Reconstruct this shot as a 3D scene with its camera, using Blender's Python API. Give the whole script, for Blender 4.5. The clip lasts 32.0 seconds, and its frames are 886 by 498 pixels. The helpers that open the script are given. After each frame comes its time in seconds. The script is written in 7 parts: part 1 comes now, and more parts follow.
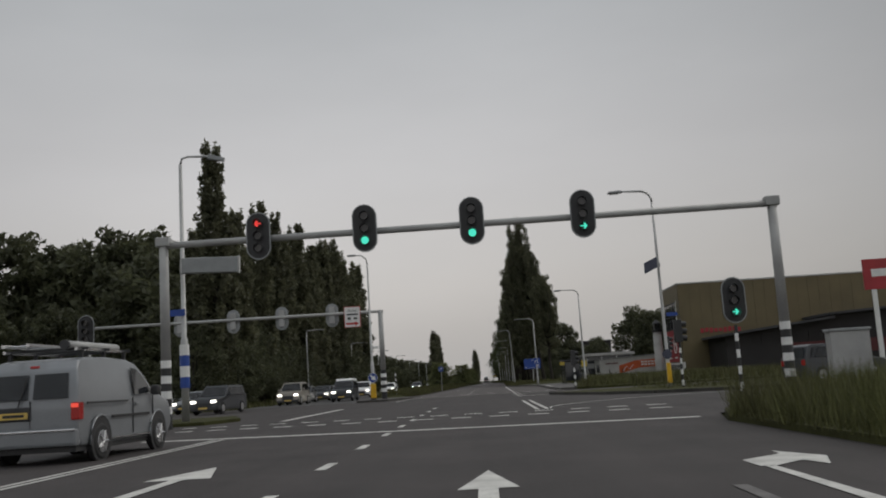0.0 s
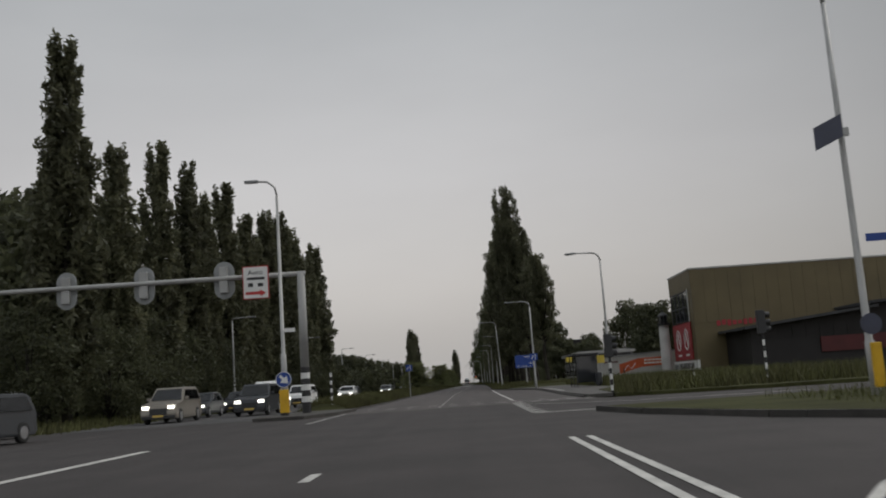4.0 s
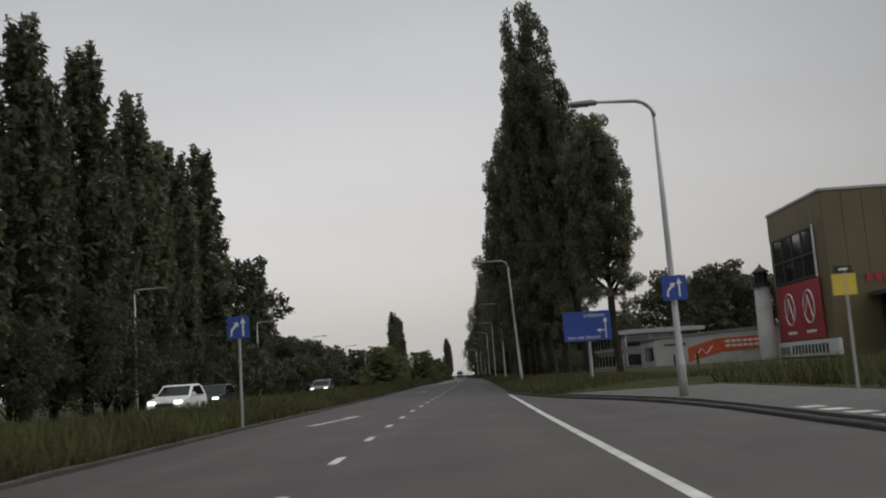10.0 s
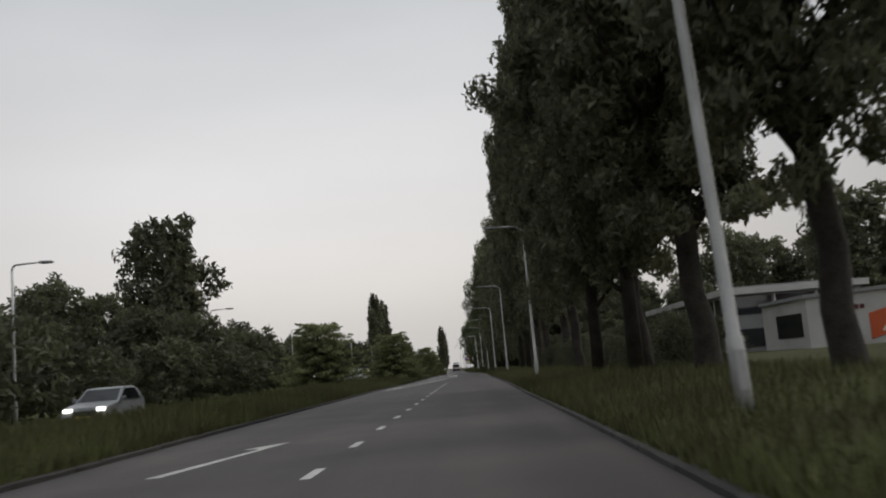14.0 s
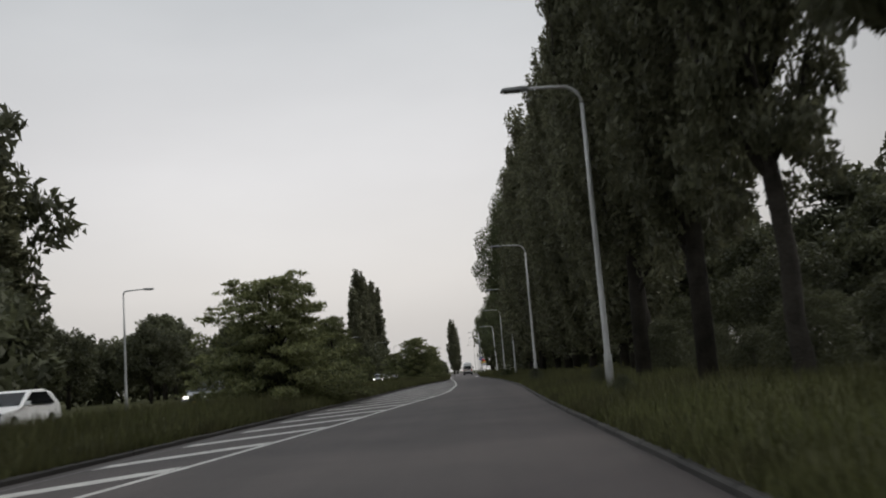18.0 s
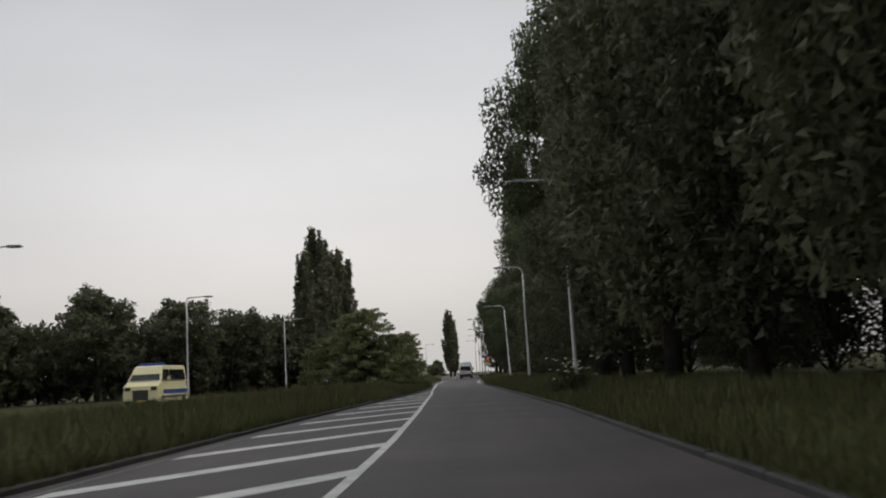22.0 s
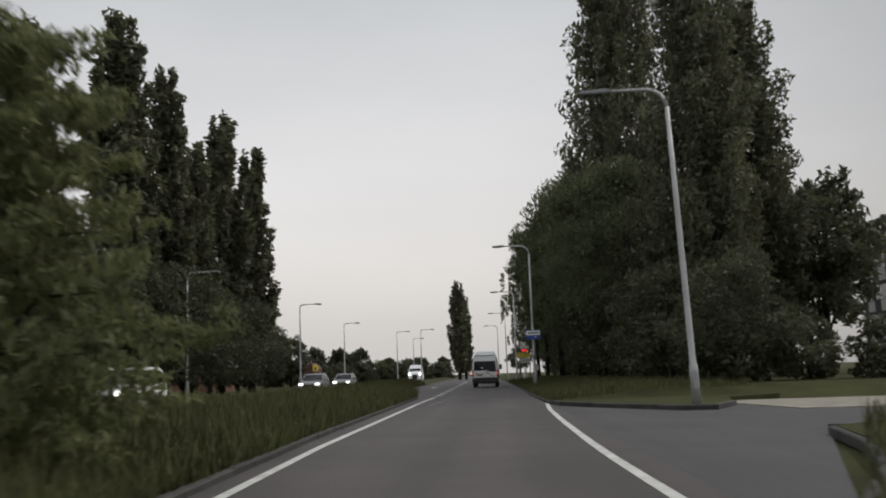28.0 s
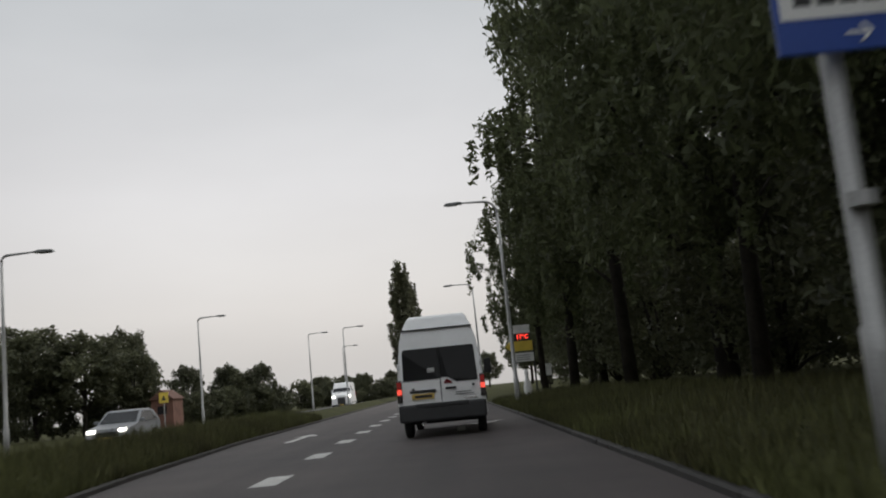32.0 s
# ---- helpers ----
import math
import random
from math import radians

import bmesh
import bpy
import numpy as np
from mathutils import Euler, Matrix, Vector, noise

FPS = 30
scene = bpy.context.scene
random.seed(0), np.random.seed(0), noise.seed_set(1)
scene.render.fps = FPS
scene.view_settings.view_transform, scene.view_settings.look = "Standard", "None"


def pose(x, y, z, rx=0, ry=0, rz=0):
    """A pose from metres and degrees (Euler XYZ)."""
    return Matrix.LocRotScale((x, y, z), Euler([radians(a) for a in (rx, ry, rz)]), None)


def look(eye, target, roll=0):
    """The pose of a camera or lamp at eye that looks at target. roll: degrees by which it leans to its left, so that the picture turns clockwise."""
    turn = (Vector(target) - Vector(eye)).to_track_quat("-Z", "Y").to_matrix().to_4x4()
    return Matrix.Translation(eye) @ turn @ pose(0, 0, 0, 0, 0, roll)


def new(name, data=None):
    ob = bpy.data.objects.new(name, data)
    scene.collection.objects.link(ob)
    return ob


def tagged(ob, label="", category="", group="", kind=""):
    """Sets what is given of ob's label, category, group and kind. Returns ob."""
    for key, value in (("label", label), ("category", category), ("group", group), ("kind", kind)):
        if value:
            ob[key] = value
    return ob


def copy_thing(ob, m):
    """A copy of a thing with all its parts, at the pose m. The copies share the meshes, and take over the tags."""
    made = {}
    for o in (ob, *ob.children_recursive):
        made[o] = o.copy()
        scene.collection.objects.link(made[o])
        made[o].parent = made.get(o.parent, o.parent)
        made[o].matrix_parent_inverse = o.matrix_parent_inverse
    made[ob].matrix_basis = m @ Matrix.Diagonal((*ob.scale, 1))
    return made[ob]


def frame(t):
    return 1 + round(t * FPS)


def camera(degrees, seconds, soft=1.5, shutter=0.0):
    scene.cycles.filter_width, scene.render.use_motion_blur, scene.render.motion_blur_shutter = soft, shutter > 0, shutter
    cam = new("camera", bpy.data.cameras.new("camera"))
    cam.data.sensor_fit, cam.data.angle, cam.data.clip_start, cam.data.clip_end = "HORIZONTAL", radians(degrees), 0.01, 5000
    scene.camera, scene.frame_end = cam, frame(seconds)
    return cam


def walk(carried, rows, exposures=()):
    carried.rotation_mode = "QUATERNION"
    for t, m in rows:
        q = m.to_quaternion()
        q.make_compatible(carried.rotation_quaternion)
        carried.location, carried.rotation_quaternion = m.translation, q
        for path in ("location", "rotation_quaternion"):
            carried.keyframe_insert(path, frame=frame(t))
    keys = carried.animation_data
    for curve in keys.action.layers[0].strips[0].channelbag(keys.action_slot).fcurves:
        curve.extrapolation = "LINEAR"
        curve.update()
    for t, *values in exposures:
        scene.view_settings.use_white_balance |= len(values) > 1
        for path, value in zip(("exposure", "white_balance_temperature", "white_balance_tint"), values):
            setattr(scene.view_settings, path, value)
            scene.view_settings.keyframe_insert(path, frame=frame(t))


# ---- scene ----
cam = camera(50.48, 32.0, 1.95, 0.3)
PATH = [
    (0.0, pose(0.000, 0.000, 0.972, 98.13, 3.51, 2.65)),
    (0.5, pose(-0.021, 2.435, 1.001, 97.90, 3.90, 2.66)),
    (1.0, pose(-0.040, 5.344, 1.013, 97.69, 4.07, 2.55)),
    (1.5, pose(-0.064, 8.503, 1.015, 97.31, 3.98, 2.37)),
    (2.0, pose(-0.066, 11.763, 1.022, 97.50, 3.74, 2.19)),
    (2.5, pose(-0.114, 14.814, 1.014, 97.59, 3.81, 1.98)),
    (3.0, pose(-0.163, 18.094, 1.005, 97.78, 4.02, 1.90)),
    (3.5, pose(-0.199, 21.691, 1.006, 98.03, 4.02, 1.85)),
    (4.0, pose(-0.164, 25.949, 1.018, 98.17, 3.81, 1.46)),
    (4.5, pose(-0.091, 30.664, 1.028, 98.22, 3.47, 1.17)),
    (5.0, pose(-0.001, 35.624, 1.035, 98.17, 3.11, 1.17)),
    (5.5, pose(0.081, 40.615, 1.038, 98.05, 2.82, 1.36)),
    (6.0, pose(0.128, 45.426, 1.039, 97.84, 2.69, 1.32)),
    (6.5, pose(0.188, 50.255, 1.047, 97.84, 2.94, 1.29)),
    (7.0, pose(0.219, 55.291, 1.037, 97.33, 3.01, 1.24)),
    (7.5, pose(0.249, 60.339, 1.033, 97.20, 3.25, 1.13)),
    (8.0, pose(0.261, 65.315, 1.038, 97.53, 3.51, 1.07)),
    (8.5, pose(0.259, 70.458, 1.034, 97.56, 3.65, 1.07)),
    (9.0, pose(0.270, 75.479, 1.027, 97.65, 3.74, 1.06)),
    (9.5, pose(0.321, 80.502, 1.027, 97.75, 3.83, 1.07)),
    (10.0, pose(0.377, 85.585, 1.030, 97.70, 3.88, 1.14)),
    (10.5, pose(0.400, 90.806, 1.035, 97.74, 3.90, 1.20)),
    (11.0, pose(0.423, 96.363, 1.033, 97.69, 4.05, 1.27)),
    (11.5, pose(0.490, 102.765, 1.024, 97.60, 3.84, 1.16)),
    (12.0, pose(0.619, 109.305, 1.026, 97.64, 3.60, 1.05)),
    (12.5, pose(0.722, 116.177, 1.036, 97.60, 3.69, 1.03)),
    (13.0, pose(0.825, 123.432, 1.049, 97.54, 4.41, 1.06)),
    (13.5, pose(0.935, 131.023, 1.062, 97.24, 4.65, 1.07)),
    (14.0, pose(1.051, 138.835, 1.072, 97.27, 4.72, 1.07)),
    (14.5, pose(1.179, 146.756, 1.061, 97.28, 4.93, 1.09)),
    (15.0, pose(1.312, 154.795, 1.050, 97.40, 5.17, 1.04)),
    (15.5, pose(1.443, 162.960, 1.048, 97.57, 5.31, 1.11)),
    (16.0, pose(1.562, 171.258, 1.055, 97.72, 5.21, 1.38)),
    (16.5, pose(1.740, 179.696, 1.064, 97.78, 4.74, 1.74)),
    (17.0, pose(1.796, 188.277, 1.054, 97.69, 3.76, 1.81)),
    (17.5, pose(1.860, 196.643, 1.029, 97.54, 3.77, 1.93)),
    (18.0, pose(2.038, 204.138, 1.009, 97.47, 4.17, 2.12)),
    (18.5, pose(2.024, 210.845, 1.017, 97.62, 4.37, 2.18)),
    (19.0, pose(1.983, 217.575, 1.022, 97.44, 4.47, 2.11)),
    (19.5, pose(1.952, 224.457, 1.030, 97.54, 4.47, 2.07)),
    (20.0, pose(1.963, 231.315, 1.034, 97.50, 4.09, 2.00)),
    (20.5, pose(1.967, 238.281, 1.034, 97.76, 3.57, 2.08)),
    (21.0, pose(1.937, 245.312, 1.035, 97.89, 3.10, 2.16)),
    (21.5, pose(1.879, 252.436, 1.037, 97.56, 2.80, 2.11)),
    (22.0, pose(1.791, 259.336, 1.039, 97.53, 2.95, 2.14)),
    (22.5, pose(1.687, 266.143, 1.035, 97.44, 3.39, 2.22)),
    (23.0, pose(1.588, 272.991, 1.031, 97.59, 3.37, 2.39)),
    (23.5, pose(1.487, 279.729, 1.026, 97.26, 3.47, 2.49)),
    (24.0, pose(1.377, 286.399, 1.021, 97.22, 3.61, 2.60)),
    (24.5, pose(1.271, 293.175, 1.020, 97.33, 3.40, 2.56)),
    (25.0, pose(1.161, 300.025, 1.017, 97.72, 3.09, 2.65)),
    (25.5, pose(1.052, 306.964, 1.015, 97.21, 3.08, 2.72)),
    (26.0, pose(0.925, 313.934, 1.023, 97.08, 2.91, 2.90)),
    (26.5, pose(0.778, 320.893, 1.034, 97.18, 2.65, 3.10)),
    (27.0, pose(0.616, 327.796, 1.044, 97.39, 2.35, 3.24)),
    (27.5, pose(0.449, 334.601, 1.052, 97.58, 2.06, 3.23)),
    (28.0, pose(0.287, 341.267, 1.052, 97.62, 1.84, 2.99)),
    (28.5, pose(0.142, 347.768, 1.047, 97.54, 1.93, 2.80)),
    (29.0, pose(-0.004, 354.134, 1.050, 97.81, 2.01, 2.62)),
    (29.5, pose(-0.161, 360.206, 1.059, 97.67, 2.41, 2.34)),
    (30.0, pose(-0.250, 366.449, 1.062, 97.58, 3.11, 2.06)),
    (30.5, pose(-0.274, 372.739, 1.056, 97.42, 3.45, 1.68)),
    (31.0, pose(-0.227, 379.047, 1.048, 97.48, 3.93, 1.23)),
    (31.5, pose(-0.114, 385.409, 1.041, 97.44, 4.50, 0.90)),
    (32.0, pose(-0.000, 391.765, 1.034, 98.46, 5.52, 0.65)),
]
walk(cam, PATH, [(0.0, -0.02), (8.0, 0.03), (11.0, 0.3), (12.5, 0.4), (14.0, 0.4), (25.0, 0.4), (32.0, 0.4)])

# ---- world, sun ----
SUN_EL, SUN_AZ = 46.0, 62.0
world = bpy.data.worlds.new("overcast_sky")
scene.world = world
world.use_nodes = True
wn, wl = world.node_tree.nodes, world.node_tree.links
wn.clear()
w_out, w_bg = wn.new("ShaderNodeOutputWorld"), wn.new("ShaderNodeBackground")
w_sky = wn.new("ShaderNodeTexSky")
w_sky.sky_type, w_sky.sun_disc = "NISHITA", False
w_sky.sun_elevation, w_sky.sun_rotation = radians(SUN_EL), radians(SUN_AZ)
w_sky.air_density, w_sky.dust_density = 1.6, 4.0
w_scale = wn.new("ShaderNodeMix")
w_scale.data_type, w_scale.blend_type = "RGBA", "MULTIPLY"
w_scale.inputs[0].default_value = 1.0
w_scale.inputs[7].default_value = (0.07, 0.07, 0.07, 1)
w_geo, w_sep, w_ramp = wn.new("ShaderNodeTexCoord"), wn.new("ShaderNodeSeparateXYZ"), wn.new("ShaderNodeValToRGB")
w_map, w_noise, w_cloud = wn.new("ShaderNodeMapping"), wn.new("ShaderNodeTexNoise"), wn.new("ShaderNodeMix")
wl.new(w_geo.outputs["Generated"], w_sep.inputs[0])
wl.new(w_sep.outputs["Z"], w_ramp.inputs[0])
for k, (p, c) in enumerate([(0.0, (0.508, 0.49, 0.477)), (0.10, (0.595, 0.57, 0.556)), (0.22, (0.585, 0.572, 0.576)), (0.42, (0.46, 0.472, 0.482)), (0.85, (0.68, 0.705, 0.73))]):
    e = w_ramp.color_ramp.elements[k] if k < 2 else w_ramp.color_ramp.elements.new(p)
    e.position, e.color = p, (*c, 1)
w_map.inputs["Scale"].default_value = (1.3, 1.3, 4.0)
wl.new(w_geo.outputs["Generated"], w_map.inputs[0])
wl.new(w_map.outputs[0], w_noise.inputs["Vector"])
w_noise.inputs["Scale"].default_value, w_noise.inputs["Detail"].default_value = 1.4, 5.0
w_cloud.data_type, w_cloud.blend_type = "RGBA", "SOFT_LIGHT"
w_cloud.inputs[0].default_value = 0.35
wl.new(w_ramp.outputs[0], w_cloud.inputs[6])
wl.new(w_noise.outputs["Fac"], w_cloud.inputs[7])
w_mix = wn.new("ShaderNodeMix")
w_mix.data_type = "RGBA"
w_mix.inputs[0].default_value = 0.88
wl.new(w_sky.outputs[0], w_scale.inputs[6])
wl.new(w_scale.outputs[2], w_mix.inputs[6])
wl.new(w_cloud.outputs[2], w_mix.inputs[7])
# Sky brighter ahead and behind; the dip between imitates lens vignetting at the view's edges.
w_dot, w_glow_vignette, w_shade = wn.new("ShaderNodeVectorMath"), wn.new("ShaderNodeValToRGB"), wn.new("ShaderNodeMix")
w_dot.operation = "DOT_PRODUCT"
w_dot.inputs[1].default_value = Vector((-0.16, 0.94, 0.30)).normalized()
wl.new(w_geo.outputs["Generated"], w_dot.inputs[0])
wl.new(w_dot.outputs["Value"], w_glow_vignette.inputs[0])
w_glow_vignette.color_ramp.elements[0].position, w_glow_vignette.color_ramp.elements[0].color = 0.82, (0.645, 0.655, 0.66, 1)
e = w_glow_vignette.color_ramp.elements.new(0.25)
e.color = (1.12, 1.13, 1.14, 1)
w_glow_vignette.color_ramp.elements[2].position, w_glow_vignette.color_ramp.elements[2].color = 0.985, (1.02, 1.02, 1.02, 1)
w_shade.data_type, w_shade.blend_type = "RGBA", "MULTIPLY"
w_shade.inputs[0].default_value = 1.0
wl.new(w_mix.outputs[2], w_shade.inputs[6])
wl.new(w_glow_vignette.outputs[0], w_shade.inputs[7])
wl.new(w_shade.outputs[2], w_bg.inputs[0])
w_bg.inputs[1].default_value = 1.0
wl.new(w_bg.outputs[0], w_out.inputs[0])

sun = new("sun", bpy.data.lights.new("sun", "SUN"))
sun.data.energy, sun.data.angle, sun.data.color = 0.8, radians(25), (1.0, 0.96, 0.9)
sun.matrix_world = look((0, 0, 60), (-60 * math.sin(radians(SUN_AZ)), -60 * math.cos(radians(SUN_AZ)), 60 - 60 * math.tan(radians(SUN_EL))))

# ---- materials ----
def mat(name, col, rough=0.6, var=0.25, scale=3.0, bump=0.0, metal=0.0, fine=40.0, island=0.0, objrand=0.0, emit=None, spec=0.5, col2=None):
    """A surface whose colour wanders at two scales; island, objrand: how far pieces differ in lightness."""
    m = bpy.data.materials.new(name)
    m.use_nodes = True
    n, l = m.node_tree.nodes, m.node_tree.links
    b = n["Principled BSDF"]
    b.inputs["Roughness"].default_value, b.inputs["Metallic"].default_value = rough, metal
    b.inputs["Specular IOR Level"].default_value = spec
    if emit:
        b.inputs["Emission Color"].default_value, b.inputs["Emission Strength"].default_value = (*emit[0], 1), emit[1]
    geo = n.new("ShaderNodeNewGeometry")
    big, small = n.new("ShaderNodeTexNoise"), n.new("ShaderNodeTexNoise")
    for t, s, dt in ((big, scale, 4.0), (small, fine, 3.0)):
        t.inputs["Scale"].default_value, t.inputs["Detail"].default_value = s, dt
        l.new(geo.outputs["Position"], t.inputs["Vector"])
    add = n.new("ShaderNodeMath")
    add.operation = "MULTIPLY_ADD"
    l.new(big.outputs["Fac"], add.inputs[0])
    add.inputs[1].default_value = 0.65
    half = n.new("ShaderNodeMath")
    half.operation = "MULTIPLY"
    half.inputs[1].default_value = 0.35
    l.new(small.outputs["Fac"], half.inputs[0])
    l.new(half.outputs[0], add.inputs[2])
    ramp = n.new("ShaderNodeValToRGB")
    lo = tuple(max(0.0, c * (1 - var)) for c in (col2 or col))
    hi = tuple(min(1.0, c * (1 + var)) for c in col)
    ramp.color_ramp.elements[0].position, ramp.color_ramp.elements[1].position = 0.32, 0.68
    ramp.color_ramp.elements[0].color, ramp.color_ramp.elements[1].color = (*lo, 1), (*hi, 1)
    l.new(add.outputs[0], ramp.inputs[0])
    out = ramp.outputs[0]
    for amount, node, sock in ((island, geo, "Random Per Island"), (objrand, None, "Random")):
        if amount:
            src = node or n.new("ShaderNodeObjectInfo")
            mr, hsv = n.new("ShaderNodeMapRange"), n.new("ShaderNodeHueSaturation")
            mr.inputs["To Min"].default_value, mr.inputs["To Max"].default_value = 1 - amount, 1 + amount
            l.new(src.outputs[sock], mr.inputs["Value"])
            l.new(mr.outputs[0], hsv.inputs["Value"])
            l.new(out, hsv.inputs["Color"])
            out = hsv.outputs[0]
    l.new(out, b.inputs["Base Color"])
    if bump:
        bp = n.new("ShaderNodeBump")
        bp.inputs["Strength"].default_value, bp.inputs["Distance"].default_value = bump, 0.02
        l.new(small.outputs["Fac"], bp.inputs["Height"])
        l.new(bp.outputs[0], b.inputs["Normal"])
    return m


def leaf_mat(name, col, col2, island=0.35):
    m = mat(name, col, 0.55, 0.2, 0.35, 0, 0, 6.0, island, 0.18, None, 0.3, col2)
    n, l = m.node_tree.nodes, m.node_tree.links
    b, thin, mix = n["Principled BSDF"], n.new("ShaderNodeBsdfTranslucent"), n.new("ShaderNodeMixShader")
    l.new(b.inputs["Base Color"].links[0].from_socket, thin.inputs["Color"])
    mix.inputs[0].default_value = 0.45
    l.new(b.outputs[0], mix.inputs[1])
    l.new(thin.outputs[0], mix.inputs[2])
    l.new(mix.outputs[0], n["Material Output"].inputs["Surface"])
    return m


def glass_mat(name, col, rough=0.06):
    m = mat(name, col, rough, 0.15, 0.8)
    m.node_tree.nodes["Principled BSDF"].inputs["Coat Weight"].default_value = 0.4
    return m


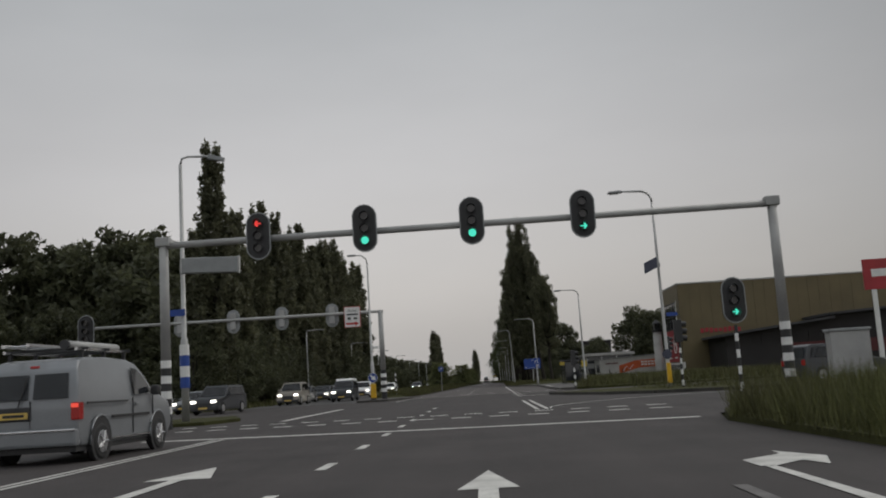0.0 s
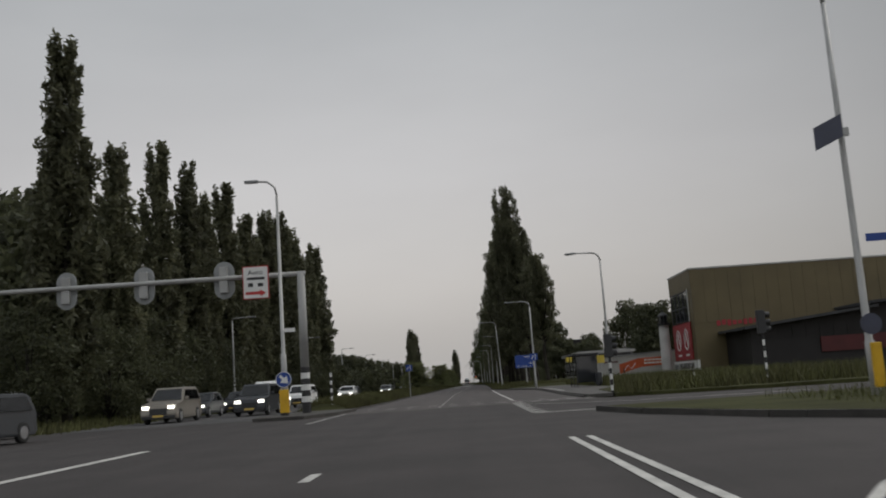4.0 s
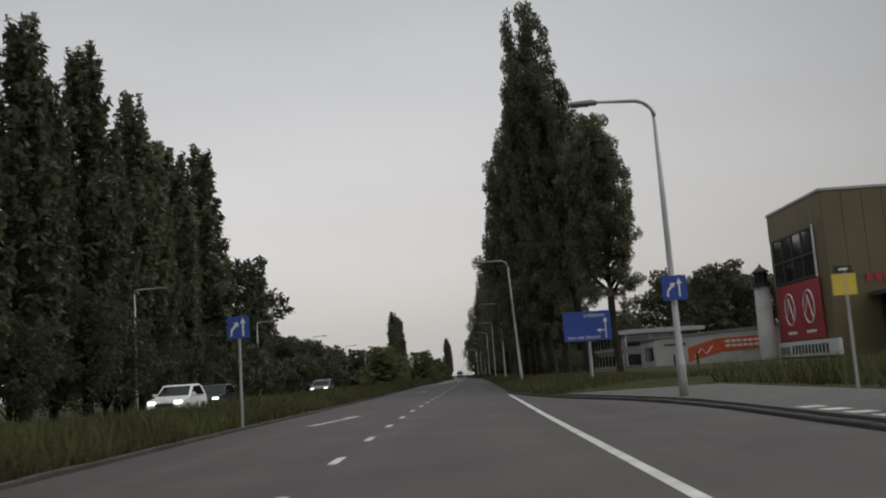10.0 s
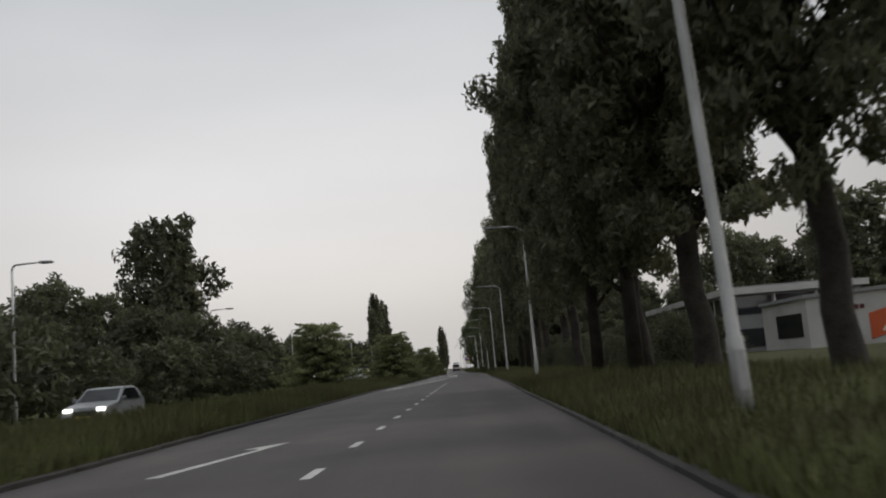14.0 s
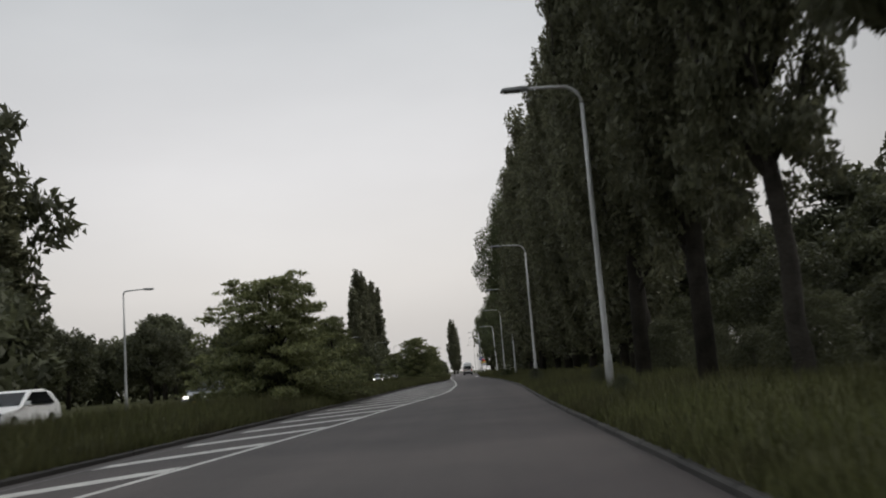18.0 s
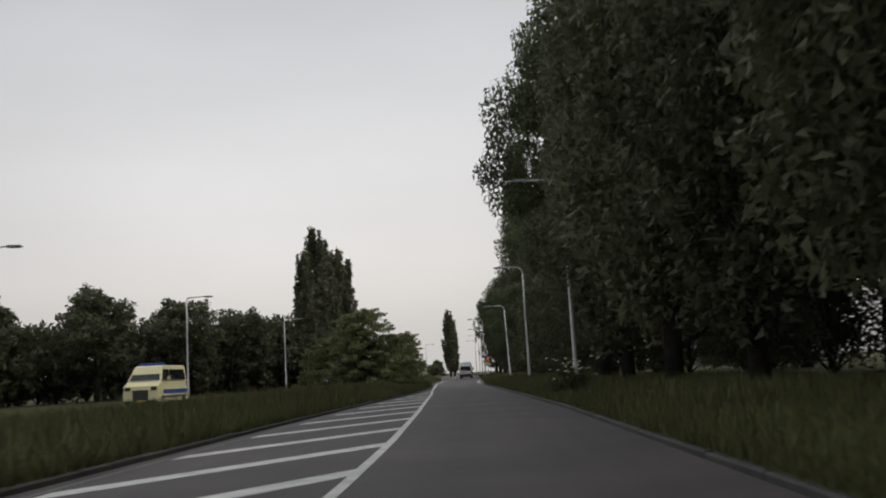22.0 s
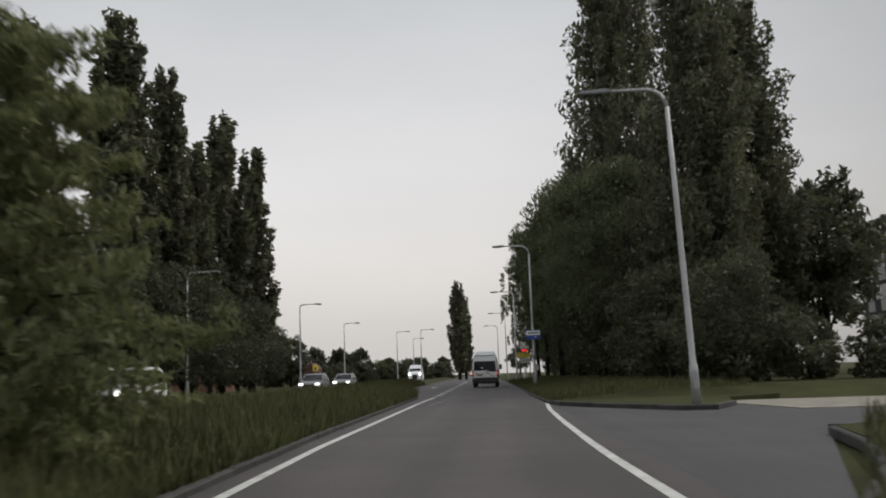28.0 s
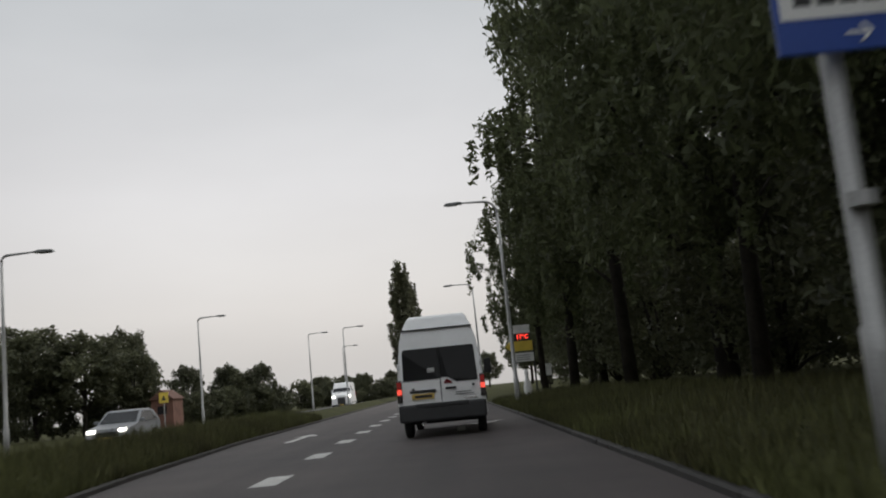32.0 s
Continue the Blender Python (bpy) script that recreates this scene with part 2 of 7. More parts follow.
M = {
    "asphalt": mat("asphalt", (0.0580, 0.0468, 0.0442), 0.74, 0.18, 0.45, 0.3, fine=55, col2=(0.0430, 0.0352, 0.0335)),
    "asphalt_far": mat("asphalt_side", (0.053, 0.051, 0.051), 0.85, 0.2, 0.5, 0.25, fine=60),
    "asphalt_crossing": mat("asphalt_crossing", (0.0385, 0.0325, 0.0315), 0.82, 0.2, 0.5, 0.3, fine=55, spec=0.4, col2=(0.030, 0.0252, 0.0245)),
    "paint": mat("road_paint", (0.50, 0.49, 0.46), 0.7, 0.3, 2.5, 0.2, fine=30),
    "worn": mat("worn_road_paint", (0.11, 0.104, 0.10), 0.75, 0.4, 4.0, 0.2, fine=25),
    "kerb": mat("kerb_concrete", (0.041, 0.038, 0.034), 0.85, 0.4, 1.5, 0.3, island=0.1, objrand=0.2),
    "paving": mat("paving", (0.068, 0.064, 0.060), 0.85, 0.25, 1.2, 0.3, island=0.15),
    "sand": mat("sandy_verge", (0.23, 0.21, 0.17), 0.95, 0.3, 1.5, 0.3),
    "grass_ground": mat("grass_ground", (0.049, 0.052, 0.020), 0.95, 0.3, 0.4, 0.6, fine=9, spec=0.1, col2=(0.038, 0.037, 0.016)),
    "grass": mat("grass_blades", (0.080, 0.087, 0.031), 0.75, 0.3, 0.3, island=0.4, spec=0.2, col2=(0.074, 0.064, 0.031)),
    "leaf_poplar": leaf_mat("poplar_leaves", (0.132, 0.134, 0.080), (0.095, 0.097, 0.058)),
    "leaf_wood": leaf_mat("wood_leaves", (0.090, 0.096, 0.053), (0.064, 0.068, 0.039)),
    "leaf_bush": leaf_mat("feathery_leaves", (0.175, 0.185, 0.085), (0.120, 0.130, 0.058)),
    "leaf_oak": leaf_mat("broad_leaves", (0.108, 0.124, 0.060), (0.076, 0.086, 0.043)),
    "yellow_bloom": mat("yellow_weed_flowers", (0.26, 0.25, 0.05), 0.8, 0.25, island=0.3),
    "flower": mat("cream_flowers", (0.5, 0.48, 0.36), 0.8, 0.2, island=0.2),
    "bark": mat("bark", (0.034, 0.03, 0.025), 0.95, 0.5, 2.2, 1.0, fine=14, spec=0.2),
    "galv": mat("galvanised_steel", (0.38, 0.38, 0.37), 0.5, 0.2, 1.2, 0.05, 0.35),
    "grey_paint": mat("grey_painted_steel", (0.33, 0.33, 0.32), 0.5, 0.2, 1.0, 0.05),
    "white_paint": mat("white_painted_steel", (0.7, 0.7, 0.68), 0.5, 0.15, 2.0),
    "black_paint": mat("black_painted_steel", (0.02, 0.02, 0.021), 0.5, 0.3, 2.0),
    "black_plastic": mat("black_plastic", (0.028, 0.028, 0.029), 0.55, 0.2, 4.0),
    "dark_lens": glass_mat("unlit_lens", (0.03, 0.025, 0.025), 0.25),
    "green_lit": mat("green_signal_light", (0.1, 0.6, 0.5), 0.4, 0.05, emit=((0.08, 0.9, 0.62), 0.8)),
    "red_lit": mat("red_signal_light", (0.6, 0.05, 0.05), 0.4, 0.05, emit=((1.0, 0.06, 0.05), 0.8)),
    "head_lit": mat("lit_headlamp", (0.9, 0.9, 0.85), 0.2, 0.05, emit=((1.0, 0.95, 0.85), 3.5)),
    "tail": mat("red_tail_lamp", (0.2, 0.012, 0.012), 0.25, 0.15, emit=((1.0, 0.05, 0.03), 0.05)),
    "tail_on": mat("lit_tail_lamp", (0.5, 0.03, 0.03), 0.25, 0.15, emit=((1.0, 0.10, 0.06), 0.7)),
    "sign_blue": mat("sign_blue", (0.014, 0.055, 0.27), 0.45, 0.15, 2.0),
    "sign_white": mat("sign_white", (0.68, 0.68, 0.66), 0.45, 0.1, 2.0),
    "sign_red": mat("sign_red", (0.45, 0.03, 0.03), 0.5, 0.15, 2.0),
    "sign_grey": mat("sign_back", (0.25, 0.26, 0.26), 0.5, 0.15, 2.0),
    "slate": mat("slate_sign_back", (0.05, 0.055, 0.085), 0.5, 0.2, 2.0),
    "sign_black": mat("sign_black", (0.02, 0.02, 0.02), 0.5, 0.1),
    "yellow": mat("yellow_plastic", (0.62, 0.36, 0.01), 0.5, 0.15, 2.0),
    "yellow_sign": mat("yellow_sign", (0.62, 0.46, 0.06), 0.5, 0.15, 2.0),
    "plate": mat("number_plate_yellow", (0.60, 0.42, 0.10), 0.5, 0.1, 6.0),
    "van_white": mat("white_vehicle_paint", (0.80, 0.80, 0.79), 0.3, 0.06, 1.2, col2=(0.76, 0.76, 0.75)),
    "car_grey": mat("grey_vehicle_paint", (0.21, 0.22, 0.23), 0.3, 0.1, 1.2, 0, 0.2),
    "car_dark": mat("dark_vehicle_paint", (0.03, 0.033, 0.038), 0.3, 0.1, 1.2),
    "car_bronze": mat("bronze_vehicle_paint", (0.22, 0.20, 0.17), 0.3, 0.1, 1.2, 0, 0.2),
    "car_cream": mat("pale_yellow_vehicle_paint", (0.6, 0.55, 0.3), 0.35, 0.1, 1.2),
    "glass": glass_mat("tinted_glass", (0.02, 0.022, 0.025)),
    "rear_glass": mat("dark_rear_glass", (0.014, 0.0145, 0.015), 0.2, 0.2, 1.0, spec=0.15),
    "van_glass": glass_mat("dark_van_glass", (0.05, 0.055, 0.06), 0.12),
    "tyre": mat("tyre_rubber", (0.018, 0.018, 0.018), 0.85, 0.3, 8),
    "rim": mat("alloy_rim", (0.4, 0.4, 0.41), 0.35, 0.15, 4, 0, 0.7),
    "chrome": mat("bright_metal", (0.6, 0.6, 0.6), 0.25, 0.1, 4, 0, 0.9),
    "olive_clad": mat("olive_metal_cladding", (0.125, 0.098, 0.046), 0.6, 0.16, 0.25, 0.1, island=0.08),
    "dark_clad": mat("dark_brown_cladding", (0.016, 0.014, 0.014), 0.7, 0.3, 0.3, 0.1, island=0.15),
    "red_panel": mat("dark_red_panel", (0.085, 0.014, 0.015), 0.6, 0.2, 0.5),
    "poster_red": mat("red_banner", (0.33, 0.028, 0.035), 0.6, 0.15, 0.6),
    "orange": mat("orange_banner", (0.50, 0.09, 0.025), 0.6, 0.2, 0.7),
    "white_wall": mat("white_rendered_wall", (0.42, 0.41, 0.39), 0.85, 0.2, 0.4, 0.1),
    "grey_wall": mat("grey_wall", (0.22, 0.22, 0.22), 0.8, 0.2, 0.4, 0.1),
    "dark_roof": mat("dark_roof", (0.05, 0.05, 0.053), 0.8, 0.25, 0.5, 0.1),
    "brick": mat("red_brown_brick", (0.15, 0.075, 0.055), 0.9, 0.3, 1.5, 0.3, fine=25),
    "concrete": mat("concrete_panel", (0.34, 0.33, 0.31), 0.85, 0.2, 0.6, 0.1, island=0.1),
    "roof_tile": mat("roof_tile", (0.11, 0.055, 0.04), 0.85, 0.3, 1.2, 0.3),
    "led": mat("red_display_digits", (0.5, 0.02, 0.02), 0.4, 0.05, emit=((1.0, 0.06, 0.04), 2.2)),
}



def streaks(m, amount):
    """Long lighter and darker bands along the road, as wheels wear them, and a few darker repairs."""
    n, l = m.node_tree.nodes, m.node_tree.links
    b = n["Principled BSDF"]
    src = b.inputs["Base Color"].links[0].from_socket
    geo, mp, tx, mr, hs = n.new("ShaderNodeNewGeometry"), n.new("ShaderNodeMapping"), n.new("ShaderNodeTexNoise"), n.new("ShaderNodeMapRange"), n.new("ShaderNodeHueSaturation")
    mp.inputs["Scale"].default_value = (1.1, 0.022, 1.0)
    tx.inputs["Scale"].default_value, tx.inputs["Detail"].default_value = 1.0, 3.0
    l.new(geo.outputs["Position"], mp.inputs[0])
    l.new(mp.outputs[0], tx.inputs["Vector"])
    mr.inputs["From Min"].default_value, mr.inputs["From Max"].default_value = 0.3, 0.7
    mr.inputs["To Min"].default_value, mr.inputs["To Max"].default_value = 1 - amount, 1 + amount
    l.new(tx.outputs["Fac"], mr.inputs["Value"])
    l.new(mr.outputs[0], hs.inputs["Value"])
    l.new(src, hs.inputs["Color"])
    l.new(hs.outputs[0], b.inputs["Base Color"])


streaks(M["asphalt"], 0.22)
streaks(M["asphalt_far"], 0.2)
streaks(M["asphalt_crossing"], 0.2)

# ---- building blocks ----
def part(name, bm, material, parent=None, label="", smooth=False):
    me = bpy.data.meshes.new(name)
    bm.to_mesh(me)
    bm.free()
    if smooth:
        me.polygons.foreach_set("use_smooth", [True] * len(me.polygons))
    me.materials.append(M[material])
    ob = new(name, me)
    ob.parent = parent
    if label:
        ob["label"] = label
    return ob


def shared(name, ob, parent, loc=(0, 0, 0), rz=0.0):
    """Another object on the mesh of ob."""
    o = new(name, ob.data)
    o.parent = parent
    o.matrix_basis = pose(*loc, 0, 0, rz)
    if "label" in ob:
        o["label"] = ob["label"]
    return o


def thing(name, loc, label, category, group="", rz=0.0):
    e = new(name)
    e.empty_display_size = 0.2
    e.matrix_basis = pose(*loc, 0, 0, rz)
    return tagged(e, label, category, group)


def box(x0, x1, y0, y1, z0, z1, bm=None, bevel=0.0):
    own = bmesh.new()
    v = [own.verts.new((x, y, z)) for z in (z0, z1) for x, y in ((x0, y0), (x1, y0), (x1, y1), (x0, y1))]
    for f in ((3, 2, 1, 0), (4, 5, 6, 7), (0, 1, 5, 4), (1, 2, 6, 5), (2, 3, 7, 6), (3, 0, 4, 7)):
        own.faces.new([v[i] for i in f])
    if bevel:
        bmesh.ops.bevel(own, geom=own.edges[:], offset=bevel, segments=2, affect="EDGES", profile=0.6)
    if bm is None:
        return own
    join(bm, own)
    return bm


def join(bm, other):
    me = bpy.data.meshes.new("tmp")
    other.to_mesh(me)
    other.free()
    bm.from_mesh(me)
    bpy.data.meshes.remove(me)


def tube(pts, radii, n=10, bm=None, cap=True):
    """A round bar through the points with a radius at each."""
    bm = bm or bmesh.new()
    pts = [Vector(p) for p in pts]
    rings = []
    for i, p in enumerate(pts):
        d = (pts[min(i + 1, len(pts) - 1)] - pts[max(i - 1, 0)]).normalized()
        a = d.cross(Vector((0, 0, 1)) if abs(d.z) < 0.95 else Vector((0, 1, 0))).normalized()
        b = d.cross(a)
        r = radii[i] if isinstance(radii, (list, tuple)) else radii
        rings.append([bm.verts.new(p + (a * math.cos(k * math.tau / n) + b * math.sin(k * math.tau / n)) * r) for k in range(n)])
    for q, s in zip(rings, rings[1:]):
        for k in range(n):
            bm.faces.new((q[k], s[k], s[(k + 1) % n], q[(k + 1) % n]))
    if cap:
        bm.faces.new(rings[0])
        bm.faces.new(rings[-1][::-1])
    bmesh.ops.recalc_face_normals(bm, faces=bm.faces[:])
    return bm


def prism(poly, a, b, axis="y", bm=None, bevel=0.0):
    """A polygon of (u, v) pushed from a to b along an axis. y: u, v are x, z; x: they are y, z; z: x, y."""
    own = bmesh.new()
    put = {"y": lambda u, v, w: (u, w, v), "x": lambda u, v, w: (w, u, v), "z": lambda u, v, w: (u, v, w)}[axis]
    lo, hi = [[own.verts.new(put(u, v, w)) for u, v in poly] for w in (a, b)]
    own.faces.new(lo)
    own.faces.new(hi[::-1])
    for k in range(len(poly)):
        own.faces.new((lo[k], hi[k], hi[(k + 1) % len(poly)], lo[(k + 1) % len(poly)]))
    bmesh.ops.recalc_face_normals(own, faces=own.faces[:])
    if bevel:
        bmesh.ops.bevel(own, geom=own.edges[:], offset=bevel, segments=2, affect="EDGES", profile=0.6)
    if bm is None:
        return own
    join(bm, own)
    return bm


def capsule(w, h, n=12):
    """The outline of an upright slab with round ends, as (u, v) round its middle."""
    r = w / 2
    top = [(r * math.cos(math.pi * k / n), h / 2 - r + r * math.sin(math.pi * k / n)) for k in range(n + 1)]
    return top + [(-u, -v) for u, v in top]


def disc(r, n=20, c=(0, 0)):
    return [(c[0] + r * math.cos(k * math.tau / n), c[1] + r * math.sin(k * math.tau / n)) for k in range(n)]


def along(table, y):
    """x at y on a line through the table's (y, x) rows."""
    return float(np.interp(y, [r[0] for r in table], [r[1] for r in table]))


def raw_mesh(name, verts, faces, material, parent=None):
    me = bpy.data.meshes.new(name)
    me.from_pydata(verts.tolist() if hasattr(verts, "tolist") else verts, [], faces.tolist() if hasattr(faces, "tolist") else faces)
    me.materials.append(M[material])
    ob = new(name, me)
    ob.parent = parent
    return ob

# ---- the plan of the road ----
LEFT_KERB = [(60, -6.6), (72, -6.3), (75, -6.05), (80, -5.7), (90, -5.45), (110, -5.35), (128, -4.95), (143, -4.75), (161, -4.75), (192, -4.55), (203, -4.4), (215, -3.95), (229, -3.6), (240, -3.55), (252, -3.3),
             (266, -3.25), (282, -2.95), (296, -2.5), (310, -1.8), (318, -1.65), (330, -1.7), (350, -2.6), (358, -2.85), (385, -3.15), (392, -3.75), (397, -4.4), (407, -5.55), (420, -6.4), (470, -7.2), (560, -9.0), (900, -14)]
RIGHT_KERB = [(66, 5.6), (69, 5.0), (80, 5.0), (92, 5.4), (107, 5.6), (113, 4.9), (117, 4.0), (122, 3.3), (128, 2.75), (133, 2.6), (147, 2.88), (157, 3.05), (171, 3.2), (192, 3.6), (213, 3.78),
              (226, 3.8), (235, 3.9), (246, 4.08), (254, 4.22), (268, 4.15), (284, 3.95), (298, 3.5), (308, 3.1), (314, 2.95), (320, 2.7), (333, 2.2), (346, 2.2), (372, 2.1), (385, 1.97), (401, 2.05), (424, 1.95), (470, 1.6), (560, -0.2), (900, -6)]
MID_DASH = [(60, -1.46), (92, -1.4), (113, -1.3), (130, -1.0), (150, -0.74), (167, -0.52), (190, -0.3), (208, -0.05), (215, 0.0)]
EDGE_A = [(72, 2.0), (93, 2.1), (107, 2.2), (119, 2.35), (128, 2.45)]
EDGE_B = [(343, 1.9), (349, 1.75), (354, 1.68), (362, 1.74), (368, 1.85), (373, 2.05)]
HATCH = [(196, -3.8), (203, -3.1), (210, -2.55), (214, -2.15), (217, -1.9), (221.5, -1.57), (226, -1.2), (231, -0.93), (237, -0.5), (241, -0.2), (247, 0.25), (253, 0.46), (260, 0.44), (268, 0.42), (274, 0.36), (285, 0.07), (309, -0.7), (313, -0.9), (326, -1.4), (350, -2.25), (356, -2.42), (378, -2.52), (386, -2.45)]
FAR_L = [(60, -18.8), (85, -18.2), (110, -17.4), (200, -18.0), (300, -18.0), (400, -17.0), (450, -17.0), (560, -20), (900, -26)]
FAR_R = [(60, -8.8), (110, -9.8), (200, -10.5), (300, -10.5), (400, -10.0), (450, -10.6), (560, -13), (900, -19)]
SIDE_Y0, SIDE_Y1 = 349.0, 371.0


def bank_right(x, y):
    """Height of the right verge at a distance from its kerb."""
    d = x - along(RIGHT_KERB, y)
    return 0.12 + 0.30 * min(1.0, max(0.0, d / 3.5))


def ribbon(name, left, right, ys, z, material, parent=None):
    v, f = [], []
    for y in ys:
        v += [(left(y), y, z(left(y), y) if callable(z) else z), (right(y), y, z(right(y), y) if callable(z) else z)]
    for k in range(len(ys) - 1):
        f.append((2 * k, 2 * k + 1, 2 * k + 3, 2 * k + 2))
    return raw_mesh(name, v, f, material, parent)


def steps(a, b, s):
    n = max(1, int(round((b - a) / s)))
    return [a + (b - a) * k / n for k in range(n + 1)]


# ground: one sheet to the horizon
gx = [-2500, -800, -300, -120, -60, -35, -22, 0, 22, 35, 60, 120, 300, 800, 2500]
gy = [-1500, -400, -100, -20, 40, 100, 200, 300, 400, 500, 700, 1200, 2600]
ground = raw_mesh("ground", [(x, y, -0.06) for y in gy for x in gx], [(r * len(gx) + c, r * len(gx) + c + 1, (r + 1) * len(gx) + c + 1, (r + 1) * len(gx) + c) for r in range(len(gy) - 1) for c in range(len(gx) - 1)], "grass_ground")
tagged(ground, "flat grassy land reaching the horizon", "ground", kind="structure")

# main road beyond the crossing
road = ribbon("road", lambda y: along(LEFT_KERB, y), lambda y: along(RIGHT_KERB, y), steps(66, 900, 3), 0.0, "asphalt")
tagged(road, "worn grey asphalt road with white markings", "road", kind="structure")
far_road = ribbon("opposite_road", lambda y: along(FAR_L, y), lambda y: along(FAR_R, y), steps(66, 900, 6), 0.0, "asphalt_far")
tagged(far_road, "asphalt carriageway behind the grassy median", "road", kind="structure")
crossing = raw_mesh("crossing_road", [(-90, 24, -0.004), (-22, 24, -0.004), (-22, -60, -0.004), (4.3, -60, -0.004), (4.3, 17.5, -0.004), (4.9, 20.5, -0.004), (7.5, 23.6, -0.004), (14, 25.6, -0.004), (90, 27, -0.004), (90, 66, -0.004), (-90, 66, -0.004)], [tuple(range(11))], "asphalt_crossing")
tagged(crossing, "wide asphalt surface of the signalled crossing", "road", kind="structure")
side_road = raw_mesh("side_road", [(1.9, SIDE_Y0 - 2, -0.003), (2.6, SIDE_Y0 - 1.6, -0.003), (6, 358, -0.003), (40, 362, -0.003), (40, 370, -0.003), (7, 370, -0.003), (1.9, SIDE_Y1 + 1, -0.003)], [tuple(range(7))], "asphalt_far")
tagged(side_road, "asphalt side entrance through the verge", "road", kind="structure")

# verges
def verge_right(y0, y1, name):
    ys = steps(y0, y1, 3)
    v, f = [], []
    offs = (0.12, 0.24, 0.8, 1.8, 3.6, 8, 26)
    for i, y in enumerate(ys):
        for o in offs:
            x = along(RIGHT_KERB, y) + o
            v.append((x, y, -0.05 if i == 0 and (y < 150 or y > 365) else 0.03 if o == 0.12 else bank_right(x, y) + 0.04 * noise.noise(Vector((x * 0.7, y * 0.5, 0)))))
    n = len(offs)
    for k in range(len(ys) - 1):
        for c in range(n - 1):
            f.append((k * n + c, k * n + c + 1, (k + 1) * n + c + 1, (k + 1) * n + c))
    return tagged(raw_mesh(name, v, f, "grass_ground"), "rising grass verge along the road", "verge", kind="structure")


verge_right(119.5, SIDE_Y0 - 2.2, "verge_a")
verge_right(SIDE_Y1 + 1.2, 900, "verge_b")
mv, mf = [], []
mys = steps(72.5, 900, 3)
for y in mys:
    a, b = along(LEFT_KERB, y) - 0.13, along(FAR_R, y) + 0.1
    for k in range(6):
        x = a + (b - a) * k / 5
        mv.append((x, y, -0.05 if y < 73 else 0.09 + 0.36 * math.sin(math.pi * k / 5) + 0.05 * noise.noise(Vector((x * 0.8, y * 0.5, 3)))))
for k in range(len(mys) - 1):
    for c in range(5):
        mf.append((k * 6 + c, k * 6 + c + 1, (k + 1) * 6 + c + 1, (k + 1) * 6 + c))
tagged(raw_mesh("median", mv, mf, "grass_ground"), "grassy median between the two carriageways", "median", kind="structure")
near_verge = part("near_verge", prism([(4.3, -30), (4.3, 17.4), (4.95, 20.3), (7.5, 23.4), (14, 25.4), (90, 26.8), (90, -30)], -0.04, 0.1, "z"), "grass_ground")
tagged(near_verge, "overgrown grass corner before the crossing", "verge", kind="structure")


def stone_shape(length, height, width, side):
    """One kerb stone with a chamfered front edge; its front lies on x = 0, its middle at y = 0."""
    bm = bmesh.new()
    h = length / 2 - 0.006
    prof = [(0, -0.03), (0, height - 0.022), (0.025, height), (width, height), (width, -0.03)]
    ends = [[bm.verts.new((side * x, y, z)) for x, z in prof] for y in (-h, h)]
    for k in range(5):
        bm.faces.new((ends[0][k], ends[0][(k + 1) % 5], ends[1][(k + 1) % 5], ends[1][k]))
    bm.faces.new(ends[0])
    bm.faces.new(ends[1][::-1])
    bmesh.ops.recalc_face_normals(bm, faces=bm.faces[:])
    return bm


def kerb_line(name, pts, height, width, side, label, singles=0):
    """Kerb stones of a metre with narrow joints along a line; side: 1 lies to the right of it. The first ones are single stones."""
    rng = random.Random(len(pts))
    verts, faces, stones = [], [], []
    for (xa, ya), (xb, yb) in zip(pts, pts[1:]):
        ln = math.hypot(xb - xa, yb - ya)
        m = max(1, int(round(ln)))
        for i in range(m):
            t = (i + 0.5) / m
            stones.append((xa + (xb - xa) * t, ya + (yb - ya) * t, ln / m, -math.degrees(math.atan2(xb - xa, yb - ya))))
    unit = stone_shape(1.0, height, width, side)
    uv, uf = [tuple(v.co) for v in unit.verts], [[v.index for v in f.verts] for f in unit.faces]
    bed = [(x, y, -0.028) for x, y in pts] + [(x + side * width * 0.96, y, -0.028) for x, y in pts]
    n = len(pts)
    verts += bed
    faces += [(k, k + 1, n + k + 1, n + k) for k in range(n - 1)]
    for x, y, ln, rz in stones[singles:]:
        m4 = pose(x, y, 0, 0, 0, rz) @ Matrix.Diagonal((1, ln, 1, 1))
        base = len(verts)
        verts += [tuple(m4 @ Vector(c)) for c in uv]
        faces += [tuple(base + q for q in f) for f in uf]
    ob = tagged(raw_mesh(name, verts, faces, "kerb"), label, "kerb", kind="structure")
    first = None
    for x, y, ln, rz in stones[:singles]:
        if first is None:
            first = o = part("kerb_stone", unit, "kerb", ob)
        else:
            o = shared("kerb_stone", first, ob)
        o.matrix_basis = pose(x + rng.uniform(-0.006, 0.006), y, rng.uniform(-0.008, 0.004), rng.uniform(-0.3, 0.3), rng.uniform(-1.5, 1.5), rz + rng.uniform(-0.3, 0.3)) @ Matrix.Diagonal((1, ln, 1, 1))
    return ob


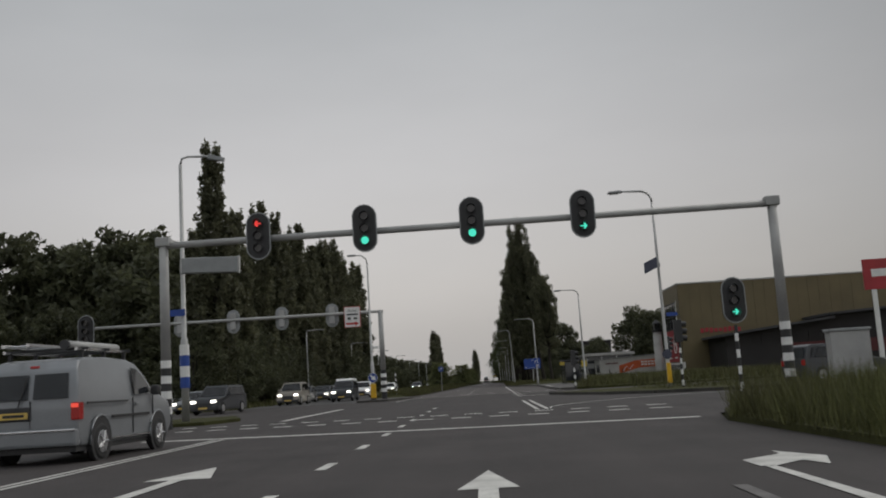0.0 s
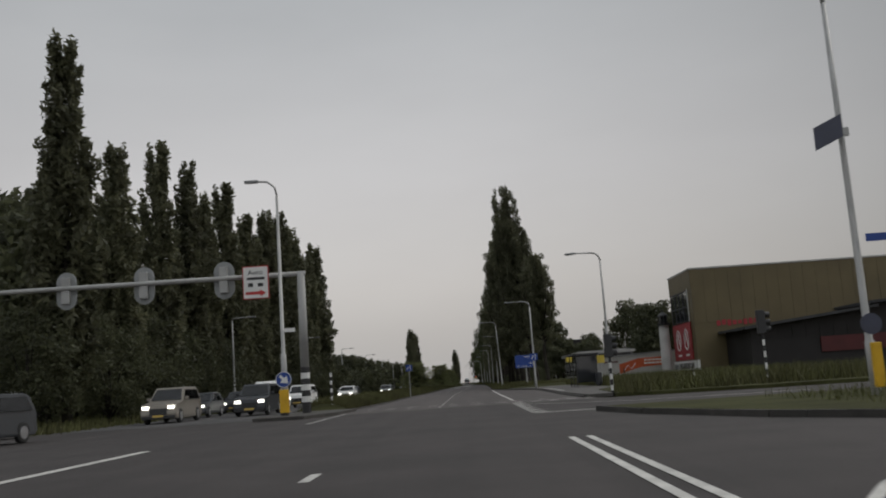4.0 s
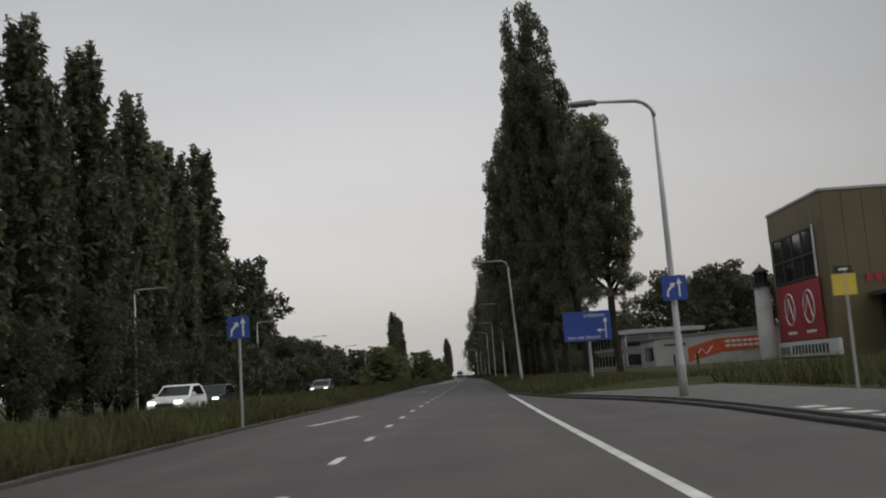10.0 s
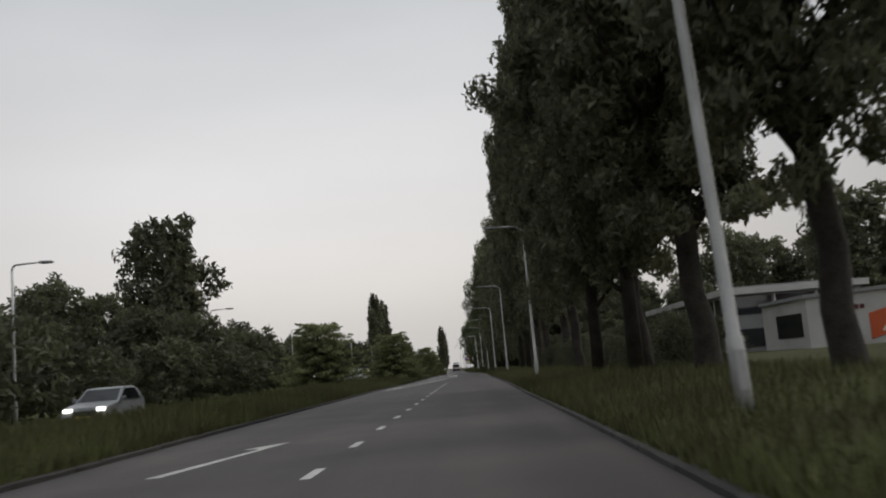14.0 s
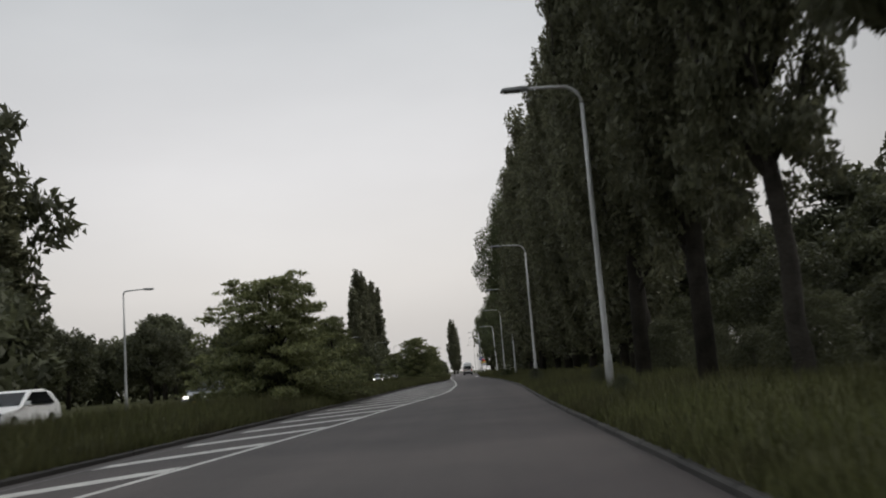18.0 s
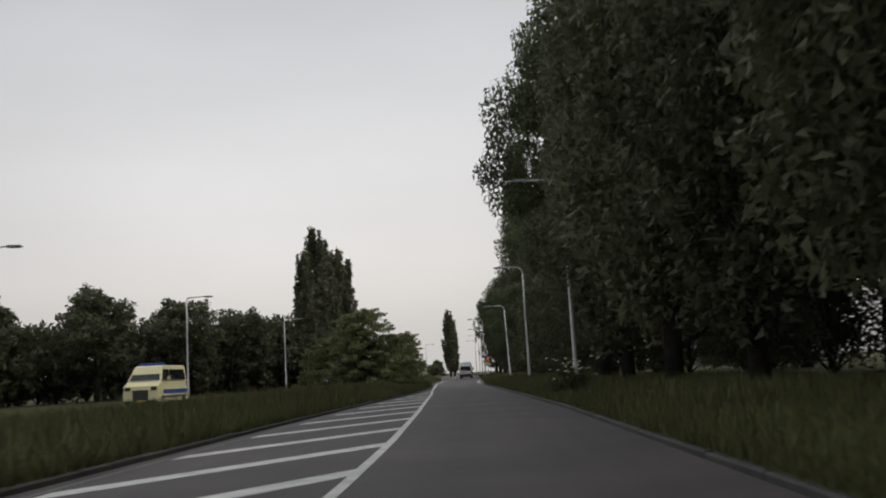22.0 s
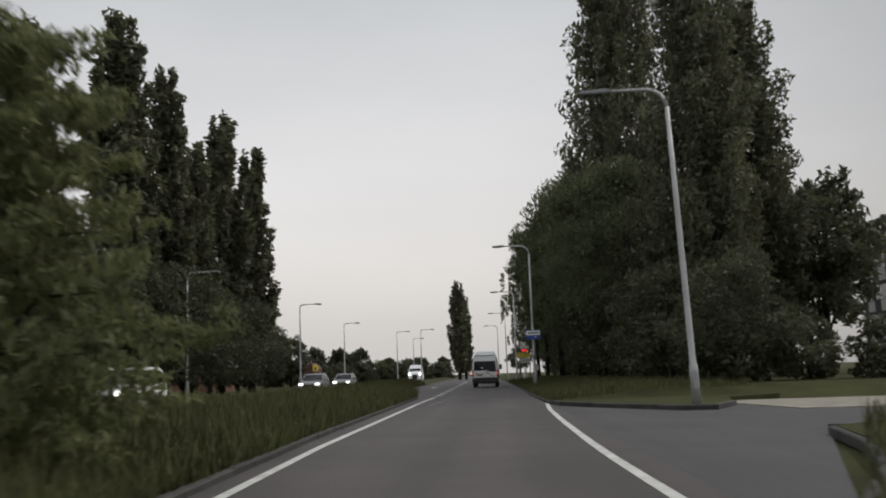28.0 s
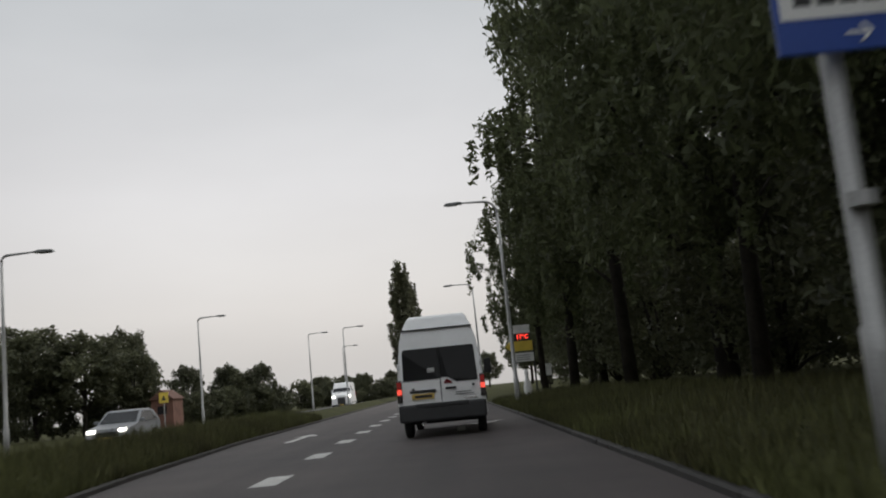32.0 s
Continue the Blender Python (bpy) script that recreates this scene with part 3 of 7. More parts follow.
kerb_line("kerb_median", [(along(LEFT_KERB, y), y) for y in steps(72, 560, 4)], 0.085, 0.12, -1, "weathered concrete kerb of the median", 300)
kerb_line("kerb_verge", [(along(RIGHT_KERB, y), y) for y in steps(69, SIDE_Y0 - 2, 4)], 0.08, 0.13, 1, "low weathered concrete kerb along the verge", 280)
kerb_line("kerb_verge_b", [(along(RIGHT_KERB, y), y) for y in steps(SIDE_Y1 + 1, 520, 4)], 0.08, 0.13, 1, "low weathered concrete kerb along the verge", 60)
kerb_line("kerb_opposite", [(along(FAR_R, y), y) for y in steps(74, 520, 6)], 0.12, 0.16, 1, "concrete kerb of the opposite carriageway")

# ---- road markings ----
def mark(name, poly, parent, material="paint", z=0.004):
    v = [(x, y, z) for x, y in poly]
    return raw_mesh(name, v, [tuple(range(len(v)))], material, parent)


def stripe(name, table, ys, w, parent, material="paint", z=0.004):
    v, f = [], []
    for y in ys:
        x = along(table, y) if isinstance(table, list) else table(y)
        v += [(x - w / 2, y, z), (x + w / 2, y, z)]
    for k in range(len(ys) - 1):
        f.append((2 * k, 2 * k + 1, 2 * k + 3, 2 * k + 2))
    return raw_mesh(name, v, f, material, parent)


for k in range(34):
    y = float(np.interp(k, [0, 1, 4, 7, 10, 14, 17, 21, 29, 33], [68.8, 73.1, 85.5, 98.4, 111.3, 128.8, 141.7, 158.0, 190.2, 208.0]))
    stripe("lane_dash", MID_DASH, [y - 0.55, y + 0.55], 0.13, road)
stripe("edge_line", EDGE_A, steps(72, 128, 3), 0.14, road)
stripe("edge_line", EDGE_B, steps(343, 373, 2.5), 0.13, road)
stripe("hatch_border", HATCH, steps(197, 386, 3), 0.13, road)
stripe("old_line", [(374, -1.95), (381, -1.7), (388, -1.48)], steps(374, 388, 2), 0.1, road, "worn")
stripe("kerb_line", lambda y: along(LEFT_KERB, y) + 0.3, steps(196, 312, 4), 0.08, road, "worn")
y = 203.9
while y < 322:
    b = along(HATCH, y) - 0.06
    a = along(LEFT_KERB, y - 2) + 0.38
    if b - a > 0.2:
        lag = 1.65 * (b - a)
        mark("hatch_bar", [(a, y - lag), (b, y), (b, y + 0.8), (a, y + 0.8 - lag)], road, z=0.005)
    y += 4.1
for k in range(16):
    yy = 390.2 + k * 4.95
    x = float(np.interp(yy, [391, 402, 412, 470], [-2.52, -2.6, -2.72, -3.2]))
    mark("block_mark", [(x - 0.17, yy - 0.75), (x + 0.2, yy - 0.75), (x + 0.2, yy + 0.75), (x - 0.17, yy + 0.75)], road)


def arrow_mark(x, y, ln, bend=0.0, head=1.0, parent=road, mirror=1, sway=0.0):
    """A lane arrow: a tapered shaft and a head that turns by bend degrees."""
    pts = [(-0.11, 0), (0.11, 0), (0.09 + sway * 0.5, ln * 0.55), (-0.09 + sway * 0.5, ln * 0.55)]
    mark("lane_arrow", [(x + mirror * u, y + v) for u, v in pts], parent)
    c, s = math.cos(radians(-bend)), math.sin(radians(-bend))
    h = [(-0.09, 0), (-0.09, 0.35 * ln * 0.4), (-0.42 * head, 0.35 * ln * 0.4), (0, ln * 0.45), (0.42 * head, 0.35 * ln * 0.4), (0.09, 0.35 * ln * 0.4), (0.09, 0)]
    mark("lane_arrow", [(x + mirror * (sway * 0.5 + c * u - s * v), y + ln * 0.55 + s * u + c * v) for u, v in h], parent, z=0.0046)


def merge_arrow(x, y):
    """A long slanting arrow that sends the lane over to the right."""
    mark("lane_arrow", [(x - 0.1, y), (x + 0.1, y), (x + 0.66, y + 3.55), (x + 0.54, y + 3.62)], road)
    mark("lane_arrow", [(x + 0.62, y + 3.3), (x + 0.86, y + 5.0), (x + 0.26, y + 3.9), (x + 0.52, y + 3.85)], road, z=0.0046)


merge_arrow(-3.55, 109.6)
merge_arrow(-2.95, 150.9)
arrow_mark(-4.6, 417.5, 4.6, 0, 0.9)
arrow_mark(0.1, 414.8, 4.8, 35, 1.0)
arrow_mark(-0.05, 4.9, 5.6, 0, 0.68, crossing)
arrow_mark(-3.85, 7.7, 5.6, 0, 1.0, crossing)
mark("lane_arrow", [(2.55, 4.6), (2.72, 4.6), (2.70, 9.3), (2.60, 9.3)], crossing)
mark("lane_arrow", [(2.56, 9.32), (2.72, 9.32), (3.08, 9.7), (3.18, 9.2), (3.42, 10.0), (3.12, 10.87), (3.1, 10.5), (2.56, 10.0)], crossing, z=0.0046)
mark("stop_line", [(-8.4, 22.6), (-2, 20.6), (4.2, 19.1), (4.2, 19.45), (-2, 20.95), (-8.4, 23.0)], crossing)
for a in (-6.35, -6.15):
    mark("lane_line", [(a, 4), (a + 0.1, 4), (a + 0.1, 21.6), (a, 21.6)], crossing)
mark("lane_line", [(1.95, -20), (2.07, -20), (2.07, 8.0), (1.95, 8.0)], crossing, "worn")
for k in range(9):
    mark("lane_dash", [(-2.2, 8.2 + 3.6 * k), (-2.06, 8.2 + 3.6 * k), (-2.06, 9.2 + 3.6 * k), (-2.2, 9.2 + 3.6 * k)], crossing)
for k in range(15):
    x = -10.5 + k * 1.05
    mark("crossing_dash", [(x, 25.9 - 0.24 * x), (x + 0.55, 25.8 - 0.24 * x), (x + 0.55, 26.2 - 0.24 * x), (x, 26.3 - 0.24 * x)], crossing)
    mark("crossing_dash", [(x + 0.3, 28.4 - 0.26 * x), (x + 0.85, 28.3 - 0.26 * x), (x + 0.85, 28.7 - 0.26 * x), (x + 0.3, 28.8 - 0.26 * x)], crossing)
mark("channel_line", [(-7.3, 33), (-7.05, 33), (-7.05, 46.5), (-7.3, 46.5)], crossing)
for q in ([(1.45, 29.5), (1.57, 29.5), (1.57, 42), (1.45, 42)], [(1.75, 29.5), (1.87, 29.5), (1.87, 42), (1.75, 42)]):
    mark("channel_line", q, crossing)
arc = [(1.9 + 9 * (1 - math.cos(radians(a))), 30 + 7.6 * math.sin(radians(a))) for a in range(0, 91, 10)]
mark("channel_arc", arc + [(x + 0.04, y - 0.16) for x, y in arc[::-1]], crossing)
for k in range(13):
    yy = 54.3 + k * 0.98
    mark("yield_tooth", [(1.68, yy), (2.3, yy + 0.12), (1.68, yy + 0.5)], crossing)
mark("side_line", [(1.75, 53.7), (9, 53.6), (9, 53.75), (1.75, 53.85)], crossing)
mark("side_line", [(1.75, 54.1), (9, 54.0), (9, 54.12), (1.75, 54.22)], crossing)
mark("side_line", [(1.8, 65.2), (3.0, 62.6), (5.5, 60.0), (12, 58.6), (12, 58.45), (5.5, 59.85), (3.0, 62.4), (1.8, 65.0)], crossing)
for x_first, y_mid, slope, many in ((-6.0, 71.92, -0.25, 11), (-5.95, 69.15, -0.19, 11)):
    for k in range(many):
        x = x_first + k * 1.035
        mark("crossing_dash", [(x - 0.27, y_mid + slope * (x - 0.27)), (x + 0.27, y_mid + slope * (x + 0.27)), (x + 0.27, y_mid + 0.17 + slope * (x + 0.27)), (x - 0.27, y_mid + 0.17 + slope * (x - 0.27))], road if y_mid > 68 else crossing, z=0.0045)
for k in range(5):
    x = 2.05 + k * 0.78
    mark("cycle_block", [(x - 0.2, 68.1 - 0.05 * k), (x + 0.24, 68.1 - 0.05 * k), (x + 0.2, 68.52 - 0.05 * k), (x - 0.22, 68.52 - 0.05 * k)], road, z=0.0045)
for k in range(6):
    yy = 57.6 + k * 1.7
    mark("lane_dash", [(-5.65, yy), (-5.5, yy), (-5.45, yy + 1.0), (-5.6, yy + 1.0)], crossing)

# ---- islands and pavements ----
def slab(name, poly, z, material, label, category):
    return tagged(part(name, prism(poly, -0.03, z, "z"), material), label, category, kind="structure")


slab("island_left", [(-8.9, 64.2), (-6.7, 63.6), (-5.75, 66.5), (-5.6, 72), (-8.6, 72.4), (-9.3, 67)], 0.13, "kerb", "low concrete traffic island with weeds", "traffic island")
slab("island_far_left", [(-15.5, 33.5), (-10.2, 33.8), (-9.6, 36.5), (-11, 41), (-15.5, 41.5)], 0.12, "grass_ground", "grass traffic island at the crossing", "traffic island")
slab("island_right", [(3.6, 52.6), (4.2, 49), (5.7, 44.2), (7.3, 41.0), (10, 38.8), (40, 37.2), (40, 52), (8, 53.0)], 0.12, "grass_ground", "grass island beside the turning lane", "traffic island")
kerb_line("kerb_island", [(3.5, 52.6), (4.1, 49), (5.6, 44.1), (7.2, 40.9), (9.95, 38.65), (40, 37.0)], 0.13, 0.14, 1, "pale concrete kerb of the grass island", 60)
slab("corner_right", [(6.35, 67.6), (7.5, 65.5), (12, 64.2), (60, 63), (60, 130), (9.35, 130), (9.35, 88), (7.25, 80)], 0.14, "grass_ground", "tall grass corner in front of the warehouse", "verge")
slab("side_corner", [(2.35, 346.6), (2.7, 347.6), (3.9, 350.2), (4.8, 353), (5.3, 355.6), (7.2, 357.4), (40, 360), (40, 346.6)], 0.13, "grass_ground", "grass corner beside the side entrance", "verge")
slab("side_nose", [(2.12, 372.2), (2.35, 370.6), (3.5, 367.8), (5.0, 365.0), (5.7, 364.9), (6.7, 367.3), (7.4, 370.4), (9.5, 372.4)], 0.12, "grass_ground", "grass nose of the verge beside the side entrance", "verge")
slab("side_path", [(6.95, 368.4), (7.5, 363.9), (40, 362.4), (40, 370.0), (7.6, 370.2)], 0.02, "sand", "pale sandy path beside the side entrance", "path")
kerb_line("kerb_nose", [(2.12, 371.9), (2.3, 370.6), (3.45, 367.75), (4.95, 364.9), (5.75, 364.75), (6.8, 367.2)], 0.13, 0.13, -1, "pale concrete kerb round the grass nose", 14)
kerb_line("kerb_corner", [(2.22, 346.8), (2.62, 347.7), (3.82, 350.3), (4.72, 353.1), (5.22, 355.7), (7.15, 357.55)], 0.12, 0.13, 1, "low concrete kerb at the side entrance", 14)
pave = slab("pavement", [(along(RIGHT_KERB, y) + 0.16, y) for y in steps(68.5, 119, 4)] + [(9.3, 119), (9.3, 88), (7.2, 80), (6.3, 68.5)], 0.13, "paving", "grey pavement beside the bus bay", "pavement")
for k in range(18):
    yy = 84 + k * 1.0
    mark("stop_edge_block", [(along(RIGHT_KERB, yy) + 0.32, yy), (along(RIGHT_KERB, yy) + 0.72, yy), (along(RIGHT_KERB, yy) + 0.72, yy + 0.5), (along(RIGHT_KERB, yy) + 0.32, yy + 0.5)], pave, z=0.134)

# ---- trees ----
def leaf_cloud(rng, centres, radii, counts, size, flat=1.0, up=0.0):
    """Leaves as small folded lozenges round the given centres: vertices and faces."""
    c = np.repeat(np.asarray(centres, float), counts, axis=0)
    r = np.repeat(np.asarray(radii, float), counts, axis=0)
    n = len(c)
    d = rng.normal(size=(n, 3))
    d /= np.linalg.norm(d, axis=1)[:, None]
    p = c + d * r * (rng.random((n, 1)) ** 0.45)
    a = rng.normal(size=(n, 3))
    a[:, 2] += up
    a /= np.linalg.norm(a, axis=1)[:, None]
    b = np.cross(a, rng.normal(size=(n, 3)))
    b /= np.linalg.norm(b, axis=1)[:, None]
    b[:, 2] *= flat
    s = size * rng.uniform(0.6, 1.35, (n, 1))
    v = np.stack([p - a * s + b * s * 0.25, p + b * s * 0.75, p + a * s - b * s * 0.35], 1).reshape(-1, 3)
    f = np.arange(n * 3).reshape(-1, 3)
    return v, f


def tree_proto(name, trunk, clouds, material, label, category, group):
    """trunk: list of (points, radii); clouds: (verts, faces)."""
    e = thing(name, (0, 0, -500), label, category, group)
    for i, (pts, rad) in enumerate(trunk):
        part("limb" if i else "trunk", tube(pts, rad, 8 if i == 0 else 6), "bark", e, smooth=True)
    v, f = clouds
    raw_mesh("crown", v, f, material, e)
    return e


def poplar(seed, height, radius, plumes, leaves, size, label, start=0.06, limbs=10, girth=0.28, tight=0.8):
    rng = np.random.default_rng(seed)
    cs, rs, trunk = [], [], [([(0, 0, 0), (0.05, 0, height * 0.3), (0, 0.08, height * 0.62), (0, 0, height * 0.93)], [girth, girth * 0.8, girth * 0.45, 0.03])]
    tips = [(rng.uniform(-0.25, 0.25) * radius, rng.uniform(-0.25, 0.25) * radius, height * rng.uniform(0.86, 0.99)) for _ in range(3)]
    for k in range(plumes):
        z0 = height * (start + (0.87 - start) * (k / plumes) ** 1.05)
        ang = k * 2.39996 + rng.uniform(-0.4, 0.4)
        h = z0 / height
        env = radius * min(1.0, 0.6 + h * 2.2) * (1.0 - 0.30 * h if h < 0.4 else max(0.13, 0.88 - ((h - 0.4) / 0.6) ** 1.1 * 0.78)) * rng.uniform(0.66, 1.14)
        ln = height * rng.uniform(0.12, 0.19)
        x1, y1 = env * math.cos(ang), env * math.sin(ang)
        z1 = min(height, z0 + ln)
        for q in range(5):
            t = (q + 0.6) / 5
            w = (env * (0.40 if q < 3 else 0.24) * rng.uniform(0.6, 1.15) + 0.16) * tight
            cs.append((x1 * (0.25 + 0.75 * t ** 0.7), y1 * (0.25 + 0.75 * t ** 0.7), z0 + (z1 - z0) * t))
            rs.append((w, w, ln * 0.17))
        if k % limbs == 0:
            trunk.append(([(0, 0, z0 * 0.85), (x1 * 0.45, y1 * 0.45, z0 + 0.1 * ln), (x1 * 0.8, y1 * 0.8, z0 + ln * 0.7)], [radius * 0.04, radius * 0.025, 0.015]))
    for x, y, z in tips:
        for q in range(4):
            cs.append((x * (0.4 + 0.2 * q), y * (0.4 + 0.2 * q), z - height * 0.03 * (3 - q)))
            rs.append((0.32 * radius / 2, 0.32 * radius / 2, height * 0.03))
    counts = rng.multinomial(leaves, np.array([r[0] * r[2] for r in rs]) / sum(r[0] * r[2] for r in rs))
    return tree_proto("poplar", trunk, leaf_cloud(rng, cs, rs, counts, size, up=0.5), "leaf_poplar", label, "tree", "poplars along the road")


def broad(seed, height, radius, leaves, size, material, label, name="broadleaf_tree", stem=0.28, flat=0.75, lobes=34, group="broadleaf trees", squash=1.0):
    rng = np.random.default_rng(seed)
    cs, rs = [], []
    trunk = [([(0, 0, 0), (0.1, 0.05, height * stem), (0.05, -0.1, height * 0.7)], [height * 0.026, height * 0.02, height * 0.008])]
    for k in range(lobes):
        u = (k + 0.5) / lobes
        zc = stem * 0.75 + (1 - stem * 0.75) * (0.12 + 0.86 * u)
        prof = math.sin(math.pi * min(1.0, 0.18 + 0.78 * u)) ** 0.65
        ang = k * 2.39996 + rng.uniform(-0.5, 0.5)
        d = radius * prof * rng.uniform(0.45, 0.95)
        x, y, z = d * math.cos(ang), d * math.sin(ang), height * zc * rng.uniform(0.94, 1.0)
        w = radius * rng.uniform(0.2, 0.36)
        cs.append((x, y, z)), rs.append((w, w, w * flat))
        for j in range(3):
            o = rng.normal(size=3)
            o /= np.linalg.norm(o)
            cs.append((x + o[0] * w, y + o[1] * w, z + o[2] * w * flat * squash)), rs.append((w * 0.5, w * 0.5, w * 0.5 * flat))
        if k % 6 == 0:
            trunk.append(([(0.05, 0, height * stem * 0.8), (x * 0.45, y * 0.45, z * 0.72), (x * 0.9, y * 0.9, z * 0.98)], [height * 0.011, height * 0.006, 0.012]))
    wgt = np.array([r[0] ** 2 for r in rs])
    counts = rng.multinomial(leaves, wgt / wgt.sum())
    return tree_proto(name, trunk, leaf_cloud(rng, cs, rs, counts, size), material, label, "tree", group)


def tiered(seed, height, radius, leaves, size, label, name="feathery_tree"):
    """A low spreading tree whose branches lie in ragged flat layers."""
    rng = np.random.default_rng(seed)
    cs, rs, trunk = [], [], [([(0, 0, 0), (0.15, 0.1, height * 0.35), (0, 0, height * 0.8)], [0.16, 0.12, 0.04])]
    for k in range(54):
        u = k / 53
        z = height * (0.05 + 0.88 * u ** 1.2)
        ang = k * 2.39996
        reach = radius * (1.0 - 0.70 * u ** 1.9) * rng.uniform(0.55, 1.08)
        x, y = reach * math.cos(ang), reach * math.sin(ang)
        for q in range(4):
            t = 0.3 + 0.7 * (q + 0.5) / 4
            w = radius * 0.17 * rng.uniform(0.7, 1.2)
            cs.append((x * t, y * t, z + 0.10 * height * t * (1 - t))), rs.append((w, w, w * 0.34))
        for q in range(5):
            o = np.clip(rng.normal(size=2), -1.1, 1.1) * radius * 0.11
            cs.append((x * 1.08 + o[0], y * 1.08 + o[1], z + rng.uniform(-0.02, 0.07) * height)), rs.append((radius * 0.1, radius * 0.05, radius * 0.018))
        if k % 2 == 0:
            trunk.append(([(0, 0, z * 0.7), (x * 0.5, y * 0.5, z), (x * 1.08, y * 1.08, z)], [0.05, 0.03, 0.01]))
    wgt = np.array([r[0] ** 2 for r in rs])
    counts = rng.multinomial(leaves, wgt / wgt.sum())
    return tree_proto(name, trunk, leaf_cloud(rng, cs, rs, counts, size, 0.5), "leaf_bush", label, "tree", "feathery trees on the median")


def birch(seed, height, radius, leaves, size, label):
    """A tall tree whose twigs hang in long curtains."""
    rng = np.random.default_rng(seed)
    cs, rs = [], []
    trunk = [([(0, 0, 0), (0.1, 0.1, height * 0.4), (0, 0, height * 0.92)], [0.26, 0.18, 0.03])]
    for k in range(60):
        u = (k + 0.5) / 60
        ang = k * 2.39996
        d = radius * math.sin(math.pi * min(0.97, 0.25 + 0.7 * u)) ** 0.7 * rng.uniform(0.35, 1.0)
        x, y, z = d * math.cos(ang), d * math.sin(ang), height * (0.3 + 0.68 * u)
        cs.append((x, y, z)), rs.append((0.75, 0.75, 0.5))
        for j in range(3):
            o, drop = rng.normal(size=2) * 0.45, rng.uniform(0.5, 1.6)
            cs.append((x + o[0], y + o[1], z - drop)), rs.append((0.2, 0.2, drop * 0.85))
        if k % 6 == 0:
            trunk.append(([(0, 0, z * 0.72), (x * 0.5, y * 0.5, z * 0.95), (x, y, z)], [0.07, 0.04, 0.012]))
    wgt = np.array([r[0] * r[2] for r in rs])
    counts = rng.multinomial(leaves, wgt / wgt.sum())
    return tree_proto("birch", trunk, leaf_cloud(rng, cs, rs, counts, size), "leaf_oak", label, "tree", "birches by the road")


def plant(proto, x, y, h, base, z=0.05, wide=1.0, rz=None, tilt=0.0):
    s = h / base
    o = copy_thing(proto, pose(x, y, z, 0, tilt, 0) @ pose(0, 0, 0, 0, 0, random.uniform(0, 360) if rz is None else rz) @ Matrix.Diagonal((s * wide, s * wide, s, 1)))
    return o


def forked(seed, height, radius, leaves, size, label, fork=0.17):
    """A tall poplar whose leaning trunk forks into steep limbs that carry narrow plumes with sky between them."""
    rng = np.random.default_rng(seed)
    cs, rs = [], []
    zf = height * fork
    trunk = [([(0, 0, -0.3), (0, 0, 0.4), (0.05, -0.04, 1.2), (-0.09, 0.06, zf * 0.6), (-0.02, -0.05, zf), (0.1, 0, height * 0.36), (0.05, 0, height * 0.6), (0, 0, height * 0.94)], [height * 0.023, height * 0.0185, height * 0.0165, height * 0.0155, height * 0.015, height * 0.010, height * 0.006, 0.03])]
    for k in range(21):
        ang = k * 2.39996 + rng.uniform(-0.35, 0.35)
        z0 = height * (fork + 0.46 * (k / 21) ** 1.15)
        wide = radius * rng.uniform(0.62, 1.0) * (1.0 if k < 10 else 1.0 - 0.06 * (k - 9))
        top = min(height * 0.99, z0 + height * rng.uniform(0.28, 0.45))
        ca, sa = math.cos(ang), math.sin(ang)
        pts = [(0, 0, z0), (wide * 0.45 * ca, wide * 0.45 * sa, z0 + (top - z0) * 0.16), (wide * 0.85 * ca, wide * 0.85 * sa, z0 + (top - z0) * 0.5), (wide * 0.72 * ca, wide * 0.72 * sa, top)]
        trunk.append((pts, [height * 0.0085, height * 0.006, height * 0.0035, 0.015]))
        for q in range(11):
            t = 0.18 + 0.82 * q / 10
            x, y, z = [float(np.interp(t, [0, 0.25, 0.6, 1.0], [p[i] for p in pts])) for i in range(3)]
            w = radius * (0.30 - 0.17 * t) * rng.uniform(0.6, 1.25)
            cs.append((x + rng.normal() * w * 0.5, y + rng.normal() * w * 0.5, z)), rs.append((w, w, height * 0.030))
    for q in range(16):
        t = q / 15
        w = radius * (0.36 - 0.26 * t) * rng.uniform(0.7, 1.2)
        cs.append((rng.normal() * w * 0.7, rng.normal() * w * 0.7, height * (0.42 + 0.57 * t))), rs.append((w, w, height * 0.032))
    for q in range(14):
        ang = q * 2.4
        cs.append((radius * 0.6 * math.cos(ang) * rng.uniform(0.5, 1.2), radius * 0.6 * math.sin(ang) * rng.uniform(0.5, 1.2), height * rng.uniform(fork * 0.85, fork + 0.1))), rs.append((radius * 0.2, radius * 0.2, height * 0.02))
    wgt = np.array([r[0] * r[2] for r in rs])
    counts = rng.multinomial(leaves, wgt / wgt.sum())
    return tree_proto("poplar", trunk, leaf_cloud(rng, cs, rs, counts, size, up=0.4), "leaf_poplar", label, "tree", "poplars along the road")


FRK = [forked(201 + k, 22.0, 4.0, 56000, 0.16, "tall roadside poplar with a forked trunk and steep limbs") for k in range(3)]
HGH = [forked(211, 22.0, 4.0, 44000, 0.16, "roadside poplar with a bare forked trunk and open crown", 0.31), forked(212, 22.0, 4.0, 50000, 0.16, "leaning roadside poplar with a bare lower trunk", 0.22)]
POP = [poplar(11 + k, 22.0, 2.0, 58, 11500, 0.26, "tall dark green Lombardy poplar in full leaf", 0.06, 10, 0.28, 0.72) for k in range(4)]
POPN = [poplar(31 + k, 22.0, 3.15, 92, 34000, 0.17, "tall dense roadside poplar with dark green leaves", 0.05, 10, 0.28, 0.85) for k in range(3)]
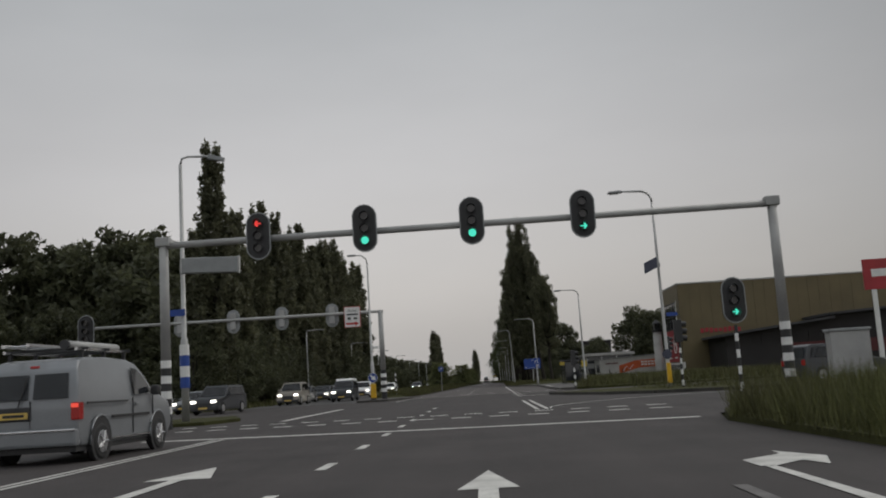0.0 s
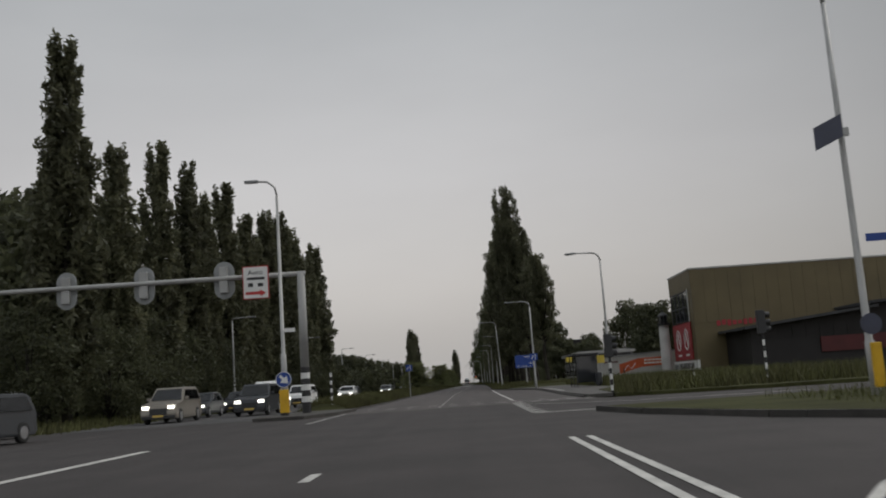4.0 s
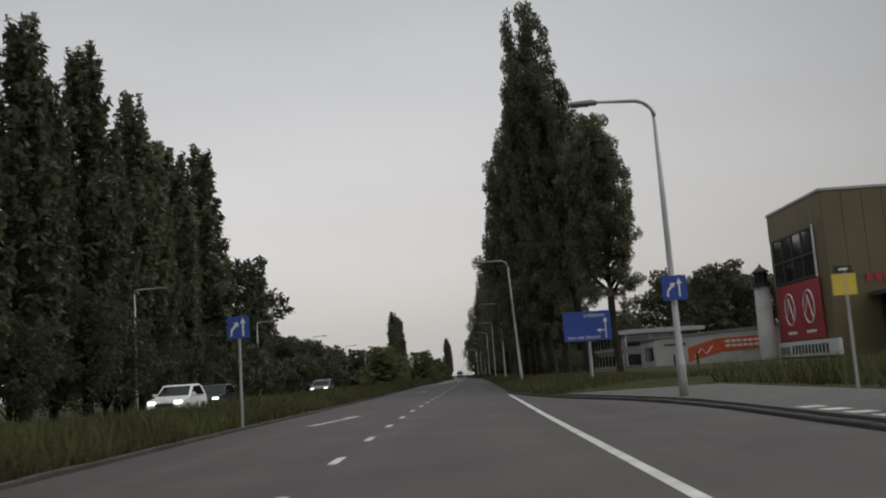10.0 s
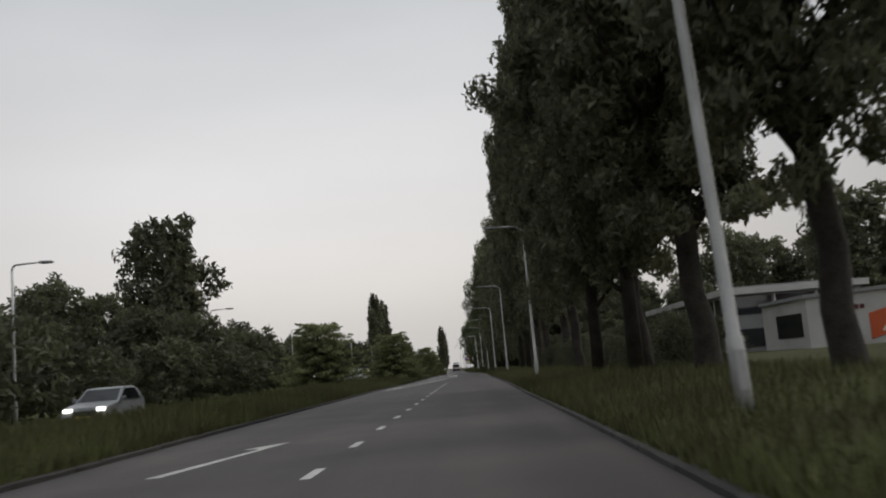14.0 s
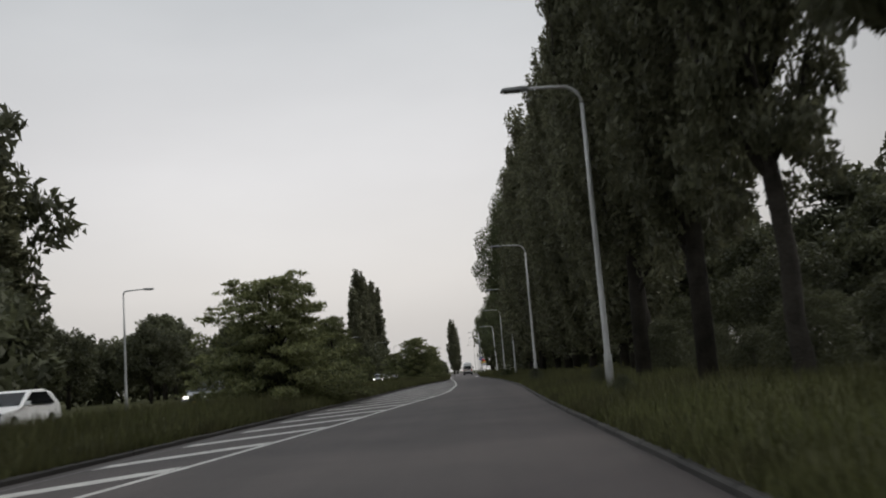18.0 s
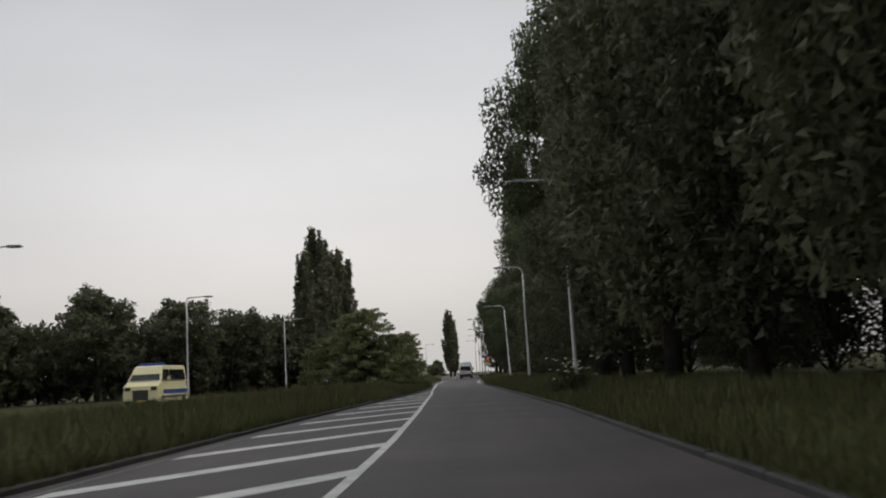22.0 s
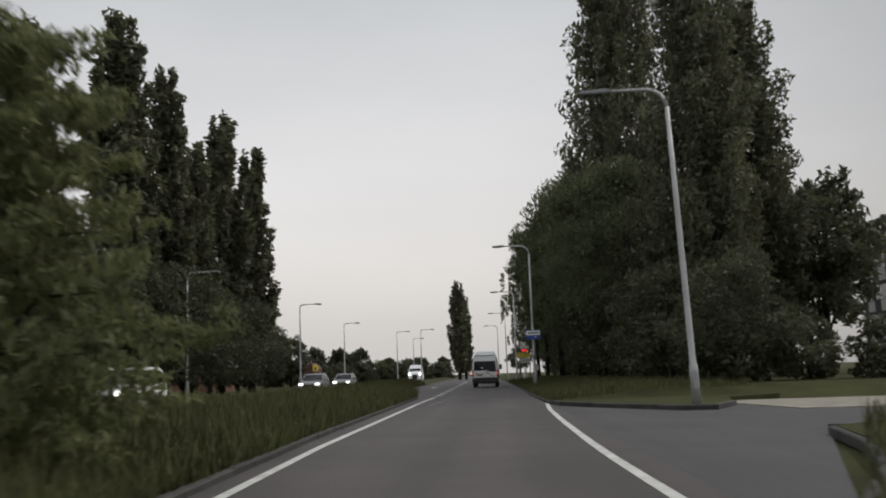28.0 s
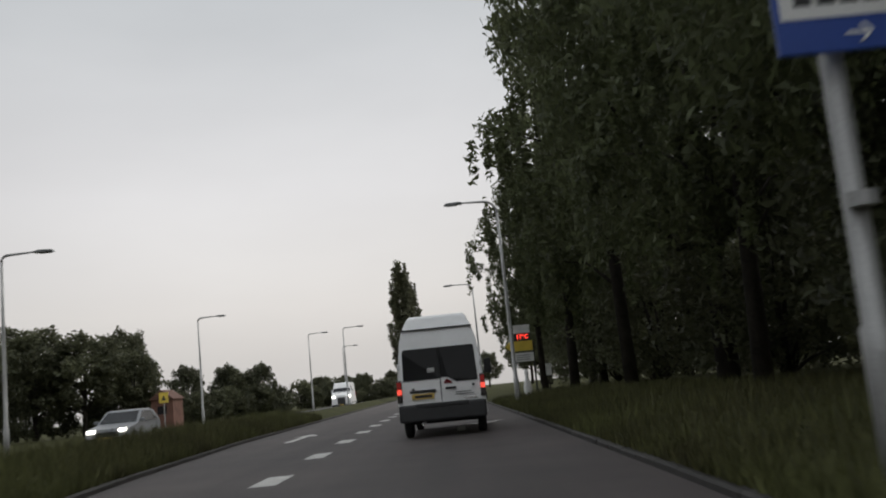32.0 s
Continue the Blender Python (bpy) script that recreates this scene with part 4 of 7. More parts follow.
POPH = [poplar(41 + k, 22.0, 3.2, 80, 42000, 0.15, "tall roadside poplar with a bare stem and dark leaves", 0.15, 3, 0.36, 0.62) for k in range(2)]
BRD = [broad(51 + k, 12.0, 4.6, 6500, 0.31, "leaf_wood", "rounded green broadleaf tree") for k in range(3)]
OPN = [broad(91 + k, 15.0, 5.4, 42000, 0.125, "leaf_oak", "tall open broadleaf tree with sky between its branches", name="open_tree", stem=0.3, lobes=30) for k in range(2)]
OAK = [broad(61 + k, 15.0, 6.0, 28000, 0.165, "leaf_oak", "large spreading broadleaf tree with open branches", stem=0.3, lobes=46) for k in range(2)]
SHR = [broad(101 + k, 8.0, 4.3, 9000, 0.175, "leaf_wood", "dense dark green roadside shrub", name="shrub", stem=0.05, lobes=44, group="shrubs under the trees") for k in range(3)]
HDG = [broad(71 + k, 5.0, 3.4, 2600, 0.27, "leaf_wood", "dense dark undergrowth shrub", name="shrub", stem=0.05, lobes=26, group="shrubs under the trees") for k in range(2)]
BIR = [birch(95, 16.0, 4.4, 20000, 0.15, "tall birch with hanging twigs over the verge")]
FEA = [tiered(81 + k, 6.0, 4.6, 26000, 0.13, "low spreading feathery green tree on the grassy median") for k in range(2)]

rnd = random.Random(5)
for x, y, h, w in [(-22.5, 78.5, 22.6, 1.05), (-23, 88, 18.5, 1.1), (-23, 96.5, 20.9, 1.05), (-23, 104.5, 21.1, 1.1), (-23, 109.5, 19.6, 1.0), (-23, 116.2, 21.8, 1.2), (-23, 121, 17.5, 1.0), (-23, 125.8, 20.4, 1.15), (-23, 131, 18.6, 1.0), (-23, 136, 22.8, 1.2), (-23, 139.5, 20, 1.0),
                   (-23, 144.5, 24.1, 1.2), (-23, 149.5, 19.5, 1.0), (-23, 154, 23.7, 1.15), (-23, 159, 20, 1.0), (-23, 164.7, 21.5, 1.1), (-23, 172.5, 24.0, 1.25), (-34, 196, 31, 1.3), (-25.5, 83, 16, 1.1), (-25.5, 92, 16, 1.1), (-25.5, 113, 16, 1.1), (-25.5, 128, 16, 1.1),
                   (-21, 394, 22.8, 1.35), (-21, 401.7, 22.2, 1.25), (-20.5, 381.6, 17.8, 1.2), (-21, 414.6, 22.4, 1.35), (-20.7, 423, 21.6, 1.3), (-21, 408, 18.6, 1.2), (-5.6, 513, 17.8, 1.45), (-4.6, 517, 15.5, 1.3)]:
    plant(rnd.choice(POP), x, y, h, 22.0, wide=w)
# the roadside row, leaning towards the road
plant(HGH[0], 9.7, 141.5, 15.8, 22.0, 0.15, 0.86, 40, -2.0)
plant(HGH[1], 9.0, 148.8, 26.0, 22.0, 0.15, 0.66, 110, -6.6)
plant(FRK[2], 8.4, 156.8, 25.0, 22.0, 0.2, 0.74, 200, -3.5)
for k, (x, y) in enumerate([(8.2, 166.2), (7.9, 174.5), (7.5, 182.5), (7.6, 190.5), (8.0, 198.5), (8.9, 206.5), (8.3, 214.5), (8.3, 222.5), (8.4, 230.5), (8.4, 238.5)]):
    plant(FRK[k % 3], x, y, 24.0 + 1.3 * math.sin(k * 2.3), 22.0, 0.3, 0.92 if y < 180 else 0.66 if y < 220 else 0.52, 77.0 * k, -3.6 + 0.7 * math.sin(k * 1.9))
for x, y, w in [(6.9, 170.5, 0.8), (6.8, 178.5, 0.8), (7.4, 226.5, 0.74), (7.3, 234.5, 0.76)]:
    plant(POPH[int(y) % 2], x, y, 21.0, 22.0, 0.3, w)
y, k = 246.0, 0
while y < 304:
    plant(POPN[k % 3], along(RIGHT_KERB, y) + (4.9 if y < 270 else 4.6) - max(0.0, y - 262) * 0.01 + 0.4 * math.sin(k * 1.7), y + 0.9 * math.sin(k * 4.1), 22.6 + 1.6 * math.sin(k * 2.3), 22.0, 0.3, 0.86 if y < 270 else 0.98)
    y += 7.2
    k += 1
plant(POPN[0], 9.4, 404, 36, 22.0, 0.2, 0.72)
plant(POPN[1], 10.9, 387, 24, 22.0, 0.2, 0.9)
plant(POPN[2], 14.3, 392, 22, 22.0, 0.0, 1.15)
# second row and far woods on the right
for x, y, h in [(18.5, 222, 3.4), (17.5, 231, 4.0), (17, 239, 4.8), (21, 247, 7.5), (23, 254, 10), (20, 263, 8.5), (18, 270, 9), (16, 276, 15), (17, 283, 18), (16, 292, 17), (17, 304, 16), (29, 249, 9.0), (31, 259, 10.5), (26, 274, 10), (24, 290, 16), (22, 318, 13), (48, 300, 21), (58, 310, 19), (66, 302, 20), (41, 232, 15), (50, 236, 14),
                (17, 392, 9), (14.5, 396, 10), (19.5, 396, 11)]:
    plant(rnd.choice(BRD), x, y, h, 12.0, 0.2 if x < 25 else -0.06, rnd.uniform(0.85, 1.1))
for x, y, h, w in [(8.6, 397, 13, 0.9), (8.0, 407, 14, 0.85), (7.6, 418, 17, 0.75), (9.4, 436, 15, 0.8), (8.6, 446, 14, 0.75), (9.5, 456, 15, 0.8), (15, 408, 9.5, 1.1), (16, 424, 11, 1.1), (16, 441, 12, 1.0)]:
    plant(rnd.choice(OAK), x, y, h, 15.0, 0.3, w)
for x, y, h, w in [(8.7, 311.5, 23, 0.72), (12.5, 316, 20, 0.8), (11.2, 326, 17, 0.95), (14.5, 334, 13, 0.9)]:
    plant(rnd.choice(OPN), x, y, h, 15.0, 0.3, w)
for x, y, h in [(6.6, 427, 17.2), (5.9, 438, 15.5), (5.6, 450, 14), (6.9, 413, 14)]:
    plant(BIR[0], x, y, h, 16.0, 0.3)
for x, y, h in [(9.0, 337, 8.8), (10.2, 343, 7.5), (9, 311, 6), (9.5, 325, 5.5), (9.4, 378, 5), (8.6, 386, 5.5), (8.3, 395, 6), (8.6, 405, 6), (8.8, 417, 6), (8.5, 430, 6), (9.2, 445, 6), (14, 352, 3), (19, 354, 3), (9.5, 378, 2.6), (12.5, 378.5, 2.4), (15.5, 378, 2.6), (19, 378.5, 2.5), (23, 378, 2.6), (27, 378, 2.4), (31, 378, 2.6), (35, 378, 2.5), (-21, 397, 8), (-20.5, 404, 8), (-20.5, 410, 8), (-20, 416, 7), (-21, 388, 8)]:
    plant(rnd.choice(SHR if h > 4 else HDG), x, y, h, 8.0 if h > 4 else 5.0, 0.2 if x < 13 else 0.0)
for k in range(19):
    plant(rnd.choice(SHR), rnd.uniform(11.5, 14.5), 186 + k * 6.8, rnd.uniform(2.0, 3.0) if k < 8 else rnd.uniform(3, 5.5), 8.0, 0.2)
for x, y, h in [(-6.6, 242.6, 3.2), (-5.9, 321, 3.4), (-10.4, 217, 3.8), (12.5, 398, 5.5), (13.5, 405, 6), (12.8, 412, 5.5), (13.6, 420, 6), (13, 428, 5.5), (14, 436, 6), (13.2, 445, 6), (15, 453, 6), (12.6, 460, 5.5), (18, 415, 5), (18, 430, 5), (18.5, 444, 5), (14, 470, 6), (11, 478, 6)]:
    plant(rnd.choice(SHR), x, y, h, 8.0, 0.05)
for k in range(17):
    plant(SHR[k % 3], 8.9 + 0.7 * math.sin(k * 2.9), 168.0 + k * 4.6, 1.7 + 0.4 * math.sin(k * 1.3), 8.0, 0.25)
for k in range(14):
    plant(rnd.choice(SHR), rnd.uniform(-25, -21.5), 77 + k * 7, rnd.uniform(5, 8), 8.0, 0)
for k in range(16):
    plant(rnd.choice(HDG), -72 + k * 3.0 + rnd.uniform(-0.8, 0.8), rnd.uniform(98, 112), rnd.uniform(3.5, 5.5), 5.0, -0.2)
# woods on the left
for x, y, h in [(-57, 110, 21.2), (-51, 112, 20), (-46, 110, 19.5), (-40.3, 110, 20.4), (-36, 112, 18.5), (-33, 100, 17.5), (-64, 112, 20), (-30, 92, 11), (-37, 96, 11), (-44, 96, 11), (-52, 96, 11), (-28, 120, 12), (-28, 132, 12), (-28, 146, 13), (-62, 92, 12), (-70, 100, 13), (-82, 108, 18),
                (-27.5, 262, 8), (-32, 270, 9), (-38, 280, 10), (-50.5, 259, 16.5), (-55, 262, 14), (-46, 263, 14), (-40, 300, 8),
                (-30, 172, 10), (-33, 186, 10), (-26, 190, 7), (-28, 204, 7)] + [(-24, 214, 8), (-25, 226, 8), (-29, 240, 8), (-27, 258, 9), (-32, 276, 7), (-30, 296, 7.5), (-34, 316, 8.5), (-40, 330, 11), (-46, 345, 12),
                (-36, 352, 11), (-30, 362, 10), (-27, 374, 10), (-38, 380, 11), (-35, 471, 9), (-31.2, 472, 8.2), (-38, 474, 9), (-28.8, 477, 7.2), (-28, 492, 6), (-24.8, 496, 5.8), (-22, 500, 5.8), (-26, 505, 5.5), (-24, 560, 5), (-19, 562, 5), (-16, 560, 5), (-12, 580, 5.5), (-7, 600, 5.5), (8, 600, 8), (-28, 600, 6)] + [(-20, 604, 6), (14, 560, 12), (12, 520, 12), (10, 490, 13), (-44, 520, 13), (-52, 480, 12)]:
    plant(rnd.choice(BRD), x, y, h, 12.0, 0.0, rnd.uniform(0.9, 1.25))
for x, y, h, w in [(-6.1, 242, 5.2, 0.95), (-4.9, 249.5, 3.9, 0.62), (-5.6, 320.5, 5.3, 0.76), (-8.2, 322.5, 3.7, 0.8), (-3.9, 324, 3.7, 0.7), (-5.0, 351, 5.0, 0.56), (-10.6, 217, 5.6, 0.95)]:
    plant(rnd.choice(FEA), x, y, h, 6.0, 0.2, w)
plant(BRD[1], -46.5, 292, 28.5, 12.0, 0.0, 0.78)
plant(POP[2], -43.5, 291, 25, 22.0, 0.0, 1.9)
for k in range(22):
    plant(rnd.choice(HDG), -58 + k * 1.7 + rnd.uniform(-1, 1), 326 + k * 3.0, rnd.uniform(7.5, 10), 5.0, -0.4, 0.8)
for k in range(16):
    plant(rnd.choice(HDG), -34 + k * 1.5, 500 + k * 5 + rnd.uniform(-3, 3), rnd.uniform(3, 4.6), 5.0, -0.3)
for k in range(15):
    plant(rnd.choice(HDG), -38 + k * 1.25 + rnd.uniform(-0.5, 0.5), 466 + k * 2.4, rnd.uniform(2.4, 3.6), 5.0, -0.1)
for k in range(12):
    plant(rnd.choice(HDG), rnd.uniform(-27, -20.5), 168 + k * 7, rnd.uniform(4, 7), 5.0, -0.2)
for p in FRK + HGH + POP + POPN + POPH + BRD + OAK + OPN + SHR[1:] + HDG + BIR + FEA:
    for o in list(p.children) + [p]:
        bpy.data.objects.remove(o)

# ---- grass ----
def grass(name, n, pick, hmin, hmax, label, seed, width=0.011):
    rng = np.random.default_rng(seed)
    p = pick(rng, n)
    n = len(p)
    h = rng.uniform(hmin, hmax, n) * rng.uniform(0.6, 1.2, n)
    a, lean = rng.uniform(0, math.tau, n), rng.normal(size=(n, 2)) * 0.28
    w = width * rng.uniform(0.7, 1.5, n)
    b0 = p + np.stack([np.cos(a) * w, np.sin(a) * w, np.zeros(n) - 0.03], 1)
    b1 = p - np.stack([np.cos(a) * w, np.sin(a) * w, np.zeros(n) + 0.03], 1)
    tip = p + np.stack([lean[:, 0] * h, lean[:, 1] * h, h], 1)
    v = np.stack([b0, b1, tip], 1).reshape(-1, 3)
    return tagged(raw_mesh(name, v, np.arange(3 * n).reshape(-1, 3), "grass"), label, "grass", kind="stuff")


RK = np.array(RIGHT_KERB, float)
LK = np.array(LEFT_KERB, float)
FR = np.array(FAR_R, float)


def on_right(lo, hi, y0, y1):
    def pick(rng, n):
        y = rng.uniform(y0, y1, n)
        d = lo + (hi - lo) * rng.random(n) ** 1.3
        x = np.interp(y, RK[:, 0], RK[:, 1]) + d
        keep = (y < SIDE_Y0 - 2) | (y > SIDE_Y1 + 1)
        return np.stack([x, y, 0.12 + 0.30 * np.clip(d / 3.5, 0, 1)], 1)[keep]
    return pick


def on_median(y0, y1, frac=1.0):
    def pick(rng, n):
        y = rng.uniform(y0, y1, n)
        a, b = np.interp(y, LK[:, 0], LK[:, 1]) - 0.06, np.interp(y, FR[:, 0], FR[:, 1]) + 0.2
        k = rng.random(n) ** 1.2 * frac
        return np.stack([a + (b - a) * k, y, 0.10 + 0.35 * np.sin(np.pi * k)], 1)
    return pick


grass("verge_grass", 190000, on_right(0.22, 6.5, 120, 440), 0.10, 0.34, "long uneven grass on the roadside verge", 1)
grass("kerb_fringe", 60000, on_right(0.04, 0.4, 120, 440), 0.07, 0.22, "short grass hanging over the kerb", 11)
grass("median_fringe", 60000, on_median(74, 440, 0.05), 0.06, 0.2, "short grass hanging over the median kerb", 12)
grass("median_grass", 230000, on_median(74, 440), 0.12, 0.46, "long seeding grass on the median", 2)


def in_box(x0, x1, y0, y1, z):
    return lambda rng, n: np.stack([rng.uniform(x0, x1, n), rng.uniform(y0, y1, n), np.full(n, z)], 1)


grass("corner_grass", 40000, lambda rng, n: (lambda q: q[q[:, 0] > 6.6 + np.clip((q[:, 1] - 70) / 16, 0, 1) * 3.0])(in_box(6.6, 26, 66, 128, 0.13)(rng, n)), 0.35, 0.85, "tall wild grass in front of the warehouse", 3, 0.03)
grass("near_corner_grass", 85000, lambda rng, n: (lambda q: q[(q[:, 0] - 4.25) > np.clip((q[:, 1] - 17.2), 0, 2.5) * 0.3 + np.clip(q[:, 1] - 19.7, 0, 9) * 1.0])(in_box(4.2, 18, 2, 25, 0.1)(rng, n)), 0.3, 0.85, "overgrown grass at the corner", 4, 0.008)
grass("side_corner_grass", 9000, lambda rng, n: (lambda q: q[q[:, 1] < 346.8 + (q[:, 0] - 2.35) * 2.6])(in_box(2.7, 16, 345, 359, 0.13)(rng, n)), 0.15, 0.45, "long grass at the side entrance", 8)
rng_w = np.random.default_rng(23)
wv_, wf_ = leaf_cloud(rng_w, [(8.2 + rng_w.normal() * 1.0, 250 + rng_w.normal() * 5.0, 0.62 + rng_w.uniform(0, 0.25)) for _ in range(24)], [(0.12, 0.12, 0.05)] * 24, [18] * 24, 0.02)
tagged(raw_mesh("yellow_weeds", wv_, wf_, "yellow_bloom"), "scattered yellow flowering weeds in the verge grass", "weeds", kind="stuff")
for x, y, h in [(4.9, 252.2, 0.75), (5.2, 253.4, 0.6), (5.6, 232.0, 0.7), (5.1, 224.5, 0.55)]:
    plant(SHR[0], x, y, h, 8.0, 0.12, 0.9)
for o in list(SHR[0].children) + [SHR[0]]:
    bpy.data.objects.remove(o)
grass("island_grass", 5000, in_box(7.5, 36, 41.5, 51.5, 0.12), 0.15, 0.45, "grass on the traffic island", 5)
grass("left_grass", 14000, in_box(-40, -17.5, 66, 130, 0.0), 0.2, 0.6, "rough grass under the poplars", 6, 0.04)

# ---- street lamps ----
def street_lamp(height, reach, label, bend=0.55):
    e = thing("street_lamp", (0, 0, -500), label, "street lamp", "street lamps")
    part("mast", tube([(0, 0, -0.3), (0, 0, 1.1), (0, 0, 1.15), (0, 0, height * 0.6), (0, 0, height - bend)], [0.115, 0.11, 0.085, 0.072, 0.055], 12), "galv", e, smooth=True)
    arc = [(-bend * (1 - math.cos(radians(a))), 0, height - bend + bend * math.sin(radians(a))) for a in range(0, 91, 15)]
    part("arm", tube(arc + [(-reach, 0, height + 0.04)], [0.055] * len(arc) + [0.035], 10), "galv", e, smooth=True)
    head = prism([(-reach - 0.72, -0.02), (-reach - 0.66, 0.07), (-reach - 0.1, 0.1), (-reach + 0.06, 0.05), (-reach + 0.06, -0.02)], -0.13, 0.13, "y", bevel=0.02)
    h = part("lamp_head", head, "sign_grey", e)
    h.location = (0, 0, height)
    part("lens", box(-reach - 0.62, -reach - 0.15, -0.1, 0.1, -0.05, -0.021), "dark_lens", h)
    part("service_door", box(-0.055, 0.055, -0.122, -0.1, 0.45, 0.95), "grey_paint", e)
    return e


lamp9 = street_lamp(9.0, 1.5, "tall grey steel street lamp with one arm")
for x, y, h in [(9.1, 47.8, 10.0), (8.78, 85, 8.48), (5.85, 109.3, 7.65), (4.45, 150.4, 8.6), (5.24, 191.4, 8.6), (5.52, 229.5, 8.5), (5.62, 263.0, 8.5), (5.75, 298.0, 8.7), (5.62, 331, 8.7), (5.33, 365.2, 8.15), (2.82, 398, 8.55), (2.6, 431, 8.6), (2.2, 463, 8.6), (1.4, 495, 8.6)]:
    copy_thing(lamp9, pose(x, y, 0.1, 0, {365.2: -2.0, 150.4: -2.6}.get(y, -0.4), 0) @ Matrix.Diagonal((1, 1, h / 9.0, 1)))
lamp8 = street_lamp(8.0, 1.4, "slim grey street lamp beside the opposite carriageway", 0.25)
for x, y in [(-20.6, 109), (-20.8, 147), (-21, 185.4), (-21, 223.2), (-21.5, 266.8), (-21.5, 302.6), (-21, 333), (-20, 366), (-18.9, 400), (-17.6, 429), (-18.6, 462), (-14.6, 490), (-10.5, 486), (-14.5, 520)]:
    copy_thing(lamp8, pose(x, y, 0, 0, 0, 180))
for o in (lamp9, lamp8):
    for q in list(o.children_recursive) + [o]:
        bpy.data.objects.remove(q)


def banded(name, x, y, z0, z1, r, bands, mats, parent):
    for k in range(bands):
        a, b = z0 + (z1 - z0) * k / bands, z0 + (z1 - z0) * (k + 1) / bands
        part(name, tube([(x, y, a), (x, y, b)], r, 12), mats[k % 2], parent)


# the two lamps at the crossing with signs
tall = thing("street_lamp", (-11.7, 36.4, 0.1), "tall street lamp with a blue and white striped foot", "street lamp", "street lamps")
part("mast", tube([(0, 0, 0), (0, 0, 3.2), (0, 0, 3.25), (0, 0, 10.2)], [0.15, 0.14, 0.1, 0.07], 12), "galv", tall, smooth=True)
part("arm", tube([(0, 0, 10.2), (0.06, 0, 10.42), (0.3, 0, 10.5), (1.3, 0, 10.45)], 0.045, 8), "galv", tall, smooth=True)
part("lamp_head", prism([(1.1, 10.35), (1.2, 10.52), (1.8, 10.34), (1.75, 10.2)], -0.12, 0.12, "y", bevel=0.02), "sign_grey", tall)
for k in range(4):
    part("stripe_band", tube([(0, 0, 1.3 + 0.42 * k), (0, 0, 1.72 + 0.42 * k)], 0.19, 12), ("sign_blue", "sign_white")[k % 2], tall)
dsb = part("direction_sign", box(-1.12, 1.12, -0.14, 0.12, -0.31, 0.31, bevel=0.05), "sign_grey", tall, "grey box of a lit direction sign")
dsb.matrix_basis = pose(1.2, -0.3, 6.0, 0, 1.5, 4)
part("end_cap", box(-1.15, -1.08, -0.16, 0.14, -0.34, 0.34, bevel=0.02), "galv", dsb)
part("end_cap", box(1.08, 1.15, -0.16, 0.14, -0.34, 0.34, bevel=0.02), "galv", dsb)
part("street_name_plate", box(-0.75, 0.1, -0.16, -0.13, 4.1, 4.36), "sign_blue", tall)

sign_b = thing("lamp_sign", (9.08, 47.6, 0.1), "small dark sign panel fixed to a lamp mast", "traffic sign")
part("panel", prism([(-0.80, 5.68), (-0.14, 5.98), (-0.14, 6.52), (-0.80, 6.22)], -0.2, -0.16, "y"), "slate", sign_b)
part("bracket", box(-0.16, 0.02, -0.16, -0.08, 6.0, 6.2), "galv", sign_b)
part("street_name_plate", box(0.1, 0.65, -0.14, -0.11, 3.5, 3.68), "sign_blue", sign_b)
part("keep_left_disc", prism(disc(0.24, 20, (-0.06, 1.62)), -0.2, -0.17, "y"), "slate", sign_b)
part("beacon_foot", box(-0.16, 0.06, -0.32, -0.18, 0.2, 1.2, bevel=0.03), "yellow", sign_b, "yellow reflective foot")

# ---- signal gantries ----
def signal_head(parent, x, y, z, lit=None, shape="round", back=False):
    """A long dark backing board with a pale rim and three lamps."""
    h = part("backing_board", prism([(u, v) for u, v in capsule(0.84, 1.64)], 0.0, 0.05, "y"), "black_paint", parent)
    h.matrix_basis = pose(x, y, z)
    rim = capsule(0.84, 1.64)
    inner = capsule(0.76, 1.56)
    bm = bmesh.new()
    n = len(rim)
    vs = [[bm.verts.new((u, w, v)) for u, v in p] for p, w in ((rim, -0.012), (inner, -0.012), (rim, 0.055), (inner, 0.055))]
    for k in range(n):
        j = (k + 1) % n
        bm.faces.new((vs[0][k], vs[0][j], vs[1][j], vs[1][k]))
        bm.faces.new((vs[0][k], vs[2][k], vs[2][j], vs[0][j]))
        bm.faces.new((vs[2][k], vs[3][k], vs[3][j], vs[2][j]))
    part("pale_rim", bm, "sign_grey", h)
    for k, dz in enumerate((0.42, 0.0, -0.42)):
        hood = part("hood", tube([(0, -0.02, dz), (0, -0.2, dz - 0.01)], 0.15, 14, cap=False), "black_plastic", h)
        m = "dark_lens"
        on = (lit == "red" and k == 0) or (lit == "green" and k == 2)
        if on:
            m = lit + "_lit"
        if shape == "round" or not on:
            part("lens", prism(disc(0.13, 18, (0, dz)), -0.05, -0.01, "y"), m, h)
        else:
            s = 1 if shape == "right" else -1
            pts = [(-0.11, 0.02), (0.02, 0.02), (0.0, 0.1), (0.05, 0.1), (0.12, 0.0), (0.05, -0.1), (0.0, -0.1), (0.02, -0.02), (-0.11, -0.02)]
            part("arrow_lens", prism([(s * u, v + dz) for u, v in pts], -0.05, -0.01, "y"), m, h)
    part("housing", box(-0.16, 0.16, 0.05, 0.2, -0.62, 0.62, bevel=0.03), "black_plastic" if not back else "sign_grey", h)
    return h


